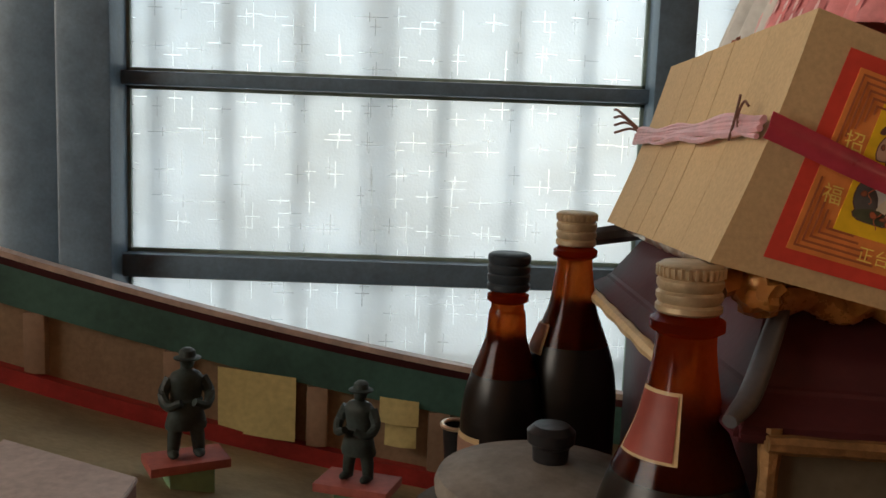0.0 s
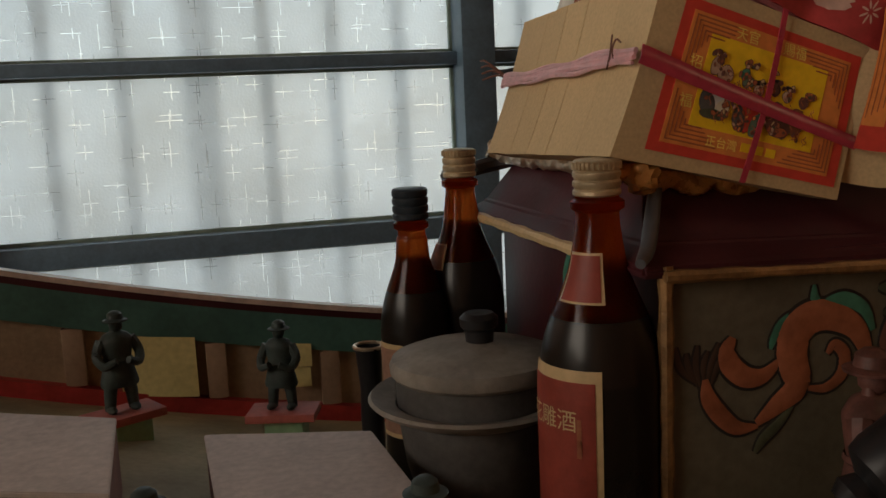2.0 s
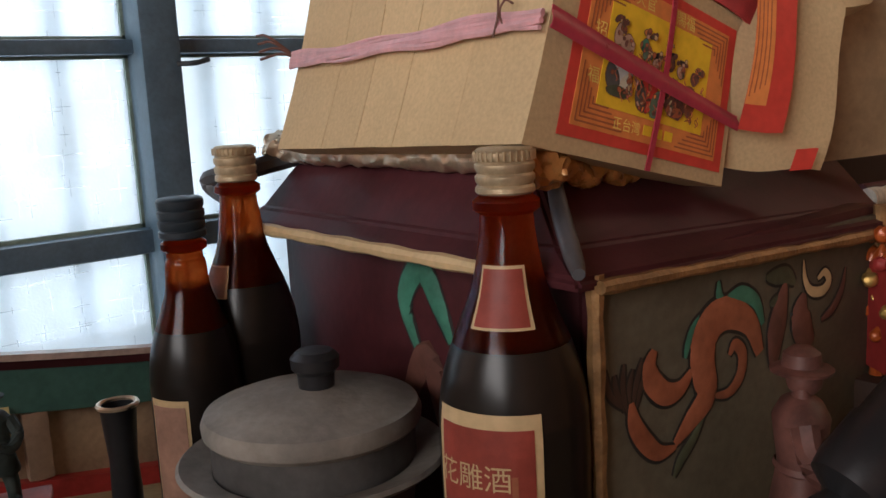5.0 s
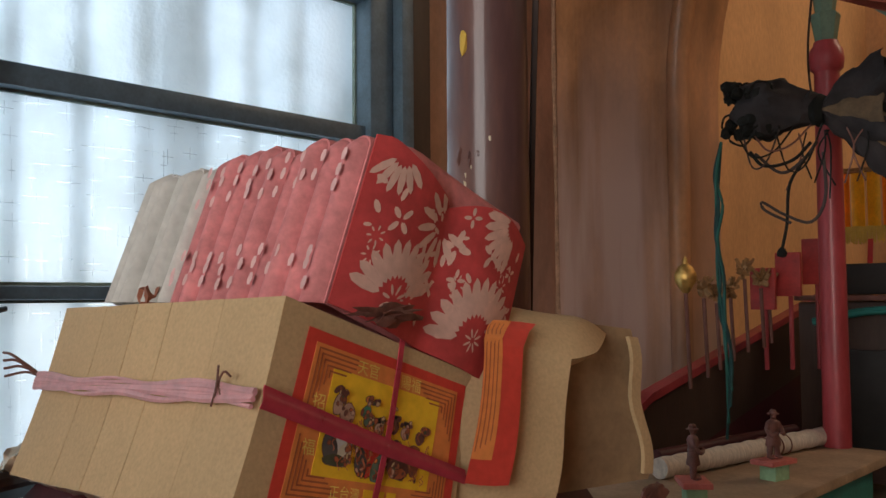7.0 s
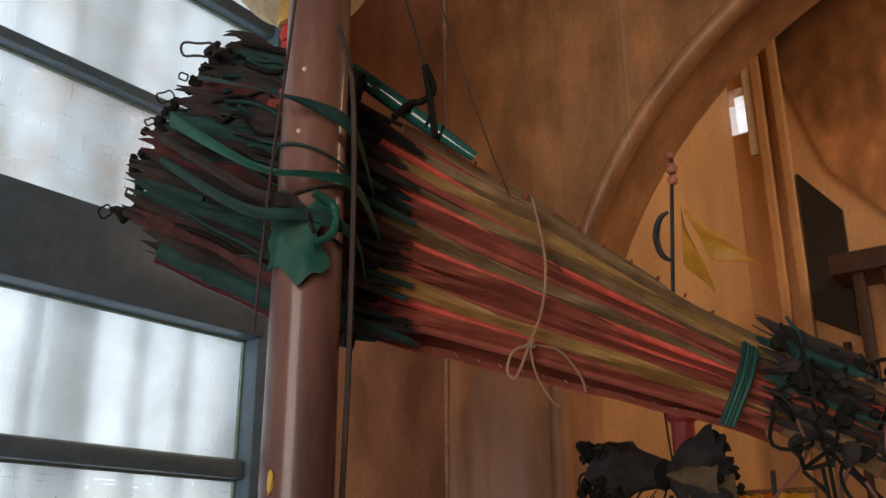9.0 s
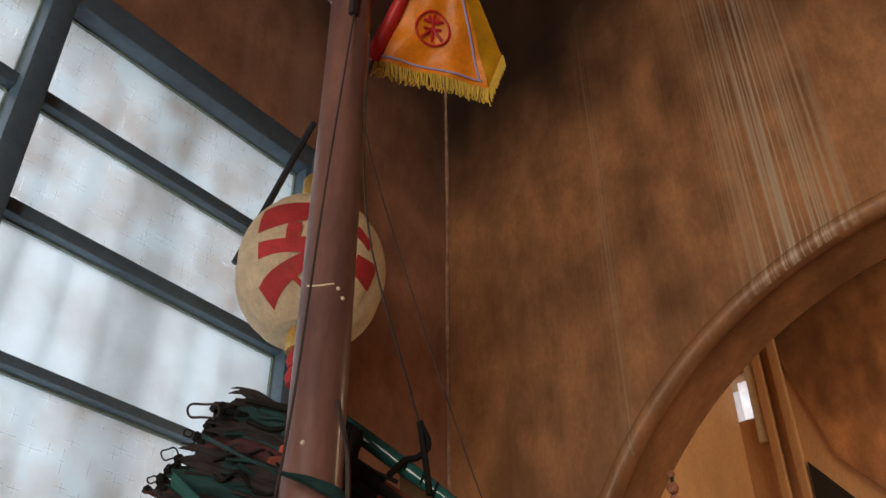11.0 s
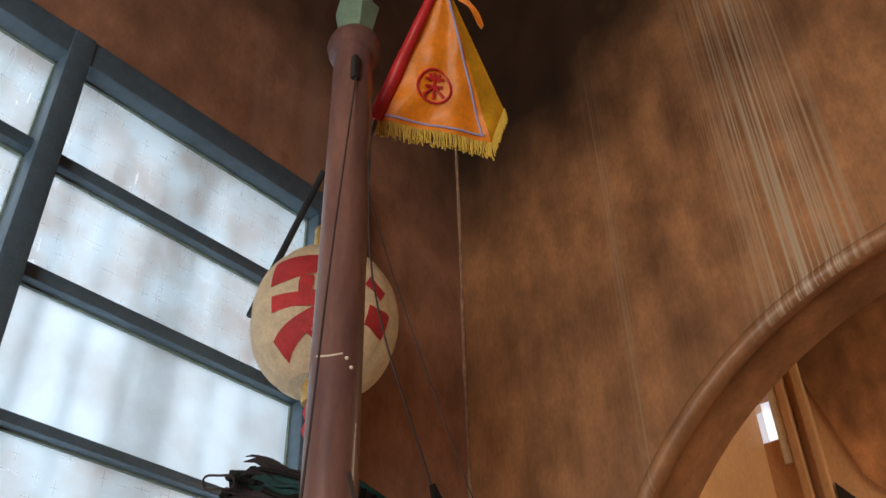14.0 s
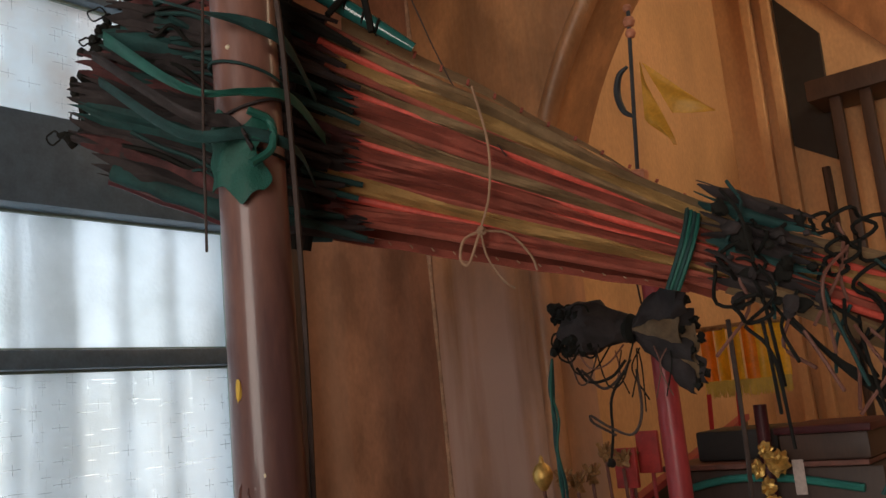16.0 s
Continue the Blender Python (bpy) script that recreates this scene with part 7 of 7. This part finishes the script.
# ---- weapons rack and placards along the stern rail ----
def spear(x, y, z0, z1, kind):
    t = thing("ceremonial_spear", (x, y, z0), "thin red staff with a gilded head at the stern rail", "spear", "gilded spears")
    part("shaft", tube([(x + 0.012, y, z0), (x, y, z1 - 0.03)], 0.0040, 8), "dullred", t)
    if kind == 0:
        part("head", lathe([(0, -0.034), (0.007, -0.030), (0.020, -0.010), (0.021, 0.004), (0.014, 0.018), (0.006, 0.024), (0.004, 0.034), (0, 0.040)], (x, y, z1), 20), "bright_gold", t, "gilded melon head")
    else:
        bm = blob((x, y, z1 - 0.01), 0.012, rough=1.4, sub=3, scale=(1, 1, 1.2))
        for k in range(5):
            a = k * 1.26
            tube(curve([(x, y, z1 - 0.012), (x + 0.013 * math.cos(a), y + 0.013 * math.sin(a), z1 + 0.002), (x + 0.020 * math.cos(a), y + 0.020 * math.sin(a), z1 + 0.013)], 4), 0.003, 6, bm=bm)
        part("head", bm, "gold", t, "gilded dragon-shaped head")


for x, kind, z in ((1.525, 0, 1.612), (1.60, 2, 1.600), (1.655, 2, 1.590), (1.72, 2, 1.600), (1.79, 1, 1.640), (1.83, 1, 1.620), (1.87, 2, 1.61)):
    spear(x, 0.916 if x < 1.8 else 0.898, sheer(x) + 0.002, z - 0.014, kind)


def placard(x, y, z, w, h):
    t = thing("red_placard", (x, y, 1.40), "plain red wooden placard on a thin staff", "placard", "red placards")
    part("board", box((x - 0.006, y - w / 2, z - h / 2), (x + 0.006, y + w / 2, z + h / 2), 0.002), "red", t)
    part("staff", tube([(x + 0.01, y, 1.40), (x + 0.01, y, z - h / 2 + 0.01)], 0.005, 8), "redpole", t)


placard(1.86, 0.905, 1.575, 0.055, 0.090)
placard(1.90, 0.865, 1.606, 0.055, 0.095)
placard(1.95, 0.825, 1.634, 0.055, 0.100)
# stern castle: dark framed house with teal curved lintel
sc = thing("stern_house", (2.15, 0.70, 1.25), "dark wooden stern house with teal curved lintel", "deckhouse")
part("body", box((2.04, 0.40, 1.15), (2.30, 0.90, 1.545), 0.006), "wood", sc)
# no opening is cut; a black plate paints the dark of a doorway
part("recess", box((2.028, 0.45, 1.22), (2.041, 0.84, 1.44), 0.004), "blackboard", sc, "black plate standing in for a doorway's shade")
part("lintel", tube(curve([(2.025, 0.86, 1.50), (2.02, 0.74, 1.525), (2.02, 0.60, 1.525), (2.025, 0.44, 1.50)]), 0.009, 8), "teal", sc, "teal curved lintel")
part("cornice", box((2.015, 0.42, 1.548), (2.30, 0.90, 1.560), 0.003), "dullred", sc, "dull red cornice edge")
part("block", box((2.10, 0.635, 1.561), (2.29, 0.835, 1.632), 0.006), "blackboard", sc, "black cabin block")
part("post", tube([(2.00, 0.635, 1.2), (2.00, 0.628, 1.690)], 0.015, 10), "maroon", sc, "dark red post")
for k in range(6):
    part("gilding", blob((1.982, 0.632 + 0.014 * math.sin(2 * k), 1.40 + 0.038 * k), 0.015, rough=0.7, sub=3, scale=(0.8, 1, 1.2)), "bright_gold", sc, "gilded carved post ornament")
part("crest", box((2.02, 0.415, 1.561), (2.28, 0.605, 1.618), 0.006), "wood", sc, "dark wooden cabin block")
part("crest", box((2.012, 0.405, 1.6185), (2.29, 0.612, 1.636), 0.005), "maroon", sc, "dark red cabin cornice")
part("paper", sheet(lambda u, v: (2.011, ease(0.580, 0.555, u), ease(1.49, 1.565, v)), 3, 3, 0.001), "whitebox", sc, "pale paper slip")
part("gilding", blob((1.975, 0.600, 1.565), 0.024, rough=0.7, sub=3), "bright_gold", sc, "gilded carved head")

# fringed valance seen through the arch
val = thing("fringed_valance", (2.6, 0.85, 1.75), "yellow and orange satin valance with gold fringe", "valance")
rng = random.Random(8)
for k in range(6):
    y0 = 1.00 - 0.043 * k
    part("valance_panel", sheet(lambda u, v, y0=y0, k=k: (2.6 + 0.012 * math.sin(math.pi * u + k), y0 - 0.041 * u, 1.905 - 0.155 * v), 8, 6, 0.0015), "satin" if k % 3 == 0 else "satin_y", val, "satin panel")
bm = bmesh.new()
for k in range(150):
    y = 1.00 - 0.256 * k / 149
    tube([(2.598, y, 1.752), (2.598 + rng.uniform(-0.005, 0.005), y + rng.uniform(-0.003, 0.003), 1.706 + rng.uniform(-0.006, 0.006))], 0.0018, 4, bm=bm)
tagged(part("fringe", bm, "fringe", val, "gold fringe"), kind="stuff")
part("valance_rod", tube([(2.6, 1.02, 1.91), (2.6, 0.72, 1.91)], 0.008, 8), "gold", val, "gilt rod")
for y in (0.985, 0.895):
    part("ribbon", sheet(lambda u, v, y=y: (2.59, y + 0.014 * u + 0.008 * v, ease(1.715, 1.575, v)), 2, 8, 0.001), "sleeve", val, "red hanging ribbon")

# ---- hall beyond ----
bm = prism([(1.155, 3.640), (0.965, 3.390), (0.975, 2.745), (1.165, 2.860)], (HX - 0.03, 0, 0), (0, 1, 0), (0, 0, 1), 0.03)
t = thing("hanging_board", (HX - 0.03, 1.06, 2.75), "black lacquered board hanging on the hall wall", "board", "hall boards")
part("panel", bm, "blackboard", t, "", False)
t = thing("wall_shelf", (HX - 0.2, 0.75, 2.6), "dark wooden slatted shelf on the hall wall", "shelf")
part("top_beam", box((HX - 0.30, 0.30, 2.98), (HX - 0.02, 1.00, 3.08), 0.01), "wood", t)
for k in range(5):
    part("slat", box((HX - 0.28, 0.34 + 0.13 * k, 2.2), (HX - 0.24, 0.39 + 0.13 * k, 2.98), 0.006), "wood", t)
t = thing("window_2", (HX + 0.10, 1.42, 3.96), "small bright slit window high in the hall wall", "window", "", "structure")
part("pane", box((HX + 0.10, 1.375, 3.96), (HX + 0.106, 1.47, 4.24), 0.0), "cross", t, "bright frosted slit").visible_shadow = False
# paler than the hall plaster: the sunlight on the reveal is painted
part("reveal", box((HX - 0.035, 1.325, 3.80), (HX - 0.004, 1.374, 4.42), 0.006), "pale", t, "reveal with sunlight put into its pale colour")
glow = bpy.data.materials.new("pale_sky")
glow.use_nodes = True
glow.node_tree.nodes["Principled BSDF"].inputs["Emission Color"].default_value = (0.9, 0.96, 1.0, 1)
glow.node_tree.nodes["Principled BSDF"].inputs["Emission Strength"].default_value = 1.6
M["pale_sky"] = glow
structure("backdrop", box((HX + 0.45, 1.0, 3.6), (HX + 0.46, 1.9, 4.7)), "pale_sky", "pale bright sky outside the slit window", "sky")
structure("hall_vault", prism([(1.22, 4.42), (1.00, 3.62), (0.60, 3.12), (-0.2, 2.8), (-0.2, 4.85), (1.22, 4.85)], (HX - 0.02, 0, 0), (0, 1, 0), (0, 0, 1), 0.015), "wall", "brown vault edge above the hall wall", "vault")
t = thing("wall_pipe", (HX - 0.03, 1.0, 1.5), "thin dark pipe running up the hall wall", "pipe")
part("pipe", tube([(HX - 0.03, 1.02, 1.2), (HX - 0.03, 1.035, 2.72)], 0.02, 8), "wood", t)

# ---- aft deck ----
ad = thing("aft_deckhouse", (1.15, 0.76, 1.12), "low cream and teal aft deckhouse", "deckhouse")
part("top", box((0.90, 0.60, 1.263), (1.70, 0.92, 1.279), 0.003), "cream", ad, "dusty cream top")
part("side", box((0.91, 0.612, 1.10), (1.60, 0.90, 1.263), 0.002), "teal", ad, "teal painted side")
for x0, x1, z0, z1 in ((0.945, 1.065, 1.213, 1.229), (1.09, 1.25, 1.180, 1.231), (0.93, 1.06, 1.135, 1.170), (1.28, 1.45, 1.180, 1.231)):
    part("inlay", box((x0, 0.606, z0), (x1, 0.613, z1), 0.001), "skin", ad, "cream inlaid panel")
mt = thing("rolled_matting", (1.35, 0.78, 1.279), "roll of pale reed matting lying on the aft deckhouse", "matting")
part("matting_roll", tube([(ease(1.20, 1.72, k / 30), ease(0.80, 0.72, k / 30), 1.297) for k in range(31)], lambda u: 0.0165 + 0.0012 * math.sin(70 * u), 14), "white", mt)
for q in (0.55, 0.62, 0.67):
    part("matting_tie", tube(loop((ease(1.20, 1.72, q), ease(0.80, 0.72, q), 1.297), 0.0175, 1.0, side=(0.15, 0.99, 0), wob=0.0), 0.0015, 5), "wire", mt, "brown tie")
part("matting_pole", tube([(1.30, 0.86, 1.295), (1.74, 0.80, 1.295)], 0.012, 10), "maroon", mt, "dark red pole behind the roll")
figure(1.095, 0.690, 1.311, 0.075, 30, "figred", "small red and white rider figure on a stand")
figure(1.32, 0.670, 1.311, 0.075, -20, "figred", "small pale figure on a red stand")

orn = thing("amber_shrine", (0.475, 0.405, 1.165), "glittering amber and red miniature shrine beside the deckhouse", "ornament")
part("pedestal", box((0.440, 0.375, 1.16), (0.520, 0.435, 1.29), 0.004), "wood", orn, "dark pedestal")
rng = random.Random(14)
for k in range(8):
    a = 2 * math.pi * k / 8
    part("column", tube([(0.478 + 0.030 * math.cos(a), 0.405 + 0.024 * math.sin(a), 1.288), (0.478 + 0.030 * math.cos(a), 0.405 + 0.024 * math.sin(a), 1.372)], 0.0045, 8), "amberbead", orn, "amber bead column")
part("drum", lathe([(0, 0), (0.026, 0), (0.027, 0.08), (0, 0.082)], (0.478, 0.405, 1.29), 16, squash=0.8), "amberbead", orn, "glittering amber drum")
for k in range(95):
    a, z = rng.random() * 6.28, rng.choice([1.300, 1.318, 1.336, 1.355, 1.372, 1.380])
    part("bead", blob((0.478 + rng.uniform(0.030, 0.042) * math.cos(a), 0.405 + rng.uniform(0.026, 0.036) * math.sin(a), z + rng.uniform(-0.006, 0.006)), rng.uniform(0.0025, 0.0058), rough=0.25, sub=2), rng.choice(["amberbead", "amberbead", "amberbead", "bright_gold", "red"]), orn, "glitter bead")
for k in range(6):  # red glass plates set round the drum under a jagged amber cresting
    a0, a1 = 2 * math.pi * (k + 0.06) / 6, 2 * math.pi * (k + 0.94) / 6
    pa, pb = [Vector((0.478 + 0.036 * math.cos(a), 0.405 + 0.029 * math.sin(a), 0)) for a in (a0, a1)]
    part("plate", sheet(lambda u, v, pa=pa, pb=pb: pa.lerp(pb, u) + Vector((0, 0, ease(1.296, 1.366, v))), 2, 2, 0.002), "amberbead" if k % 2 else "red", orn, "amber glass plate", False)
    for q in range(3):
        p = pa.lerp(pb, (q + 0.5) / 3)
        part("crest_point", lathe([(0.0060, 0), (0.0052, 0.004), (0.0035, 0.007), (0, 0.010 + 0.003 * (q % 2))], (p.x, p.y, 1.366), 8), "amberbead", orn, "amber crest point")
part("finial", lathe([(0, 0), (0.005, 0.002), (0.003, 0.008), (0.004, 0.013), (0.002, 0.02), (0, 0.022)], (0.470, 0.405, 1.376), 14), "hipgrey", orn, "small grey finial")
part("fan", blob((0.505, 0.420, 1.424), 0.013, rough=0.5, sub=3, scale=(1.2, 0.3, 0.6)), "figred", orn, "reddish fan-shaped crest")
part("fan_stem", tube([(0.500, 0.415, 1.374), (0.505, 0.420, 1.420)], 0.002, 6), "wire", orn, "brown stem")
cn = thing("toy_cannon", (0.31, 0.33, 1.165), "black miniature cannon with a silvered muzzle", "cannon")
d0, d1 = Vector((0.268, 0.338, 1.305)), Vector((0.352, 0.312, 1.378))
part("barrel", lathe([(0, -0.030), (0.008, -0.029), (0.011, -0.022), (0.008, -0.014), (0.019, -0.008), (0.0205, 0.0), (0.0200, 0.024), (0.0185, 0.026), (0.0180, 0.058), (0.0190, 0.060), (0.0165, 0.064), (0.0158, 0.098), (0.0182, 0.102), (0.0180, 0.107), (0.0125, 0.110), (0.0105, 0.109), (0.0100, 0.060), (0, 0.058)], d0, 24, axis=tuple((d1 - d0).normalized())), "knob", cn)
part("muzzle", lathe([(0.0150, 0.1095), (0.0172, 0.1090), (0.0172, 0.1120), (0.0110, 0.1130), (0.0112, 0.1095)], d0, 24, axis=tuple((d1 - d0).normalized())), "foil", cn, "silvered muzzle ring")
part("carriage", box((0.262, 0.308, 1.163), (0.318, 0.354, 1.312), 0.004), "wood", cn, "dark carriage block")
